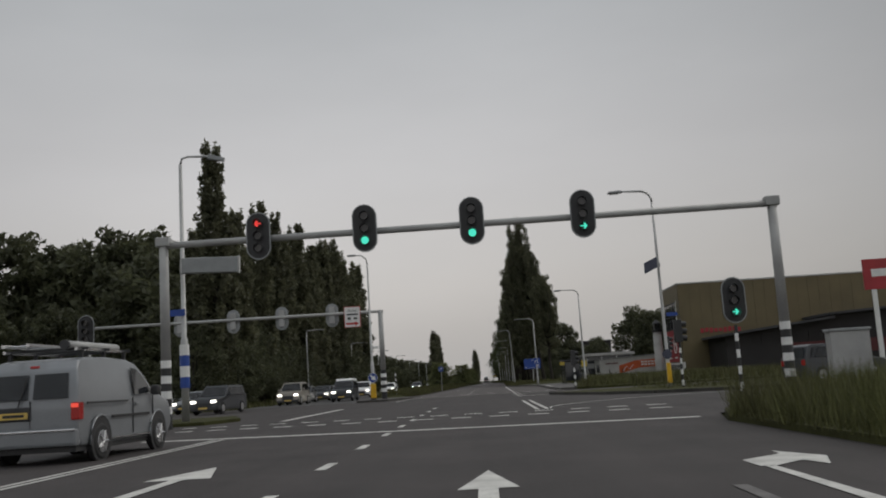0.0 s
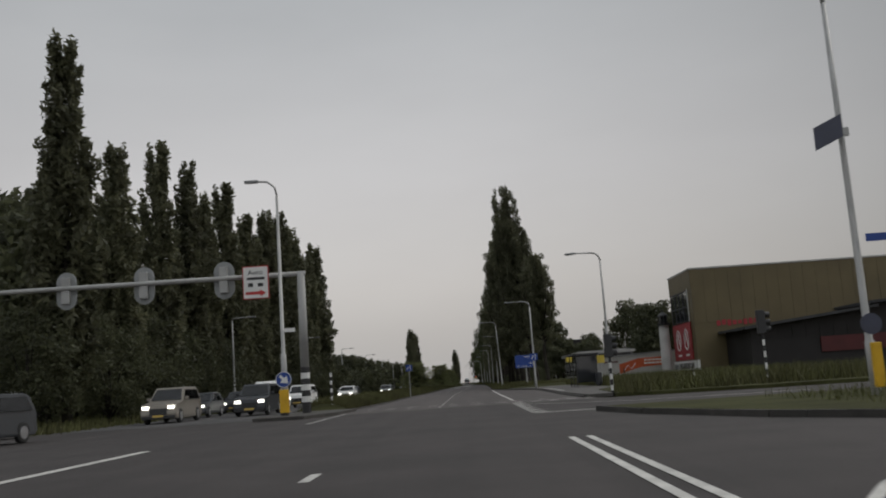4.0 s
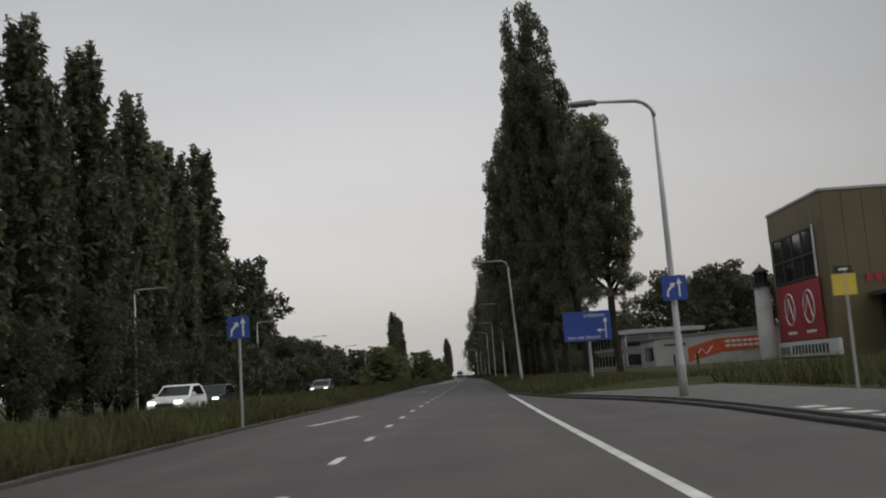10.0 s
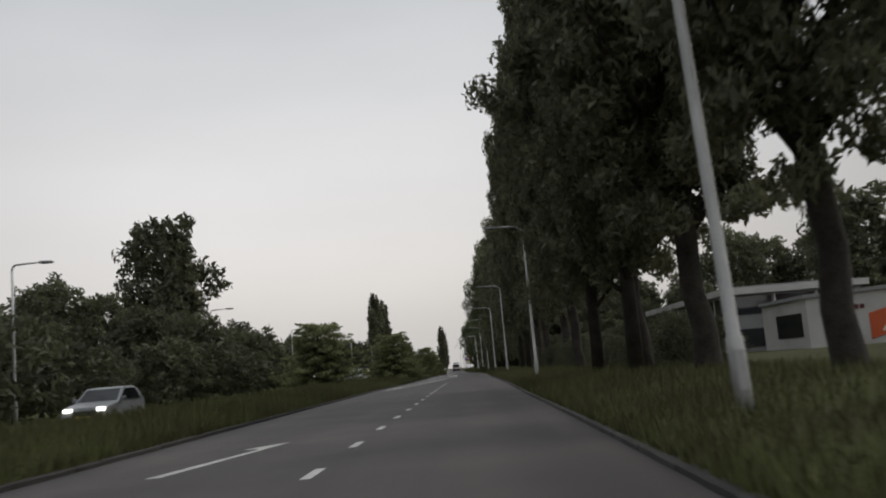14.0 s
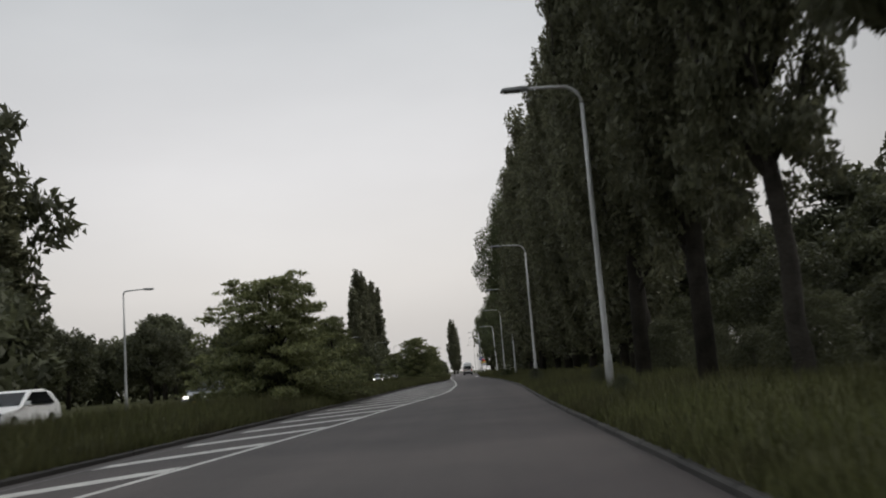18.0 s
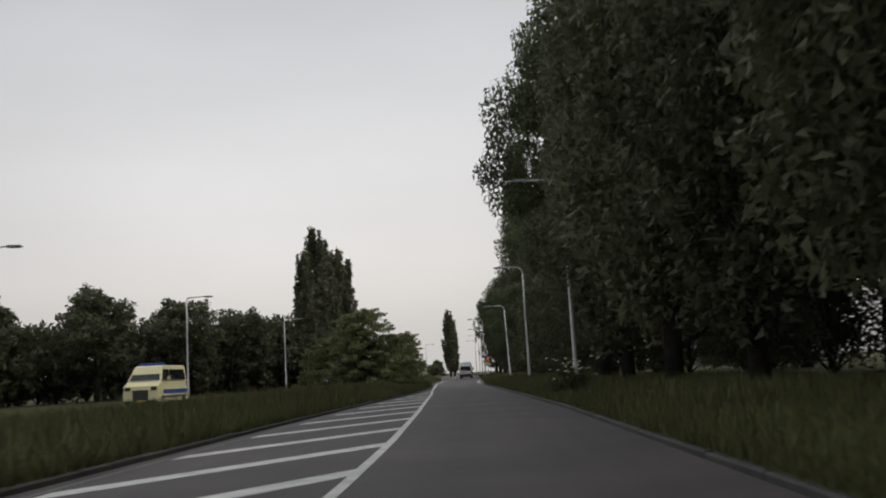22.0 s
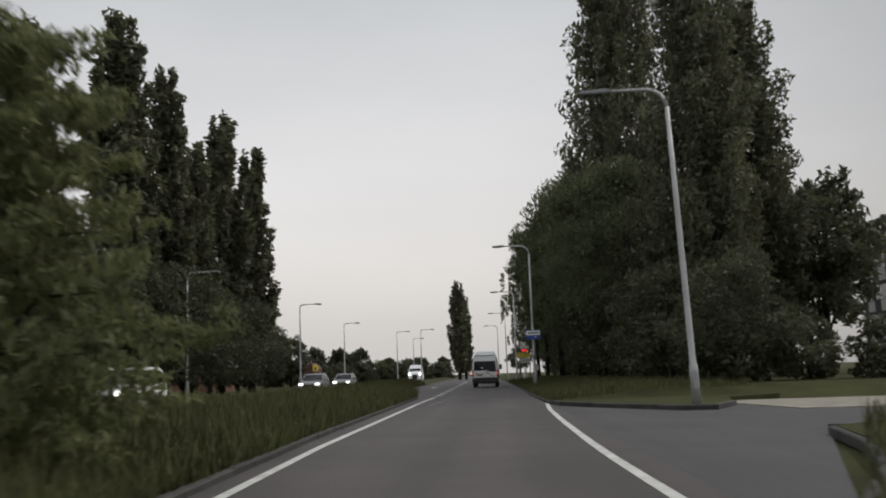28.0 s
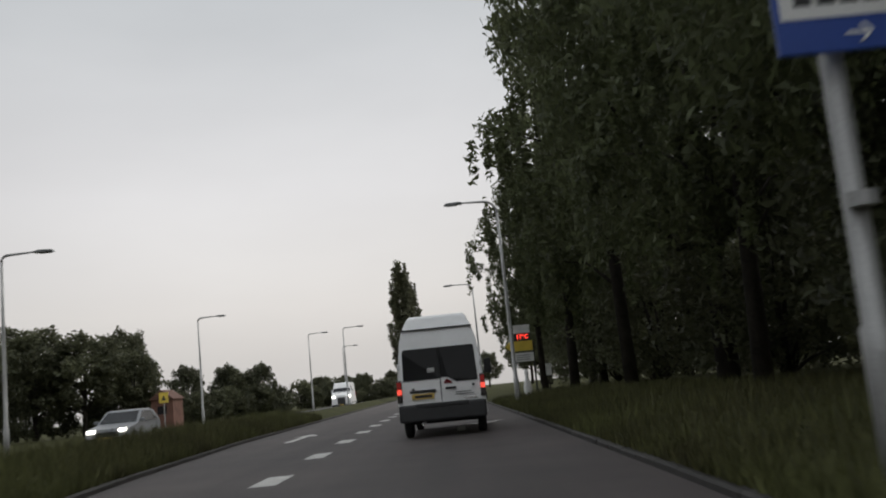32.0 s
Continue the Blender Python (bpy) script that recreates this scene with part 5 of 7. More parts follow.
g1 = thing("signal_gantry", (0, 31.6, 0), "grey steel gantry with four traffic signals over the lanes", "traffic signal", "signal gantries")
part("beam", tube([(-10.8, 0, 6.24), (10.05, 0, 6.29)], 0.115, 14), "grey_paint", g1, smooth=True)
for x in (-10.8, 9.95):
    part("post", tube([(x, 0, 2.3), (x, 0, 6.45)], [0.17, 0.15], 14), "grey_paint", g1, smooth=True)
    part("post_foot", tube([(x, 0, 0), (x, 0, 0.5)], 0.175, 14), "black_paint", g1)
    banded("stripe_band", x, 0, 0.5, 2.3, 0.178, 7, ("sign_white", "black_paint"), g1)
    part("cap", box(x - 0.24, x + 0.24, -0.2, 0.2, 6.2, 6.52, bevel=0.04), "grey_paint", g1)
signal_head(g1, -7.45, -0.2, 6.33, "red", "left")
signal_head(g1, -3.8, -0.2, 6.35, "green")
signal_head(g1, -0.15, -0.2, 6.36, "green")
signal_head(g1, 3.6, -0.2, 6.34, "green", "right")

g2 = thing("signal_gantry", (0, 69.0, 0), "grey steel gantry seen from behind with pale signal boards", "traffic signal", "signal gantries")
part("beam", tube([(-29.5, 0, 6.6), (-7.3, 0, 6.5)], 0.11, 12), "grey_paint", g2, smooth=True)
for x in (-7.5, -29.4):
    part("post", tube([(x, 0, 2.2), (x, 0, 6.6)], [0.2, 0.18], 14), "grey_paint", g2, smooth=True)
    part("post_foot", tube([(x, 0, 0), (x, 0, 0.62)], 0.205, 14), "black_paint", g2)
    banded("stripe_band", x, 0, 0.62, 2.2, 0.21, 6, ("sign_white", "black_paint"), g2)
for x in (-22.5, -18.5, -14.85, -11.1):
    b = part("backing_board", prism(capsule(0.95, 1.75), -0.03, 0.02, "y"), "sign_grey", g2, "pale grey back of a signal board")
    b.matrix_basis = pose(x, 0.18, 6.45)
    part("housing", box(-0.2, 0.2, -0.22, -0.03, -0.62, 0.62, bevel=0.04), "grey_paint", b)
adv = thing("hanging_sign", (-9.55, 68.75, 6.2), "white advertising sign with a red arrow on the gantry", "sign")
part("board", box(-0.56, 0.56, -0.03, 0.03, -0.72, 0.72, bevel=0.01), "sign_white", adv)
part("frame", box(-0.6, 0.6, 0.0, 0.034, -0.76, 0.76), "sign_red", adv)
part("bracket", box(-0.3, 0.3, 0.03, 0.3, 0.2, 0.4), "galv", adv)
part("red_arrow", prism([(-0.48, -0.42), (0.2, -0.42), (0.2, -0.34), (0.48, -0.5), (0.2, -0.66), (0.2, -0.56), (-0.48, -0.56)], -0.036, -0.031, "y"), "sign_red", adv)
for x0, x1, z0, z1 in [(-0.4, 0.42, 0.12, 0.24), (-0.35, -0.12, -0.2, -0.02), (0.1, 0.35, -0.2, -0.04)]:
    part("text_bar", box(x0, x1, -0.036, -0.031, z0, z1), "sign_black", adv)
txt = bpy.data.curves.new("word", "FONT")
txt.body, txt.size, txt.align_x, txt.extrude = "Auto", 0.34, "CENTER", 0.002
tob = new("word", txt)
tob.parent = adv
tob.matrix_basis = pose(0, -0.034, 0.36, 90, 0, 0)
txt.materials.append(M["sign_black"])

# lamp on the island with the keep-right sign
isl = thing("street_lamp", (-8.0, 66.6, 0.13), "tall street lamp on the traffic island", "street lamp", "street lamps")
part("mast", tube([(0, 0, 0), (0, 0, 2.6), (0, 0, 2.65), (0, 0, 9.6)], [0.13, 0.125, 0.085, 0.06], 12), "galv", isl, smooth=True)
part("arm", tube([(0, 0, 9.6), (-0.08, 0, 10.0), (-0.4, 0, 10.25), (-0.9, 0, 10.3)], 0.045, 8), "galv", isl, smooth=True)
part("lamp_head", box(-1.4, -0.8, -0.12, 0.12, 10.24, 10.36, bevel=0.03), "sign_grey", isl)
part("small_plate", box(0.08, 0.55, -0.04, -0.01, 3.55, 3.72), "sign_white", isl)
kr = thing("island_beacon", (-7.95, 66.15, 0.13), "round blue arrow sign over a yellow beacon", "traffic sign")
part("beacon", box(-0.19, 0.19, -0.1, 0.1, 0.12, 1.1, bevel=0.03), "yellow", kr)
part("foot", box(-0.17, 0.17, -0.09, 0.09, 0, 0.13), "kerb", kr)
part("post", tube([(0, 0.13, 0), (0, 0.13, 1.9)], 0.04, 8), "galv", kr)
dsc = part("disc", prism(disc(0.34, 24, (0, 1.52)), -0.02, 0.02, "y"), "sign_blue", kr)
part("rim", tube([(0.325 * math.cos(a * math.tau / 24), -0.022, 1.52 + 0.325 * math.sin(a * math.tau / 24)) for a in range(25)], 0.014, 6), "sign_white", dsc)
part("arrow", prism([(-0.2, 1.66), (-0.12, 1.74), (0.03, 1.58), (0.14, 1.68), (0.2, 1.34), (-0.16, 1.4), (-0.06, 1.5)], -0.026, -0.021, "y"), "sign_white", dsc)


def striped_post(x, y, h, label="black and white striped post", r=0.055, head=None, n=9, lit=None):
    e = thing("striped_post", (x, y, -0.03), label, "signal post" if head else "bollard", "striped posts")
    banded("stripe_band", 0, 0, 0, h, r, n, ("black_paint", "sign_white"), e)
    if head == "front":
        s = signal_head(e, 0, -0.12, h + 0.75, lit, "right")
        s.scale = (0.85, 1, 0.85)
    elif head == "side":
        b = part("signal_box", box(-0.2, 0.15, -0.16, 0.16, h, h + 1.05, bevel=0.03), "black_plastic", e)
        for k in range(3):
            part("hood", tube([(0.15, 0, h + 0.2 + 0.32 * k), (0.36, 0, h + 0.18 + 0.32 * k)], 0.13, 12, cap=False), "black_plastic", b)
    return e


s4 = striped_post(7.6, 28.8, 2.2, "striped signal post with a lit green arrow", head="front", lit="green")
striped_post(6.4, 69.3, 1.75, "striped signal post facing the side road", 0.06, "side", 7)
striped_post(-7.2, 75, 2.0, n=10)
striped_post(12.2, 78, 0.95, n=5)
striped_post(13.0, 67.9, 2.3, "striped signal post with a dark signal box", head="side")
striped_post(9.0, 44.1, 2.2, "striped signal post with a dark unlit signal box", head="side")
striped_post(-26, 74, 1.7, n=7)
sl = striped_post(-17.1, 40, 3.4, "signal post with an arched dark board", 0.06, "front", 9)

# ---- signs ----
def lane_sign(x, y, z, label, size=0.62, post=True):
    e = thing("lane_sign", (x, y, 0.1), label, "traffic sign", "blue lane signs")
    if not post:
        part("clamp", box(-0.09, 0.09, 0.014, 0.14, z - 0.1, z + 0.1), "galv", e)
    if post:
        part("post", tube([(0, 0.05, 0), (0, 0.05, z + size / 2)], 0.038, 8), "galv", e)
    b = part("panel", box(-size / 2, size / 2, -0.015, 0.015, z - size / 2, z + size / 2, bevel=0.006), "sign_blue", e)
    part("border", prism([(-size * 0.49, z - size * 0.49), (size * 0.49, z - size * 0.49), (size * 0.49, z + size * 0.49), (-size * 0.49, z + size * 0.49)], 0.008, 0.019, "y"), "sign_white", b)
    part("straight_arrow", prism([(0.10, z - 0.22), (0.14, z - 0.22), (0.14, z + 0.1), (0.19, z + 0.1), (0.12, z + 0.25), (0.05, z + 0.1), (0.10, z + 0.1)], -0.021, -0.016, "y"), "sign_white", b)
    part("merging_arrow", prism([(-0.2, z - 0.22), (-0.16, z - 0.22), (-0.15, z - 0.08), (-0.03, z + 0.04), (0.0, z + 0.0), (0.01, z + 0.13), (-0.13, z + 0.12), (-0.08, z + 0.08), (-0.19, z - 0.05)], -0.021, -0.016, "y"), "sign_white", b)
    return e


lane_sign(-5.2, 109.4, 2.5, "square blue lane-merge sign on a post", 0.56)
lane_sign(5.83, 109.12, 2.72, "square blue lane-merge sign on a lamp mast", 0.62, False)

bs = thing("direction_sign", (6.32, 129.3, 0.25), "large blue direction sign with white place names", "direction sign")
for x in (-0.02,):
    part("post", tube([(0.05, 0.12, -0.2), (0.05, 0.12, 2.6)], 0.075, 10), "galv", bs)
bp = part("panel", box(-1.1, 1.1, -0.02, 0.03, 1.92, 3.3, bevel=0.012), "sign_blue", bs)
part("border", box(-1.085, 1.085, 0.031, 0.036, 1.94, 3.28), "sign_white", bp)
part("arrow_stem", prism([(0.82, 2.02), (0.87, 2.02), (0.87, 2.78), (0.95, 2.78), (0.845, 2.98), (0.74, 2.78), (0.82, 2.78)], -0.026, -0.021, "y"), "sign_white", bp)
part("side_arrow", prism([(0.82, 2.42), (0.6, 2.42), (0.6, 2.5), (0.42, 2.395), (0.6, 2.29), (0.6, 2.37), (0.82, 2.37)], -0.026, -0.021, "y"), "sign_white", bp)
for word, x, z, size in (("Uithoorn", 0.36, 3.02, 0.26), ("Nes a/d Amstel", -0.18, 2.02, 0.24)):
    cu = bpy.data.curves.new("lettering", "FONT")
    cu.body, cu.size, cu.align_x, cu.extrude = word, size, "CENTER", 0.002
    ob = new("lettering", cu)
    ob.parent = bp
    ob.matrix_basis = pose(x, -0.024, z, 90, 0, 0)
    cu.materials.append(M["sign_white"])

hs = thing("company_sign", (2.8, 397.78, 0.0), "white and blue pointing sign on a lamp mast", "sign")
hp = part("panel", box(-0.44, 0.44, -0.03, 0.01, 2.98, 3.52, bevel=0.01), "sign_blue", hs)
part("white_field", box(-0.4, 0.4, -0.036, -0.031, 3.22, 3.49), "sign_white", hp)
for k in range(4):
    part("text_bar", box(-0.3 + 0.16 * k, -0.18 + 0.16 * k, -0.041, -0.037, 3.31, 3.4), "sign_black", hp)
part("arrow_stem", box(0.02, 0.17, -0.036, -0.031, 3.092, 3.112), "sign_white", hp)
part("arrow_head", prism([(0.11, 3.04), (0.14, 3.04), (0.195, 3.102), (0.14, 3.164), (0.11, 3.164), (0.163, 3.102)], -0.038, -0.031, "y"), "sign_white", hp)
part("clamp", tube([(0, 0.08, 1.95), (0, 0.08, 2.05)], 0.1, 12), "galv", hs)

# temperature board with a skittle and small boards further on
tb = thing("display_board", (3.72, 440, 0.25), "roadside board with a lit red temperature display", "sign")
for x in (-0.5, 0.5):
    part("post", tube([(x, 0, 0), (x, 0, 2.7)], 0.045, 8), "black_paint", tb)
part("name_panel", box(-0.42, 0.42, -0.04, 0.04, 3.2, 3.62, bevel=0.01), "sign_white", tb)
part("display", box(-0.42, 0.42, -0.05, 0.05, 2.86, 3.2, bevel=0.01), "sign_black", tb)
cu = bpy.data.curves.new("digits", "FONT")
cu.body, cu.size, cu.align_x, cu.extrude = "17°C", 0.3, "CENTER", 0.002
ob = new("digits", cu)
ob.parent = tb
ob.matrix_basis = pose(0, -0.056, 2.92, 90, 0, 0)
cu.materials.append(M["led"])
part("yellow_panel", box(-0.5, 0.5, -0.04, 0.04, 2.3, 2.8, bevel=0.01), "yellow_sign", tb)
part("white_panel", box(-0.5, 0.5, -0.045, 0.035, 1.75, 2.2, bevel=0.01), "sign_white", tb)
for k in range(3):
    part("text_bar", box(-0.38, 0.3, -0.05, -0.046, 1.83 + 0.11 * k, 1.88 + 0.11 * k), "sign_grey", tb)
ys_ = thing("yellow_sign", (3.05, 438, 0.2), "yellow diamond priority sign on a post", "traffic sign")
part("post", tube([(0, 0.04, 0), (0, 0.04, 2.9)], 0.035, 8), "galv", ys_)
part("diamond", prism([(-0.34, 2.55), (0, 2.9), (0.34, 2.55), (0, 2.2)], -0.02, 0.0, "y"), "yellow_sign", ys_)
sk = thing("skittle", (3.7, 439.4, 0.2), "large white bowling pin standing in the verge", "ornament")
prof = [(0.0, 0.13), (0.12, 0.17), (0.4, 0.22), (0.65, 0.19), (0.9, 0.1), (1.05, 0.085), (1.2, 0.12), (1.32, 0.1), (1.4, 0.03)]
part("pin", tube([(0, 0, z) for z, r in prof], [r for z, r in prof], 14), "sign_white", sk, smooth=True)
wp = thing("marker_post", (5.0, 441, 0.3), "short white marker board in the grass", "marker")
part("board", box(-0.14, 0.14, -0.02, 0.02, 0.9, 1.5), "sign_white", wp)
part("stake", box(-0.03, 0.03, 0.02, 0.06, 0, 1.2), "bark", wp)

for x, y, h in [(18.6, 425, 7.8), (19.6, 436, 5.2), (18.2, 438, 5.0)]:
    fp_ = thing("flag_mast", (x, y, -0.06), "slim white flag mast without a flag", "flag mast", "flag masts in the wood")
    part("mast", tube([(0, 0, 0), (0, 0, h)], [0.05, 0.03], 8), "sign_white", fp_)
    part("knob", tube([(0, 0, h), (0, 0, h + 0.05), (0, 0, h + 0.1)], [0.03, 0.05, 0.02], 8), "sign_white", fp_)
yl = thing("warning_sign", (-23.9, 470, 0), "square yellow warning sign", "traffic sign")
part("post", tube([(0, 0.04, 0), (0, 0.04, 2.9)], 0.04, 8), "galv", yl)
part("panel", box(-0.38, 0.38, -0.02, 0.02, 2.1, 2.95), "yellow_sign", yl)
part("symbol", prism([(-0.2, 2.3), (0.2, 2.3), (0, 2.7)], -0.026, -0.021, "y"), "sign_black", yl)
ym = thing("yellow_sign", (10.2, 99, 0.1), "small yellow notice on a post by the bus stop", "traffic sign")
part("post", tube([(0, 0, 0), (0, 0, 2.2)], 0.035, 8), "galv", ym)
part("panel", box(-0.28, 0.28, -0.05, -0.02, 1.7, 2.3), "yellow_sign", ym)

# ---- bus stop ----
sh = thing("bus_shelter", (8.7, 98.2, 0.13), "dark framed glass bus shelter with a flat roof", "bus shelter")
for x in (-0.75, 0.75):
    for y in (-2.1, 0.0, 2.1):
        part("post", box(x - 0.035, x + 0.035, y - 0.035, y + 0.035, 0, 2.3), "black_paint", sh)
part("roof", box(-0.95, 0.95, -2.4, 2.4, 2.3, 2.42, bevel=0.02), "dark_roof", sh)
for y0, y1 in ((-2.05, -0.05), (0.05, 2.05)):
    part("back_pane", box(0.74, 0.755, y0, y1, 0.3, 2.2), "glass", sh)
part("side_pane", box(-0.7, 0.7, -2.11, -2.095, 0.3, 2.2), "glass", sh)
part("poster_case", box(-0.68, 0.1, -2.2, -2.12, 0.35, 1.9, bevel=0.02), "glass", sh, "dark timetable case")
part("bench", box(0.25, 0.65, -1.6, 1.6, 0.42, 0.48, bevel=0.01), "grey_paint", sh)
bin_ = thing("litter_bin", (9.4, 95.1, 0.13), "dark green litter bin beside the shelter", "litter bin")
part("body", tube([(0, 0, 0.1), (0, 0, 0.15), (0, 0, 0.95), (0, 0, 1.0)], [0.2, 0.24, 0.26, 0.2], 14), "car_dark", bin_)
part("stand", tube([(0, 0, 0), (0, 0, 0.12)], 0.1, 8), "black_paint", bin_)
bsn = thing("bus_stop_sign", (8.5, 105.3, 0.13), "yellow bus stop sign on a thin post", "bus stop sign")
part("post", tube([(0, 0, 0), (0, 0, 2.55)], 0.035, 8), "galv", bsn)
part("panel", box(-0.28, 0.22, -0.03, 0.0, 2.0, 2.45, bevel=0.01), "yellow_sign", bsn)
part("line_plate", box(-0.22, 0.16, -0.032, 0.0, 2.47, 2.62), "sign_black", bsn)
part("text_bar", box(-0.12, 0.06, -0.037, -0.033, 2.52, 2.57), "sign_white", bsn)

# ---- warehouse with olive cladding ----
wh = thing("warehouse", (36.8, 177.5, 0), "large olive-brown clad warehouse with banners", "building")
part("wall", box(0, 62, 0, 16, 0, 16.6), "olive_clad", wh)
part("roof", box(-0.15, 62.15, -0.15, 16.15, 16.6, 16.85), "white_wall", wh, "pale roof edge")
for k in range(31):
    part("cladding_panel", box(0.02 + 2 * k, 1.96 + 2 * k, -0.06, -0.002, 7.9, 16.5), "olive_clad", wh)
for k in range(8):
    part("cladding_panel", box(-0.06, -0.002, 0.03 + 2 * k, 1.97 + 2 * k, 13.6, 16.5), "olive_clad", wh)
win = part("window", box(-0.1, -0.03, 3.0, 14.8, 8.6, 13.4), "glass", wh)
for y in (3.0, 6.0, 8.9, 11.8, 14.8):
    part("mullion", box(-0.2, -0.02, y - 0.1, y + 0.1, 8.5, 13.5), "dark_roof", win)
for z in (8.55, 10.9, 13.45):
    part("transom", box(-0.2, -0.02, 2.9, 14.9, z - 0.1, z + 0.1), "dark_roof", win)
part("window_frame", box(-0.16, -0.05, 2.6, 2.9, 8.4, 13.7), "sign_white", win)
ban = part("banner", box(-0.22, -0.1, 2.2, 15.2, 2.3, 8.3), "poster_red", wh, "red banner with white line drawings")
for y in (5.6, 11.2):
    ring = [(-0.24, y + 1.5 * math.cos(a * math.tau / 16), 5.6 + 1.7 * math.sin(a * math.tau / 16)) for a in range(17)]
    part("white_drawing", tube(ring, 0.09, 6), "sign_white", ban)
    part("white_drawing", tube([(-0.24, y - 1.0, 4.2), (-0.24, y + 0.2, 6.8), (-0.24, y + 1.0, 5.0)], 0.09, 6), "sign_white", ban)
    part("text_bar", box(-0.26, -0.225, y - 1.3, y + 1.3, 2.9, 3.2), "sign_white", ban)
low = part("sign_band", box(-0.5, -0.1, -1.5, 15.4, 0.5, 2.1), "sign_white", wh, "white lettered sign band")
for k in range(11):
    part("letter_bar", box(-0.54, -0.505, 1.0 + k * 0.95, 1.55 + k * 0.95, 0.8, 1.7), "sign_black", low)
part("letter_bar", box(-0.54, -0.505, 11.8, 14.8, 0.8, 1.6), "car_grey", low)
for k in range(9):
    part("red_lettering", box(3.5 + k * 0.85, 4.1 + k * 0.85, -0.12, -0.065, 7.3 + 0.12 * math.sin(k * 2.1), 8.1 + 0.12 * math.sin(k * 1.3)), "poster_red", wh)

an = thing("annex", (41.5, 163, 0), "low dark brown annex with an overhanging roof", "building")
part("wall", prism([(0, 0), (58, 0), (58, 10.5), (18, 8.6), (18, 8.0), (0, 6.2)], 1.5, 14.3, "y"), "dark_clad", an)
part("roof", prism([(-1.2, 5.9), (18.2, 7.9), (18.2, 8.3), (-1.2, 6.3)], -0.5, 14.3, "y"), "dark_roof", an)
part("upper_roof", prism([(17.5, 8.5), (58.5, 10.6), (58.5, 11.0), (17.5, 8.9)], 0, 14.3, "y"), "dark_roof", an)
part("red_panel", box(10, 50, 1.2, 1.495, 2.0, 4.2), "red_panel", an)
for k in range(28):
    part("cladding_panel", box(0.1 + 2 * k, 1.95 + 2 * k, 1.4, 1.496, 4.4, 5.9), "dark_clad", an)

# model lighthouse
lh = thing("model_lighthouse", (35.0, 192.5, 0), "white model lighthouse with a black lantern", "ornament")
part("tower", tube([(0, 0, 0), (0, 0, 0.6), (0, 0, 8.6)], [1.0, 0.95, 0.85], 20), "white_wall", lh, smooth=True)
part("gallery", tube([(0, 0, 8.6), (0, 0, 8.9)], 1.1, 20), "black_paint", lh)
part("lantern", tube([(0, 0, 8.9), (0, 0, 10.2)], 0.7, 8), "glass", lh)
for k in range(8):
    part("lantern_bar", tube([(0.72 * math.cos(k * math.tau / 8), 0.72 * math.sin(k * math.tau / 8), 8.9), (0.72 * math.cos(k * math.tau / 8), 0.72 * math.sin(k * math.tau / 8), 10.2)], 0.06, 6), "black_paint", lh)
part("cap", tube([(0, 0, 10.2), (0, 0, 10.35), (0, 0, 10.9), (0, 0, 11.2)], [0.95, 0.9, 0.2, 0.06], 12), "black_paint", lh)

# white hall with the orange banner, and the dark flat building behind
hall = thing("white_hall", (24.0, 201, 0), "low white hall with an orange advertising stripe", "building")
part("wall", prism([(0, 0), (17, 0), (17, 4.4), (0, 3.7)], 0, 9, "y"), "white_wall", hall)
part("roof", prism([(-0.2, 3.69), (17.1, 4.41), (17.1, 4.65), (-0.2, 3.93)], -0.15, 9.1, "y"), "grey_wall", hall)
ob_ = part("orange_banner", prism([(4.0, 0.7), (4.0, 2.4), (7.5, 3.3), (13.3, 3.4), (13.3, 1.9), (8.0, 1.7)], -0.06, -0.003, "y"), "orange", hall)
for k in range(6):
    part("text_bar", box(8.6 + 0.7 * k, 9.15 + 0.7 * k, -0.07, -0.062, 2.75, 3.05), "sign_white", ob_)
    part("text_bar", box(8.6 + 0.7 * k, 9.15 + 0.7 * k, -0.07, -0.062, 2.2, 2.5), "sign_white", ob_)
part("white_drawing", tube([(4.8, -0.07, 1.2), (5.6, -0.07, 2.2), (6.2, -0.07, 1.5), (7.0, -0.07, 2.5)], 0.08, 6), "sign_white", ob_)
for k in range(7):
    part("letter_bar", box(1.2 + 0.38 * k, 1.5 + 0.38 * k, -0.04, -0.003, 2.75, 3.05), "red_panel", hall)
part("dark_window", box(-0.04, -0.003, 1.0, 6.0, 1.2, 2.8), "glass", hall)
for x in (3.3, 6.0):
    pst = thing("fence_post", (22.2 + x, 197.5, 0), "short dark wooden post before the hall", "post", "posts before the hall")
    part("post", box(-0.09, 0.09, -0.09, 0.09, 0, 1.7, bevel=0.015), "bark", pst)
fl = thing("flat_building", (22.2, 212.6, 0), "dark two-storey building with a flat white-edged roof", "building")
part("wall", box(0, 10.5, 0, 29, 0, 4.9), "grey_wall", fl)
part("roof", box(-0.5, 11.0, -0.5, 29.5, 4.9, 5.4), "white_wall", fl, "pale roof slab")
part("parapet", box(0.3, 10.2, 0.3, 28.7, 5.4, 5.55), "grey_wall", fl)
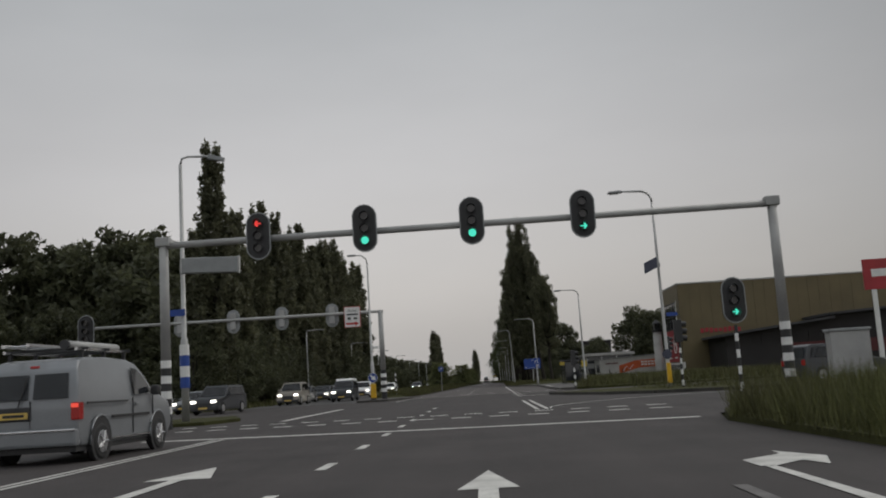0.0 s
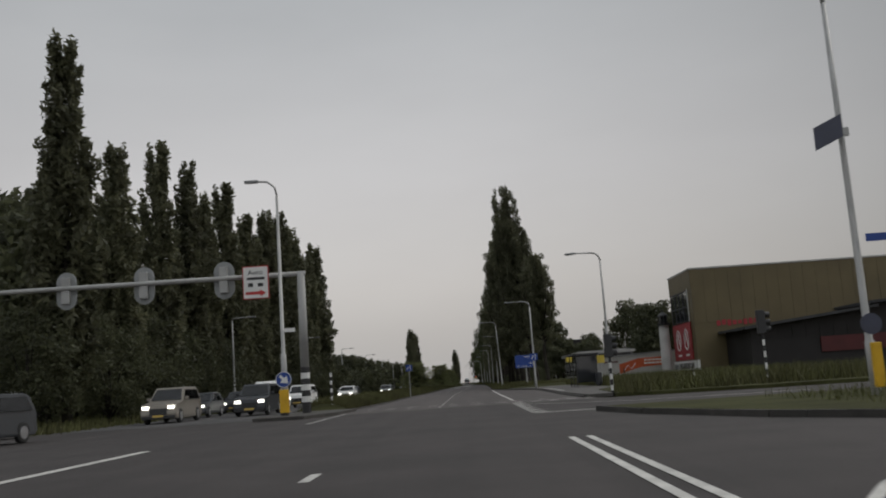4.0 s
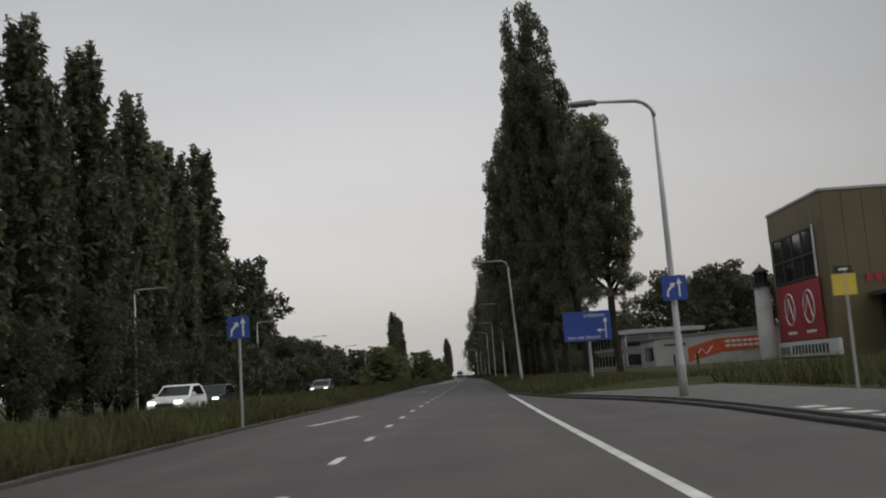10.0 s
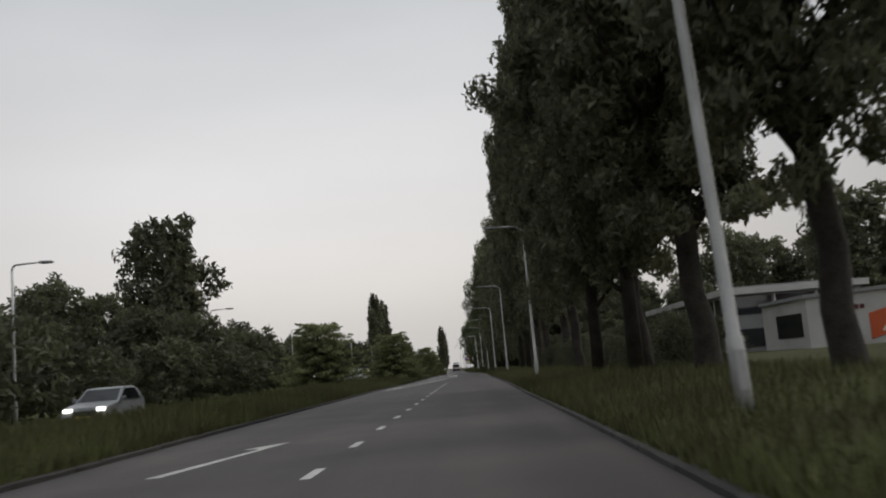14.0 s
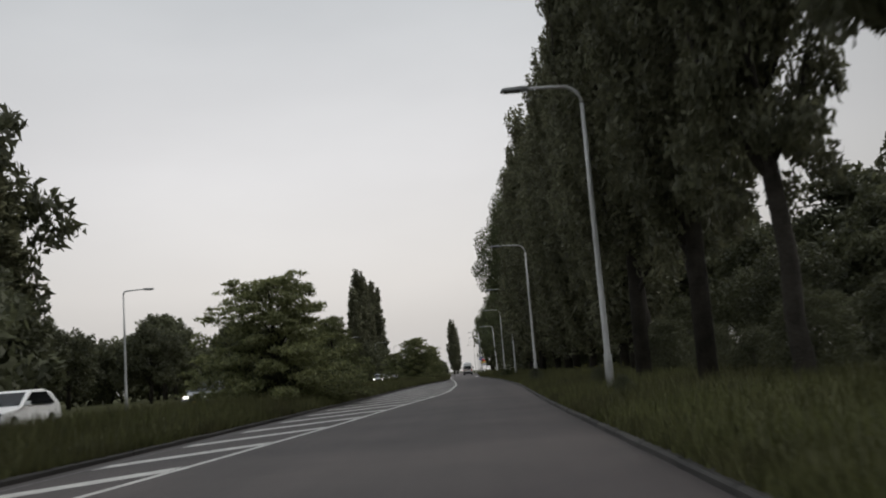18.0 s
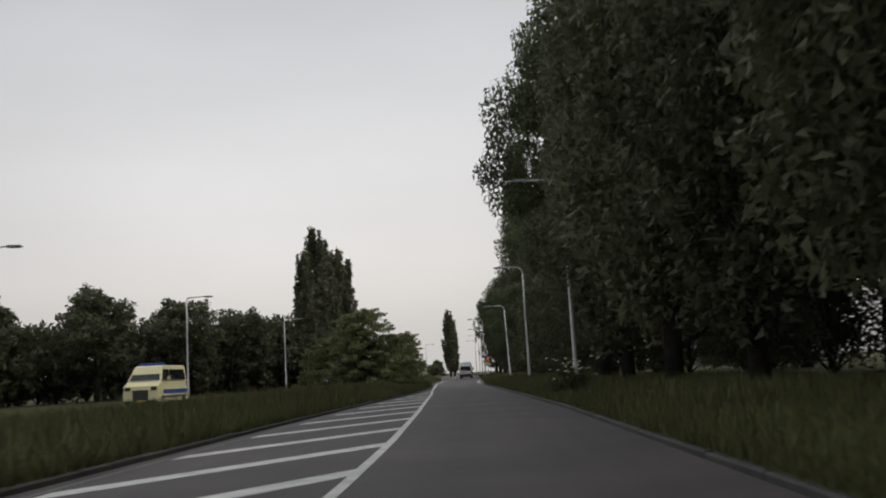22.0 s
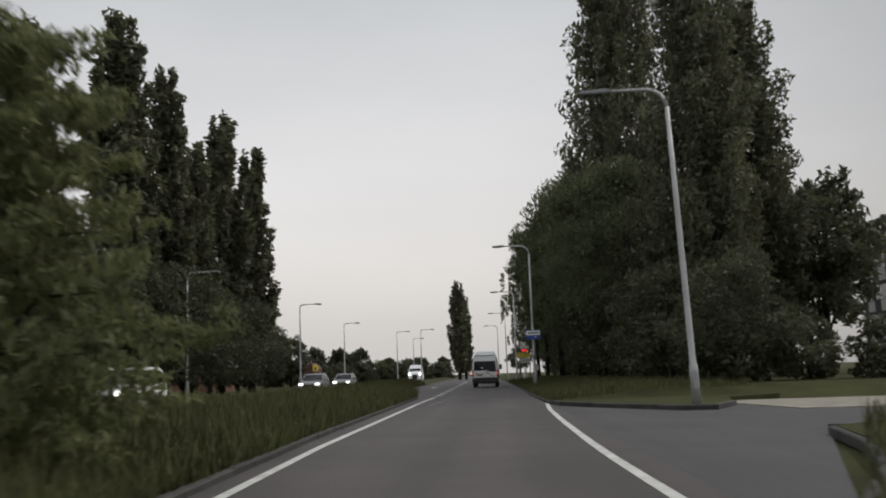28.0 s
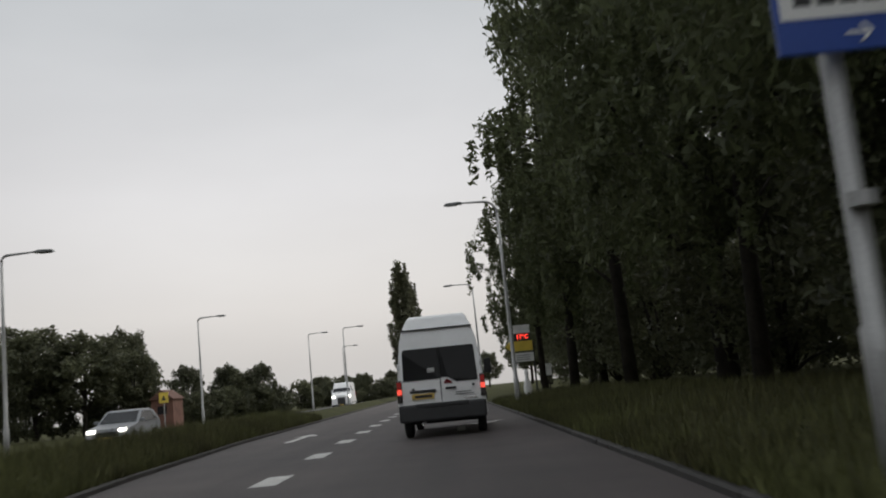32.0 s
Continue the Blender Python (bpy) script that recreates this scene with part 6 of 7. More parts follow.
for z0 in (0.8, 3.3):
    for k in range(3):
        w = part("window", box(0.5 + 3.3 * k, 3.5 + 3.3 * k, -0.05, -0.003, z0, z0 + 1.4), "glass", fl)
        part("window_frame", box(0.38 + 3.3 * k, 0.5 + 3.3 * k, -0.09, -0.003, z0 - 0.1, z0 + 1.5), "sign_white", w)
    for k in range(9):
        w = part("window", box(-0.05, -0.003, 0.4 + 3.2 * k, 3.4 + 3.2 * k, z0, z0 + 1.4), "glass", fl)
        part("window_frame", box(-0.09, -0.003, 0.28 + 3.2 * k, 0.4 + 3.2 * k, z0 - 0.1, z0 + 1.5), "sign_white", w)
    part("sill_band", box(-0.12, -0.003, 0.2, 28.8, z0 - 0.45, z0 - 0.12), "white_wall", fl)

# flats by the side road
ft = thing("apartment_block", (38, 392, 0), "concrete apartment block with rows of dark windows", "building")
part("wall", box(0, 14, 0, 46, 2.4, 14.2), "dark_clad", ft)
part("plinth", box(0.3, 14, 0, 46, 0, 2.4), "grey_wall", ft)
part("roof", box(-0.3, 14.3, -0.3, 46.3, 14.2, 14.6), "dark_roof", ft)
part("canopy", box(-1.4, 0.3, -1, 47, 2.3, 2.6), "white_wall", ft, "pale canopy edge")
for fl_ in range(4):
    for k in range(15):
        y0, z0 = 0.5 + k * 3.05, 2.9 + fl_ * 2.9
        part("parapet_panel", box(-0.12, -0.003, y0, y0 + 1.5, z0, z0 + 1.1), "concrete", ft)
        w = part("window", box(-0.06, -0.003, y0, y0 + 2.7, z0 + 1.15, z0 + 2.5), "glass", ft)
        part("window_frame", box(-0.1, -0.003, y0 + 1.3, y0 + 1.42, z0 + 1.15, z0 + 2.5), "sign_white", w)

# brick sheds left, and a house beyond the crossing
br = thing("brick_shed", (-34, 436, 0), "long red-brown brick shed behind the trees", "building")
part("wall", box(-24, 6, 0, 8, 0, 2.6), "brick", br)
part("roof", prism([(-0.4, 2.55), (4, 3.5), (8.4, 2.55)], -24.3, 6.3, "x"), "roof_tile", br)
for k in range(4):
    w = part("window", box(-18 + 6 * k, -16.6 + 6 * k, -0.05, -0.003, 0.9, 1.9), "glass", br)
    part("window_frame", box(-18.1 + 6 * k, -18 + 6 * k, -0.08, -0.003, 0.8, 2.0), "sign_white", w)
hs2 = thing("garden_shed", (-25.3, 474, 0), "small brick shed with a tiled roof", "house")
part("wall", box(-0.95, 0.95, 0, 3, 0, 2.5), "brick", hs2)
part("roof", prism([(-1.1, 2.45), (0, 3.3), (1.1, 2.45)], -0.25, 3.25, "y"), "roof_tile", hs2)
part("window", box(-0.4, 0.4, -0.05, -0.003, 1.2, 1.9), "glass", hs2)
rb = thing("red_house", (-31, 388, 0), "red brick house glimpsed between trees", "house")
part("wall", box(-6, 6, 0, 8, 0, 4.0), "brick", rb)
part("roof", prism([(-6.5, 3.9), (0, 7.2), (6.5, 3.9)], -0.4, 8.4, "y"), "roof_tile", rb)
for x in (-3, 2):
    part("window", box(x, x + 1.4, -0.05, -0.003, 1.2, 2.6), "glass", rb)
fen = thing("picket_fence", (-31, 90, 0.0), "white painted picket fence in the shade", "fence")
for k in range(8):
    part("picket", box(-1.3 + 0.33 * k, -1.13 + 0.33 * k, -0.03, 0.0, 0.3, 2.5, bevel=0.01), "sign_white", fen)
part("rail", box(-1.4, 1.5, 0.0, 0.05, 0.9, 1.05), "sign_white", fen)
mm = thing("garden_ornament", (-39.2, 118, 0), "pale conical garden ornament with dark bands", "ornament")
part("cone", tube([(0, 0, 0), (0, 0, 1.8), (0, 0, 3.0), (0, 0, 4.2)], [1.0, 0.8, 0.55, 0.3], 14), "white_wall", mm)
part("band", tube([(0, 0, 2.9), (0, 0, 3.1)], 0.62, 14), "black_paint", mm)
cab = thing("utility_cabinet", (10.3, 27.3, 0.02), "grey steel utility cabinet in the grass", "utility cabinet")
part("body", box(-0.55, 0.55, -0.22, 0.22, 0.0, 1.72, bevel=0.02), "grey_paint", cab)
part("lid", box(-0.59, 0.59, -0.26, 0.26, 1.72, 1.8, bevel=0.02), "sign_grey", cab)
pb = thing("pole_sign", (64.2, 150, 0), "red advertising panel on tall white legs", "sign")
part("panel", box(-4.0, 4.0, -0.2, 0.2, 11.4, 16.2, bevel=0.04), "poster_red", pb)
part("text_bar", box(-2.8, 1.6, -0.23, -0.204, 13.4, 14.6), "sign_white", pb)
for x in (-2.6, 2.6):
    part("leg", box(x - 0.35, x + 0.35, -0.18, 0.18, 0, 11.4), "sign_white", pb)

# ---- vehicles: they face +y at rz = 0 ----
def wheel(parent, x, y, r, side):
    t = part("wheel", tube([(x - 0.1, y, r), (x - 0.07, y, r), (x + 0.07, y, r), (x + 0.1, y, r)], [r * 0.86, r, r, r * 0.86], 20), "tyre", parent)
    part("rim", tube([(x + side * 0.085, y, r), (x + side * 0.108, y, r)], [r * 0.64, r * 0.6], 16), "rim", t)
    return t


def shell(profile, half):
    """A body from a side outline of (y, z); half: half width at a height."""
    bm = bmesh.new()
    left = [bm.verts.new((-half(z), y, z)) for y, z in profile]
    right = [bm.verts.new((half(z), y, z)) for y, z in profile]
    n = len(profile)
    bm.faces.new(left)
    bm.faces.new(right[::-1])
    for k in range(n):
        bm.faces.new((left[k], right[k], right[(k + 1) % n], left[(k + 1) % n]))
    bmesh.ops.recalc_face_normals(bm, faces=bm.faces[:])
    bmesh.ops.bevel(bm, geom=bm.edges[:], offset=0.05, segments=2, affect="EDGES", profile=0.6)
    return bm


def car(label, paint, x, y, rz, ln=4.3, wd=1.75, ht=1.46, kind="hatch", lit=True, group="cars on the opposite carriageway"):
    e = thing("car" if kind != "van" else "van", (x, y, 0), label, "car" if kind != "van" else "van", group, rz)
    h = ln / 2
    b0, belt = 0.24, 0.62 * ht
    if kind == "van":
        prof = [(-h, b0 + 0.1), (-h, ht * 0.92), (-h + 0.1, ht), (h - 1.55, ht), (h - 1.3, ht * 0.97), (h - 0.62, belt), (h - 0.10, belt * 0.82), (h, b0 + 0.2), (h - 0.1, b0), (-h + 0.1, b0)]
    elif kind == "suv":
        prof = [(-h, b0 + 0.15), (-h, belt), (-h + 0.25, ht * 0.95), (-h + 0.5, ht), (h - 2.0, ht), (h - 1.25, belt), (h - 0.12, belt * 0.88), (h, b0 + 0.2), (h - 0.1, b0), (-h + 0.1, b0)]
    else:
        prof = [(-h, b0 + 0.15), (-h + 0.04, belt), (-h + 0.55, ht * 0.93), (-h + 1.1, ht), (h - 2.2, ht * 0.98), (h - 1.3, belt), (h - 0.15, belt * 0.82), (h, b0 + 0.15), (h - 0.1, b0), (-h + 0.1, b0)]
    half = lambda z: wd / 2 - (max(0.0, z - belt * 0.9) * 0.22)
    body = part("body", shell(prof, half), paint, e, smooth=False)
    g = wd / 2
    top = half(ht * 0.95)
    if kind == "van":
        ws = [(h - 1.27, ht * 0.93), (h - 0.69, belt * 1.04)]
        sides = [((h - 2.2, ht * 0.9), (h - 1.35, ht * 0.9), (h - 0.85, belt * 1.05), (h - 2.2, belt * 1.05))] + ([((-h + 0.4, ht * 0.9), (h - 2.35, ht * 0.9), (h - 2.35, belt * 1.05), (-h + 0.4, belt * 1.05))] if "minibus" in label or "emergency" in label else [])
        rear = ((-h - 0.005, belt * 1.05), (-h - 0.005, ht * 0.86))
    elif kind == "suv":
        ws = [(h - 1.92, ht * 0.95), (h - 1.31, belt * 1.04)]
        sides = [((-h + 0.45, ht * 0.92), (h - 2.05, ht * 0.92), (h - 1.45, belt * 1.05), (-h + 0.25, belt * 1.05))]
        rear = ((-h + 0.03, belt * 1.05), (-h + 0.2, ht * 0.92))
    else:
        ws = [(h - 2.12, ht * 0.94), (h - 1.37, belt * 1.04)]
        sides = [((-h + 0.95, ht * 0.93), (h - 2.25, ht * 0.93), (h - 1.5, belt * 1.05), (-h + 0.5, belt * 1.05))]
        rear = ((-h + 0.1, belt * 1.05), (-h + 0.5, ht * 0.9))
    (ya, za), (yb, zb) = ws
    bm = bmesh.new()
    o = 0.035
    vs = [bm.verts.new(p) for p in ((-half(za) + 0.1, ya + o, za), (half(za) - 0.1, ya + o, za), (half(zb) - 0.08, yb + o, zb), (-half(zb) + 0.08, yb + o, zb))]
    f = bm.faces.new(vs)
    bmesh.ops.solidify(bm, geom=[f], thickness=0.02)
    part("windscreen", bm, "glass", e)
    (ya, za), (yb, zb) = rear
    bm = bmesh.new()
    vs = [bm.verts.new(p) for p in ((-half(za) + 0.12, ya - o, za), (half(za) - 0.12, ya - o, za), (half(zb) - 0.14, yb - o, zb), (-half(zb) + 0.14, yb - o, zb))]
    f = bm.faces.new(vs)
    bmesh.ops.solidify(bm, geom=[f], thickness=-0.02)
    part("rear_window", bm, "glass", e)
    for s in (-1, 1):
        for quad in sides:
            bm = bmesh.new()
            vs = [bm.verts.new((s * (half(z) + 0.012), yy, z)) for yy, z in quad]
            f = bm.faces.new(vs if s > 0 else vs[::-1])
            bmesh.ops.solidify(bm, geom=[f], thickness=0.015)
            part("side_window", bm, "glass", e)
        r = 0.31 if kind != "suv" else 0.35
        for yy in (-h + 0.78, h - 0.82):
            wheel(e, s * (g - 0.08), yy, r, s)
        part("headlamp", box(s * (g - 0.25) - 0.16, s * (g - 0.25) + 0.16, h - 0.16, h - 0.01, belt * 0.66, belt * 0.8, bevel=0.03), "head_lit" if lit else "dark_lens", e)
        part("tail_lamp", box(s * (g - 0.2) - 0.12, s * (g - 0.2) + 0.12, -h - 0.02, -h + 0.14, belt * 0.75, belt * 0.98, bevel=0.02), "tail", e)
        part("mirror", box(s * (g + 0.08) - 0.09, s * (g + 0.08) + 0.09, h - 1.62, h - 1.5, belt * 1.02, belt * 1.18, bevel=0.03), paint, e)
    part("grille", box(-0.42, 0.42, h - 0.04, h + 0.015, 0.42, belt * 0.68, bevel=0.01), "black_plastic", e)
    part("bumper", box(-g + 0.06, g - 0.06, h - 0.1, h + 0.03, 0.24, 0.4, bevel=0.03), "black_plastic", e)
    if kind == "van":
        for s in (-1, 1):
            part("side_strip", box(min(s * (g - 0.02), s * (g + 0.012)), max(s * (g - 0.02), s * (g + 0.012)), -h + 0.3, h - 0.6, 0.5, 0.6), "black_plastic", e)
        part("bonnet_edge", box(-g + 0.15, g - 0.15, h - 0.66, h - 0.6, belt - 0.02, belt + 0.02), "black_plastic", e)
    if "emergency" in label:
        part("light_bar", box(-0.7, 0.7, h - 2.0, h - 1.7, ht - 0.03, ht + 0.14, bevel=0.03), "sign_blue", e, "blue roof light bar")
        for s in (-1, 1):
            part("blue_stripe", box(min(s * (g - 0.03), s * (g + 0.016)), max(s * (g - 0.03), s * (g + 0.016)), -h + 0.2, h - 1.0, 0.75, 0.95), "sign_blue", e)
    part("number_plate", box(-0.26, 0.26, h + 0.02, h + 0.04, 0.33, 0.43), "plate", e)
    return e


for lb, pt, x, y, kw in [("dark estate car waiting with its headlamps on", "car_dark", -15.8, 91, {}), ("dark hatchback waiting in the queue", "car_dark", -16.0, 82, {}), ("bronze off-road car in the queue", "car_bronze", -15.2, 74, dict(kind="suv", ht=1.75, ln=4.5)),
                         ("silver hatchback in the queue", "car_grey", -15.6, 100, {}), ("dark off-road car in the queue", "car_dark", -11.8, 78.5, dict(kind="suv", ht=1.7, ln=4.5)), ("white delivery van with its headlamps on", "van_white", -13.2, 88.4, dict(kind="van", ht=1.95, ln=4.7, wd=1.8)),
                         ("white off-road car behind the delivery van", "van_white", -12.7, 97.5, dict(kind="suv", ht=1.65)), ("pale hatchback on the opposite carriageway", "van_white", -13.6, 132, dict(ht=1.5)), ("dark hatchback on the opposite carriageway", "car_dark", -14.2, 141, {}),
                         ("grey car on the opposite carriageway", "car_grey", -13.0, 176, {}), ("white hatchback half hidden by the grass", "van_white", -14.0, 236, dict(lit=False)), ("pale estate car behind the grass", "car_grey", -13.5, 258, {}),
                         ("grey minibus on the opposite carriageway", "car_grey", -14.0, 278, dict(kind="van", ht=2.1, ln=5.0, wd=1.9, lit=False)), ("pale yellow emergency van on the opposite carriageway", "car_cream", -16.6, 313, dict(kind="van", ht=2.3, ln=5.4, wd=1.95, lit=False)),
                         ("silver car behind the median grass", "car_grey", -13.4, 352, {}), ("white people carrier with lit headlamps", "van_white", -13.4, 376, dict(kind="suv", ht=1.7)), ("silver hatchback on the opposite carriageway", "car_grey", -13.6, 414.5, {}), ("silver saloon following on the opposite carriageway", "car_grey", -13.9, 431.7, {}),
                         ("white truck cab far down the opposite road", "van_white", -12.5, 500, dict(kind="van", ht=2.8, ln=6.0, wd=2.2))]:
    car(lb, pt, x, y, 180, **kw)
car("dark compact off-road car leaving the crossing", "car_dark", 15.5, 43.0, -70, kind="suv", ht=1.68, ln=4.3, lit=False, group="")
car("silver hatchback with lit headlamps crossing the junction", "car_grey", -19.2, 62.5, 168, group="")
car("dark blue people carrier coming over the crossing", "car_dark", -16.0, 56, 172, kind="suv", ht=1.65, ln=4.4, group="")

# grey delivery van in the left lane with a roof rack
cv = thing("delivery_van", (-7.8, 18.1, 0), "grey compact delivery van with a roof rack", "van", rz=-2)
hw = lambda z: 0.885 - max(0.0, 0.55 - z) * 0.18 - max(0.0, z - 0.95) * 0.13 - max(0.0, z - 1.6) * 0.25
part("body", shell([(-2.02, 0.42), (-2.05, 0.62), (-2.05, 0.95), (-2.0, 1.35), (-1.92, 1.62), (-1.78, 1.78), (-1.5, 1.83), (-0.6, 1.85), (0.25, 1.82), (0.62, 1.74), (0.98, 1.5), (1.3, 1.2), (1.75, 1.08), (2.05, 0.98), (2.2, 0.78), (2.24, 0.5), (2.1, 0.28), (-1.9, 0.28)], hw), "car_grey", cv, smooth=True)
part("bumper", box(-0.86, 0.86, -2.13, -1.95, 0.3, 0.6, bevel=0.06), "car_grey", cv)
part("bumper_lip", box(-0.84, 0.84, -2.15, -2.1, 0.55, 0.6, bevel=0.02), "chrome", cv)
part("lower_sill", box(-0.8, 0.8, -2.0, 2.1, 0.2, 0.3), "black_plastic", cv)


def lean(x0, x1, z0, z1, off, material, name, label=""):
    """A thin pane on the leaning tail."""
    tail = lambda z: float(np.interp(z, [0.62, 0.95, 1.35, 1.62], [-2.05, -2.05, -2.0, -1.92])) - off
    bm = bmesh.new()
    face = bm.faces.new([bm.verts.new((x, tail(z), z)) for x, z in ((x0, z0), (x1, z0), (x1 * 0.96, z1), (x0 * 0.96, z1))])
    bmesh.ops.solidify(bm, geom=[face], thickness=0.02)
    bmesh.ops.recalc_face_normals(bm, faces=bm.faces[:])
    return part(name, bm, material, cv, label)


for s in (-1, 1):
    lean(min(s * 0.05, s * 0.68), max(s * 0.05, s * 0.68), 1.12, 1.55, 0.03, "van_glass", "rear_door_window")
    lamp = part("tail_lamp", box(min(s * 0.735, s * 0.89), max(s * 0.735, s * 0.89), -2.08, -1.9, 0.74, 1.04, bevel=0.025), "tail", cv)
    part("lit_segment", box(min(s * 0.75, s * 0.875), max(s * 0.75, s * 0.875), -2.086, -2.07, 0.95, 1.02, bevel=0.006), "tail_on" if s > 0 else "tail", lamp)
    for yy in (-1.22, 1.46):
        # Solid black disc on the body stands in for the shaded hollow round the wheel.
        part("wheel_arch", tube([(s * 0.8, yy, 0.36), (s * 0.893, yy, 0.36)], 0.41, 24), "black_plastic", cv)
        part("arch_lip", tube([(s * 0.885, yy + 0.43 * math.cos(a), 0.36 + 0.43 * math.sin(a)) for a in [radians(q) for q in range(-10, 191, 20)]], 0.022, 6), "car_grey", cv, smooth=True)
        w = wheel(cv, s * 0.815, yy, 0.325, s)
        for q in range(5):
            a = q * math.tau / 5
            part("spoke", tube([(s * 0.926, yy, 0.325), (s * 0.926, yy + 0.19 * math.cos(a), 0.325 + 0.19 * math.sin(a))], 0.026, 6), "chrome", w)
    q = [(0.3, 1.66), (0.56, 1.63), (0.86, 1.46), (1.2, 1.18), (0.3, 1.12)]
    bm = bmesh.new()
    vs = [bm.verts.new((s * (hw(z) + 0.014), yy, z)) for yy, z in q]
    f = bm.faces.new(vs if s > 0 else vs[::-1])
    bmesh.ops.solidify(bm, geom=[f], thickness=0.015)
    part("side_window", bm, "glass", cv)
    for name, y0, y1, z0, z1 in (("door_rail", -1.75, -0.05, 1.0, 1.035), ("rub_strip", -0.75, 1.0, 0.72, 0.77), ("door_seam", 0.19, 0.2, 0.4, 1.08), ("door_seam", 1.19, 1.2, 0.45, 1.1), ("sill_strip", -0.78, 1.02, 0.34, 0.37)):
        part(name, box(min(s * 0.87, s * 0.896), max(s * 0.87, s * 0.896), y0, y1, z0, z1), "black_plastic" if name != "sill_strip" else "chrome", cv)
    part("mirror", box(min(s * 0.9, s * 1.08), max(s * 0.9, s * 1.08), 1.0, 1.16, 1.1, 1.3, bevel=0.05), "black_plastic", cv)
    part("door_handle", box(min(s * 0.885, s * 0.91), max(s * 0.885, s * 0.91), 0.28, 0.46, 0.93, 0.97, bevel=0.008), "car_grey", cv)
    part("roof_rail", box(s * 0.66 - 0.025, s * 0.66 + 0.025, -1.7, 0.4, 1.95, 2.0), "chrome", cv)
for yy in (-1.5, -0.6, 0.3):
    part("rack_bar", box(-0.78, 0.78, yy - 0.03, yy + 0.03, 1.96, 2.01), "black_paint", cv)
    for s in (-1, 1):
        part("rack_foot", box(s * 0.66 - 0.03, s * 0.66 + 0.03, yy - 0.03, yy + 0.03, 1.72, 1.97), "black_paint", cv)
part("door_gap", box(-0.006, 0.006, -2.062, -2.04, 0.62, 1.1), "black_plastic", cv)
part("brake_light", box(-0.08, 0.08, -1.9, -1.84, 1.66, 1.7, bevel=0.01), "sign_red", cv)
part("wiper", tube([(-0.2, -2.085, 1.0), (-0.06, -2.04, 1.5)], 0.014, 6), "black_plastic", cv)
part("plate_recess", box(-0.58, 0.02, -2.075, -2.0, 0.76, 1.0, bevel=0.02), "black_plastic", cv)
pl = part("number_plate", box(-0.53, -0.03, -2.09, -2.07, 0.8, 0.91), "plate", cv)
part("plate_bar", box(-0.47, -0.09, -2.096, -2.091, 0.83, 0.88), "sign_black", pl)
tb2 = thing("pipe_tube", (-7.4, 17.7, 2.03), "grey plastic pipe tube lying on the rack", "pipe", rz=-2)
part("tube", tube([(0, -1.2, 0.03), (0, 0.9, 0.03)], 0.08, 14), "grey_paint", tb2, smooth=True)
part("cap", tube([(0, -1.26, 0.03), (0, -1.2, 0.03)], 0.09, 14), "black_plastic", tb2)
ld = thing("ladder", (-8.05, 17.6, 2.03), "aluminium ladder tied on the rack", "ladder", rz=-2)
for x in (-0.22, 0.22):
    part("rail", box(x - 0.03, x + 0.03, -1.6, 1.5, 0, 0.06), "chrome", ld)
for k in range(9):
    part("rung", tube([(-0.22, -1.4 + 0.34 * k, 0.03), (0.22, -1.4 + 0.34 * k, 0.03)], 0.018, 8), "chrome", ld)

# the high-roofed white van ahead
wv = thing("high_roof_van", (-0.28, 412.9, 0), "white high-roofed van with dark rear windows", "van", rz=-1.5)
hv = lambda z: 0.985 - max(0.0, z - 1.0) * 0.085 - max(0.0, z - 2.15) * 0.30
part("body", shell([(0.0, 0.55), (0.0, 1.05), (0.05, 1.6), (0.14, 2.15), (0.2, 2.42), (4.2, 2.42), (4.6, 2.2), (5.1, 1.35), (5.65, 1.05), (5.7, 0.45), (5.6, 0.32), (0.05, 0.42)], hv), "van_white", wv)
part("raised_roof", shell([(0.22, 2.36), (0.26, 2.44), (0.42, 2.68), (0.7, 2.74), (3.6, 2.74), (4.3, 2.44), (4.3, 2.36)], lambda z: 0.80 - max(0.0, z - 2.44) * 0.55), "van_white", wv)
part("roof_seam", box(-0.80, 0.80, 0.15, 0.24, 2.385, 2.415), "black_plastic", wv)
part("rear_bumper", box(-0.97, 0.97, -0.13, 0.25, 0.36, 0.74, bevel=0.05), "black_plastic", wv)
part("bumper_step", box(-0.6, 0.6, -0.15, 0.0, 0.66, 0.75, bevel=0.02), "black_plastic", wv)


def rear_panel(name, pts, material, off, thick, label=""):
    bm = bmesh.new()
    face = bm.faces.new([bm.verts.new((x, (0.0 if z < 1.05 else (z - 1.05) / 0.55 * 0.05 if z < 1.6 else 0.05 + (z - 1.6) / 0.55 * 0.09) - off, z)) for x, z in pts])
    bmesh.ops.solidify(bm, geom=[face], thickness=thick)
    bmesh.ops.recalc_face_normals(bm, faces=bm.faces[:])
    return part(name, bm, material, wv, label)


rear_panel("rear_window", [(-0.83, 1.27), (-0.014, 1.27), (-0.014, 1.97), (-0.78, 1.97), (-0.82, 1.9)], "rear_glass", 0.018, 0.012)
rear_panel("rear_window", [(0.014, 1.30), (0.18, 1.28), (0.36, 1.17), (0.83, 1.17), (0.83, 1.24), (0.80, 1.93), (0.77, 1.97), (0.014, 1.97)], "rear_glass", 0.018, 0.012)
rear_panel("window_notice", [(-0.28, 1.42), (-0.12, 1.42), (-0.12, 1.52), (-0.28, 1.52)], "sign_white", 0.034, 0.004, "small white notice behind the window")
part("door_gap", box(-0.012, 0.006, -0.012, 0.02, 0.76, 1.28), "black_plastic", wv)
rear_panel("window_divider", [(-0.016, 1.28), (0.016, 1.28), (0.016, 1.97), (-0.016, 1.97)], "black_plastic", 0.014, 0.008)
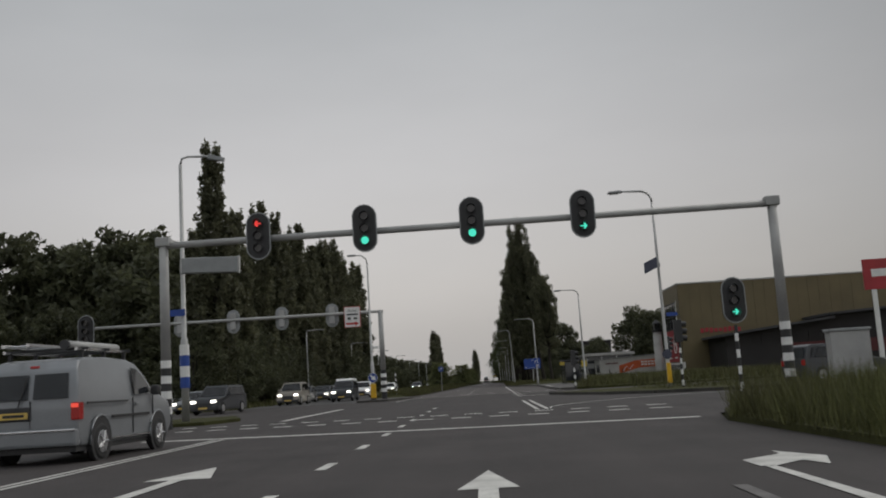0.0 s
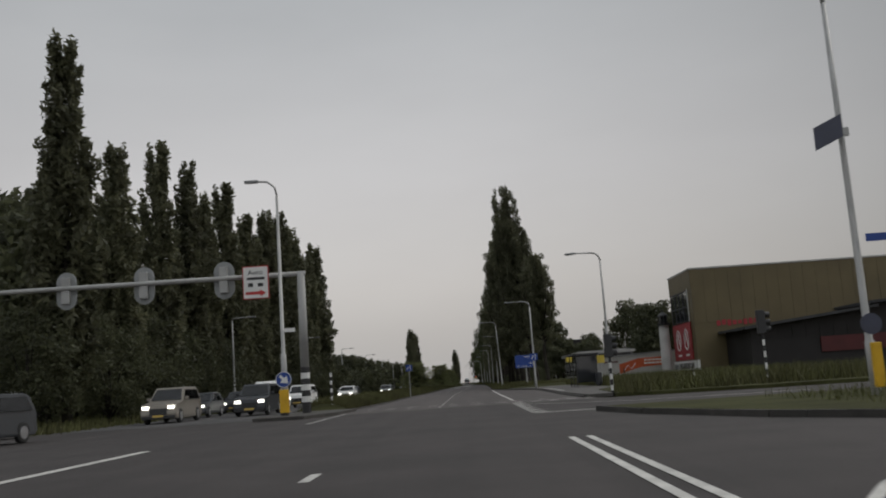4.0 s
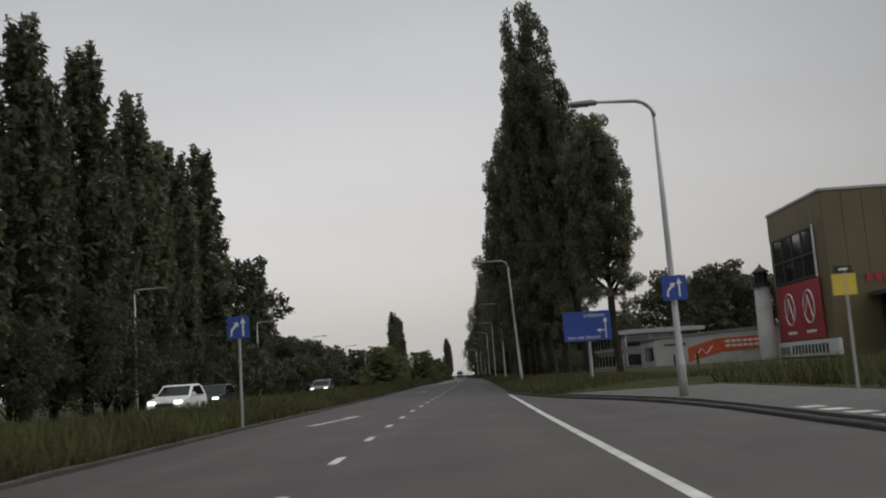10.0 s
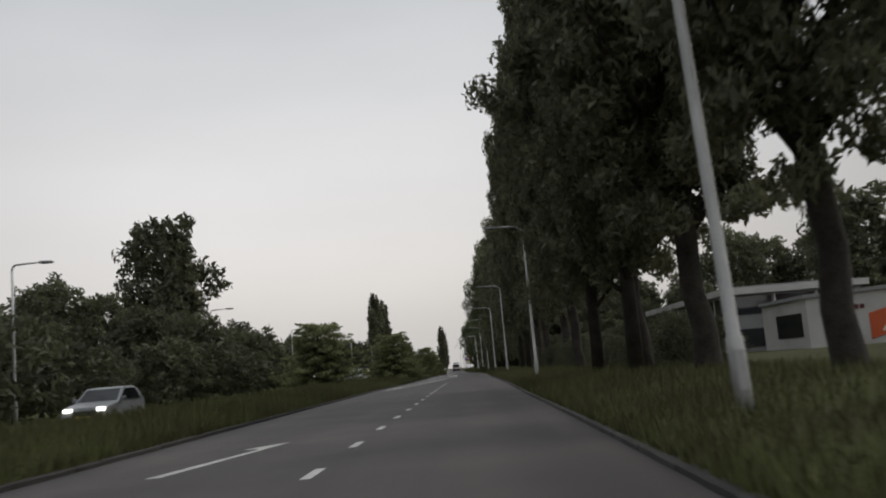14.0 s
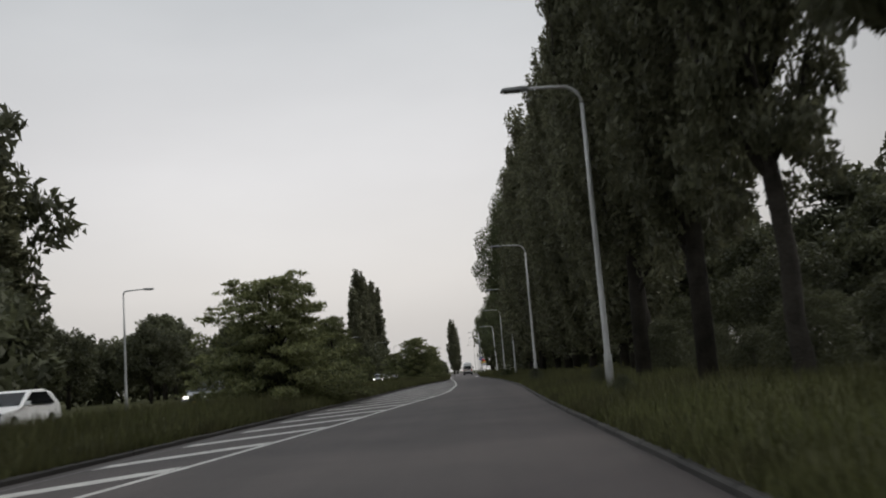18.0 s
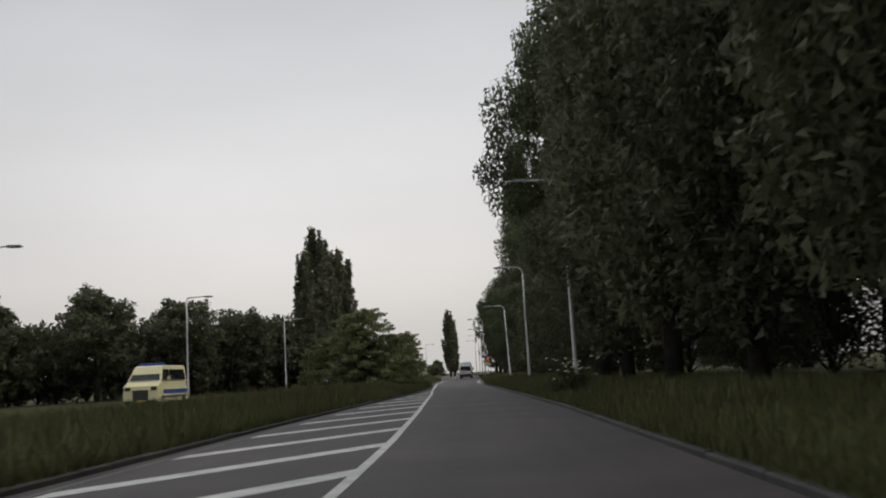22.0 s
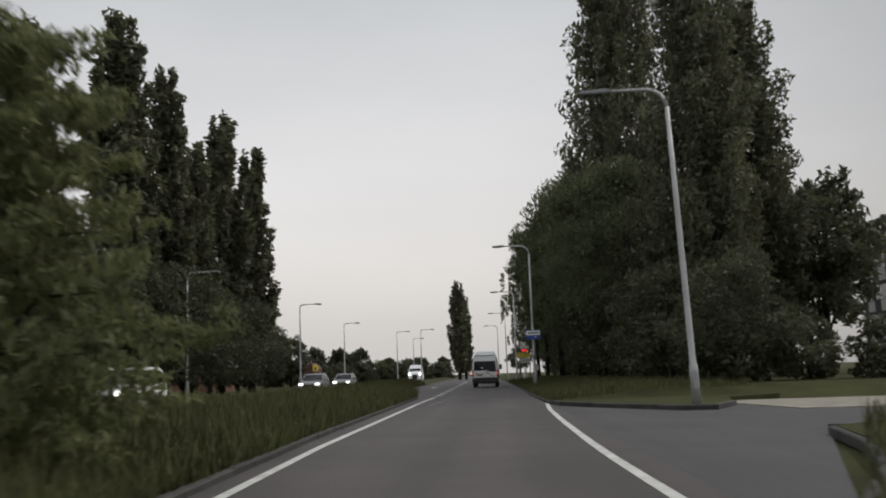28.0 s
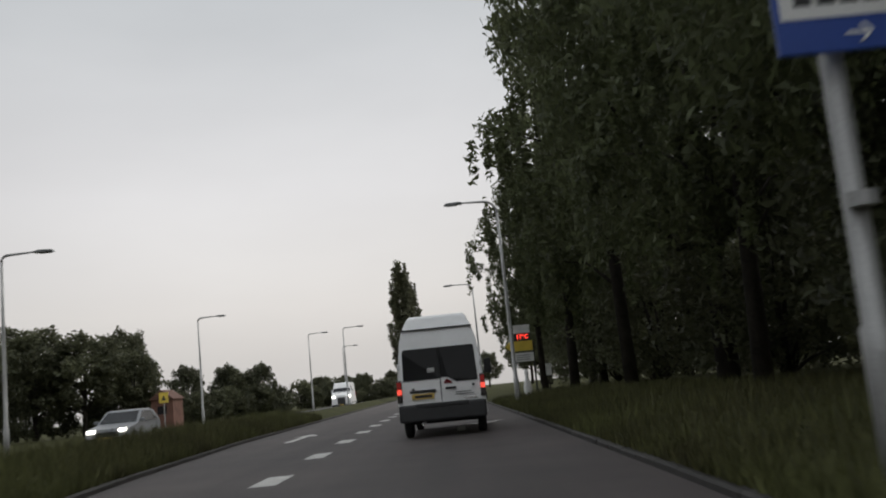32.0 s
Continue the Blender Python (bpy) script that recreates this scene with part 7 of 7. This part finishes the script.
rear_panel("emblem_panel", [(0.06, 1.16), (0.14, 1.25), (0.26, 1.18), (0.26, 1.14)], "poster_red", 0.02, 0.008)
part("door_handle", box(0.1, 0.34, -0.045, 0.0, 1.02, 1.07, bevel=0.012), "black_plastic", wv)
part("plate_light_bar", box(-0.70, -0.12, -0.05, 0.0, 0.99, 1.05, bevel=0.015), "black_plastic", wv)
vp = part("number_plate", box(-0.66, -0.16, -0.03, -0.005, 0.85, 0.965), "plate", wv)
part("plate_bar", box(-0.6, -0.22, -0.034, -0.031, 0.88, 0.935), "sign_black", vp)
for x in (-0.62, 0.72):
    part("door_hinge", box(x - 0.03, x + 0.03, -0.03, 0.0, 1.05, 1.1, bevel=0.008), "black_plastic", wv)
for s in (-1, 1):
    l0 = part("tail_lamp", box(min(s * 0.87, s * 0.985), max(s * 0.87, s * 0.985), -0.03, 0.1, 0.8, 1.3, bevel=0.02), "dark_lens", wv)
    part("brake_light", box(min(s * 0.88, s * 0.98), max(s * 0.88, s * 0.98), -0.04, -0.028, 0.98, 1.1), "tail_on", l0)
    part("reflector", box(min(s * 0.885, s * 0.975), max(s * 0.885, s * 0.975), -0.038, -0.028, 1.12, 1.26), "tail", l0)
    for yy in (0.95, 4.75):
        wheel(wv, s * 0.84, yy, 0.35, s)
    part("side_trim", box(min(s * 0.985, s * 1.005), max(s * 0.985, s * 1.005), 0.3, 5.2, 0.72, 0.9, bevel=0.008), "black_plastic", wv)
    part("upper_hinge", box(min(s * 0.90, s * 0.95), max(s * 0.90, s * 0.95), 0.0, 0.06, 1.55, 1.66, bevel=0.01), "van_white", wv)
    part("mirror", box(min(s * 1.02, s * 1.22), max(s * 1.02, s * 1.22), 4.3, 4.45, 1.35, 1.75, bevel=0.04), "black_plastic", wv)
part("lettering_bar", box(0.32, 0.66, -0.018, -0.003, 0.93, 0.95), "sign_grey", wv)
part("lettering_bar", box(0.30, 0.72, -0.018, -0.003, 0.88, 0.9), "sign_grey", wv)
part("badge", box(0.48, 0.78, -0.02, -0.003, 0.79, 0.82), "chrome", wv)
part("axle", tube([(-0.8, 0.95, 0.33), (0.8, 0.95, 0.33)], 0.06, 8), "black_paint", wv)
part("exhaust", tube([(-0.45, 0.05, 0.3), (-0.45, 1.2, 0.32)], 0.04, 8), "chrome", wv)

# cow parsley in the verge: stems, feathery leaves and flat white flower heads
rngp = np.random.default_rng(7)
fp = thing("flowering_weed", (4.75, 289.3, 0.2), "bushy cow parsley with flat white flower heads", "plant")
v, f = leaf_cloud(rngp, [(rngp.normal() * 0.34, rngp.normal() * 0.34, rngp.uniform(0.05, 0.75)) for _ in range(60)], [(0.16, 0.16, 0.12)] * 60, [55] * 60, 0.045)
raw_mesh("leaves", v, f, "leaf_oak", fp)
heads = [(rngp.normal() * 0.36, rngp.normal() * 0.36, rngp.uniform(0.45, 1.15)) for _ in range(46)]
for x, y, z in heads[:24]:
    part("stem", tube([(x * 0.3, y * 0.3, 0.0), (x * 0.8, y * 0.8, z * 0.7), (x, y, z)], [0.01, 0.007, 0.004], 5), "grass", fp)
v, f = leaf_cloud(rngp, heads, [(0.07, 0.07, 0.03)] * 46, [46] * 46, 0.016, 0.6)
raw_mesh("bloom", v, f, "flower", fp)
